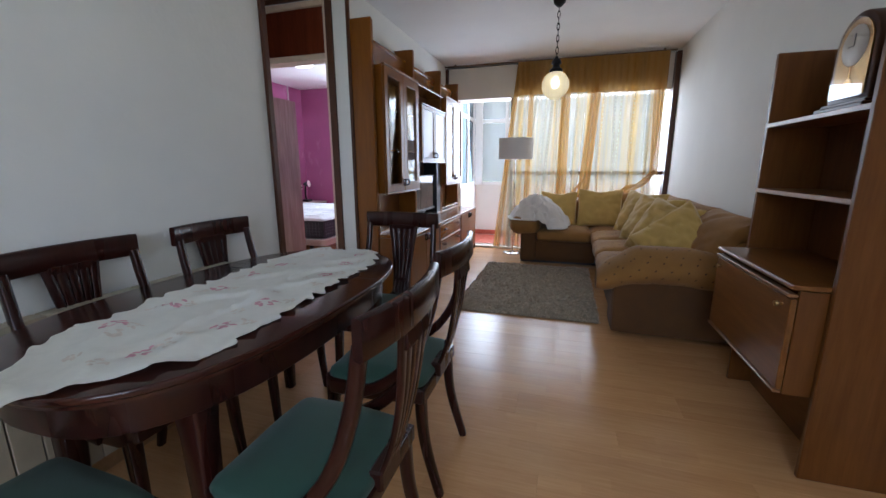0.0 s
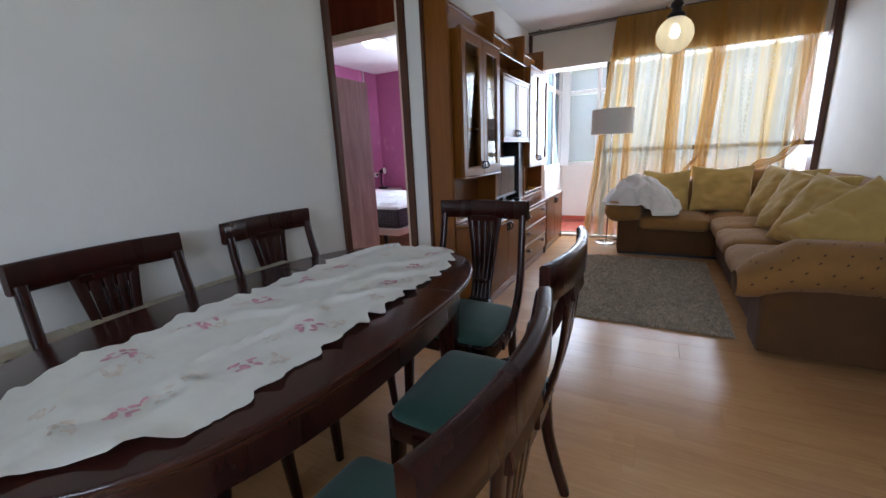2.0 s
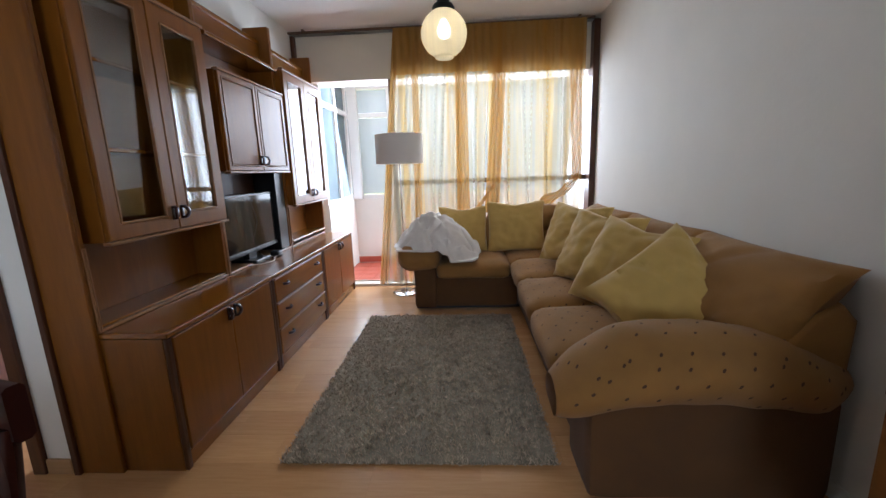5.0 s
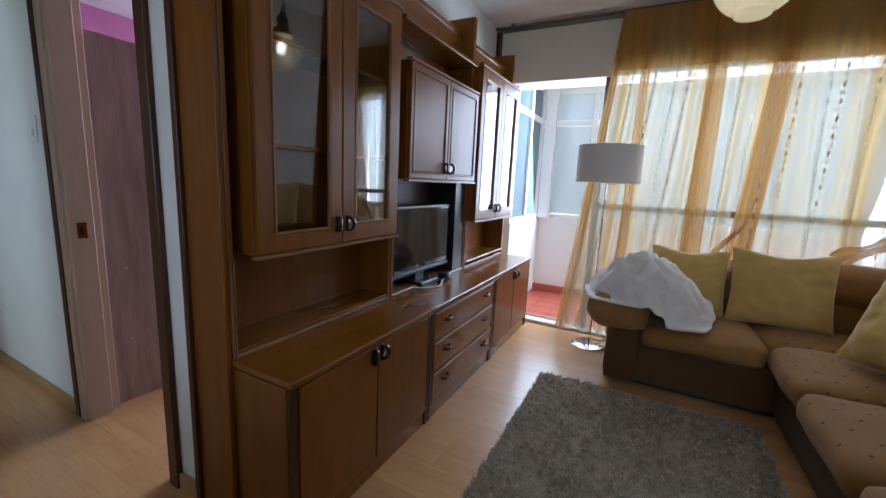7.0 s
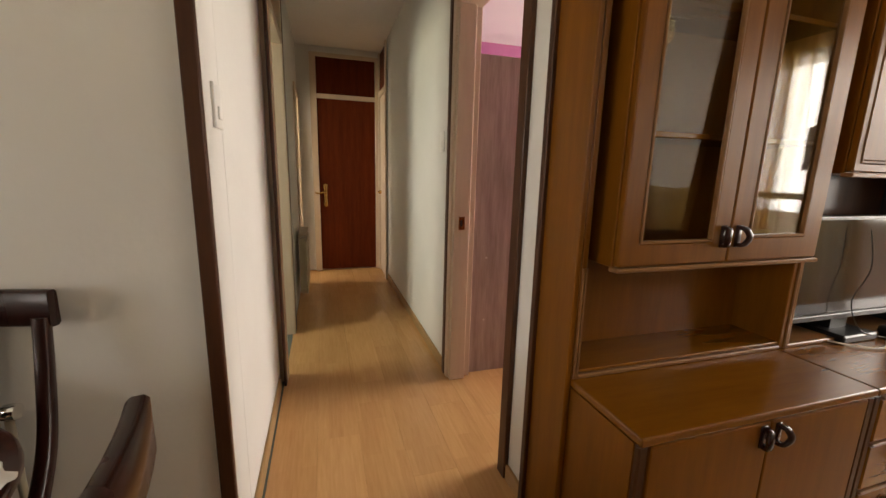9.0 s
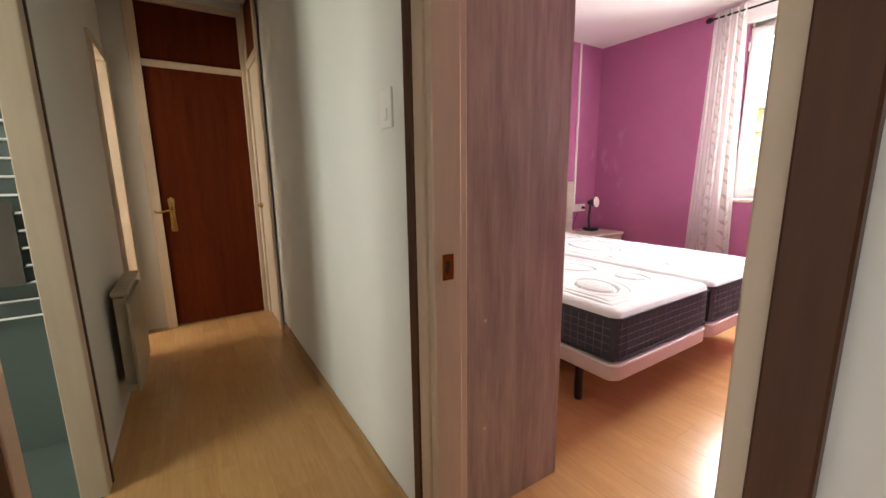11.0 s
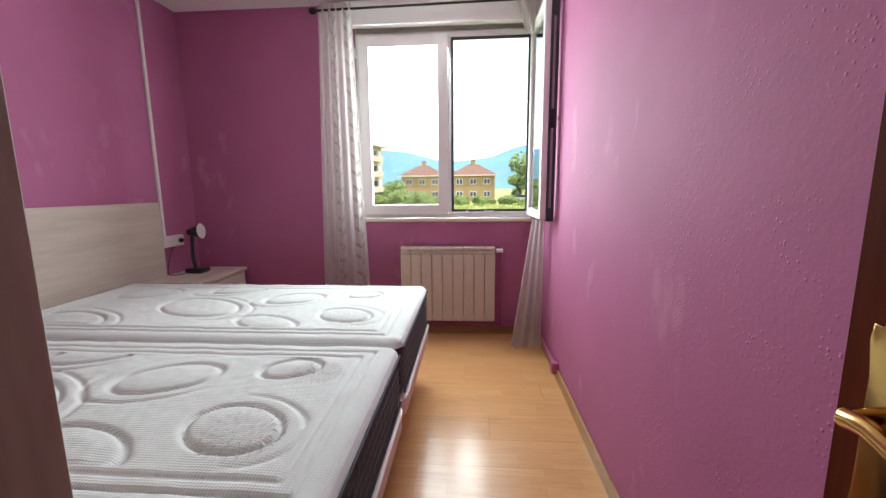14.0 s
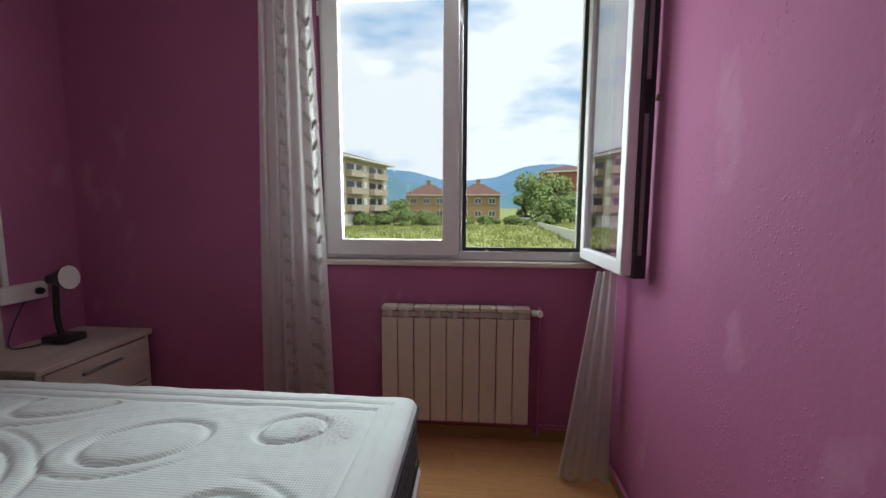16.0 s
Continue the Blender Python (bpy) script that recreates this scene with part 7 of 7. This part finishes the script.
car = thing("parked_car", (8.5, 94, CG), "small white parked car by the hedge", "car")
part("body", soft(6.4, 10.4, 93.2, 94.9, CG + 0.3, CG + 0.95, 0.25, 0.05, 6, 1, 0.0), PVC, car, "", True)
part("cabin", soft(7.2, 9.8, 93.3, 94.8, CG + 0.85, CG + 1.45, 0.25, 0.02, 6, 1, 0.0), DARK_PANE, car, "dark glazed cabin", True)
for x in (7.2, 9.6):
    part("wheel", lathe([(0, -0.1), (0.3, -0.1), (0.32, 0), (0.3, 0.1), (0, 0.1)], (x, 93.25, CG + 0.32), 16, "y"), BLACK, car, "", True)

# ---- floor boards ----
floor = new("floor", to_mesh("floor", merge(B(-1.742, 1.5, -1.2, 7.08, -0.15, -0.008), B(-5.53, -1.742, 3.2, 4.3, -0.15, -0.008), B(-4.7, -1.742, 4.3, 7.83, -0.15, -0.008), B(-5.53, -1.742, 1.2, 3.2, -0.15, -0.008)), SUBFLOOR))
tagged(floor, "honey oak three-strip laminate floor", "floor", kind="structure")
BOARDS = {}


def board(length, width):
    key = (round(length, 3), round(width, 3))
    if key not in BOARDS:
        BOARDS[key] = to_mesh("board", B(0.0002, length - 0.0002, 0.0002, width - 0.0002, -0.008, 0.0, 0.0004), PLANK)
    return BOARDS[key]


def lay(x0, x1, y0, y1, w=0.1935, full=1.29):
    y, row = y0, 0
    while y < y1 - 1e-4:
        ww = min(w, y1 - y)
        x = x0 - full * ((row * 0.37) % 1.0)
        while x < x1 - 1e-4:
            a, b = max(x, x0), min(x + full, x1)
            if b - a > 0.01:
                o = new("plank", board(b - a, ww))
                o.parent = floor
                o.matrix_basis = Matrix.Translation((a, y, 0))
            x += full
        y += w
        row += 1


lay(-1.56, 1.5, -1.2, 6.95)
lay(-5.53, -1.56, 3.2, 4.236)
lay(-4.7, -1.742, 4.236, 7.83)
lay(-5.53, -4.1, 1.5, 3.2)
solo("bathroom_floor", B(-4.0, -1.742, 1.2, 3.2, -0.007, 0.0), TILE_GREEN, "green bathroom floor tiles, darkened for the dim room", "floor", "structure")
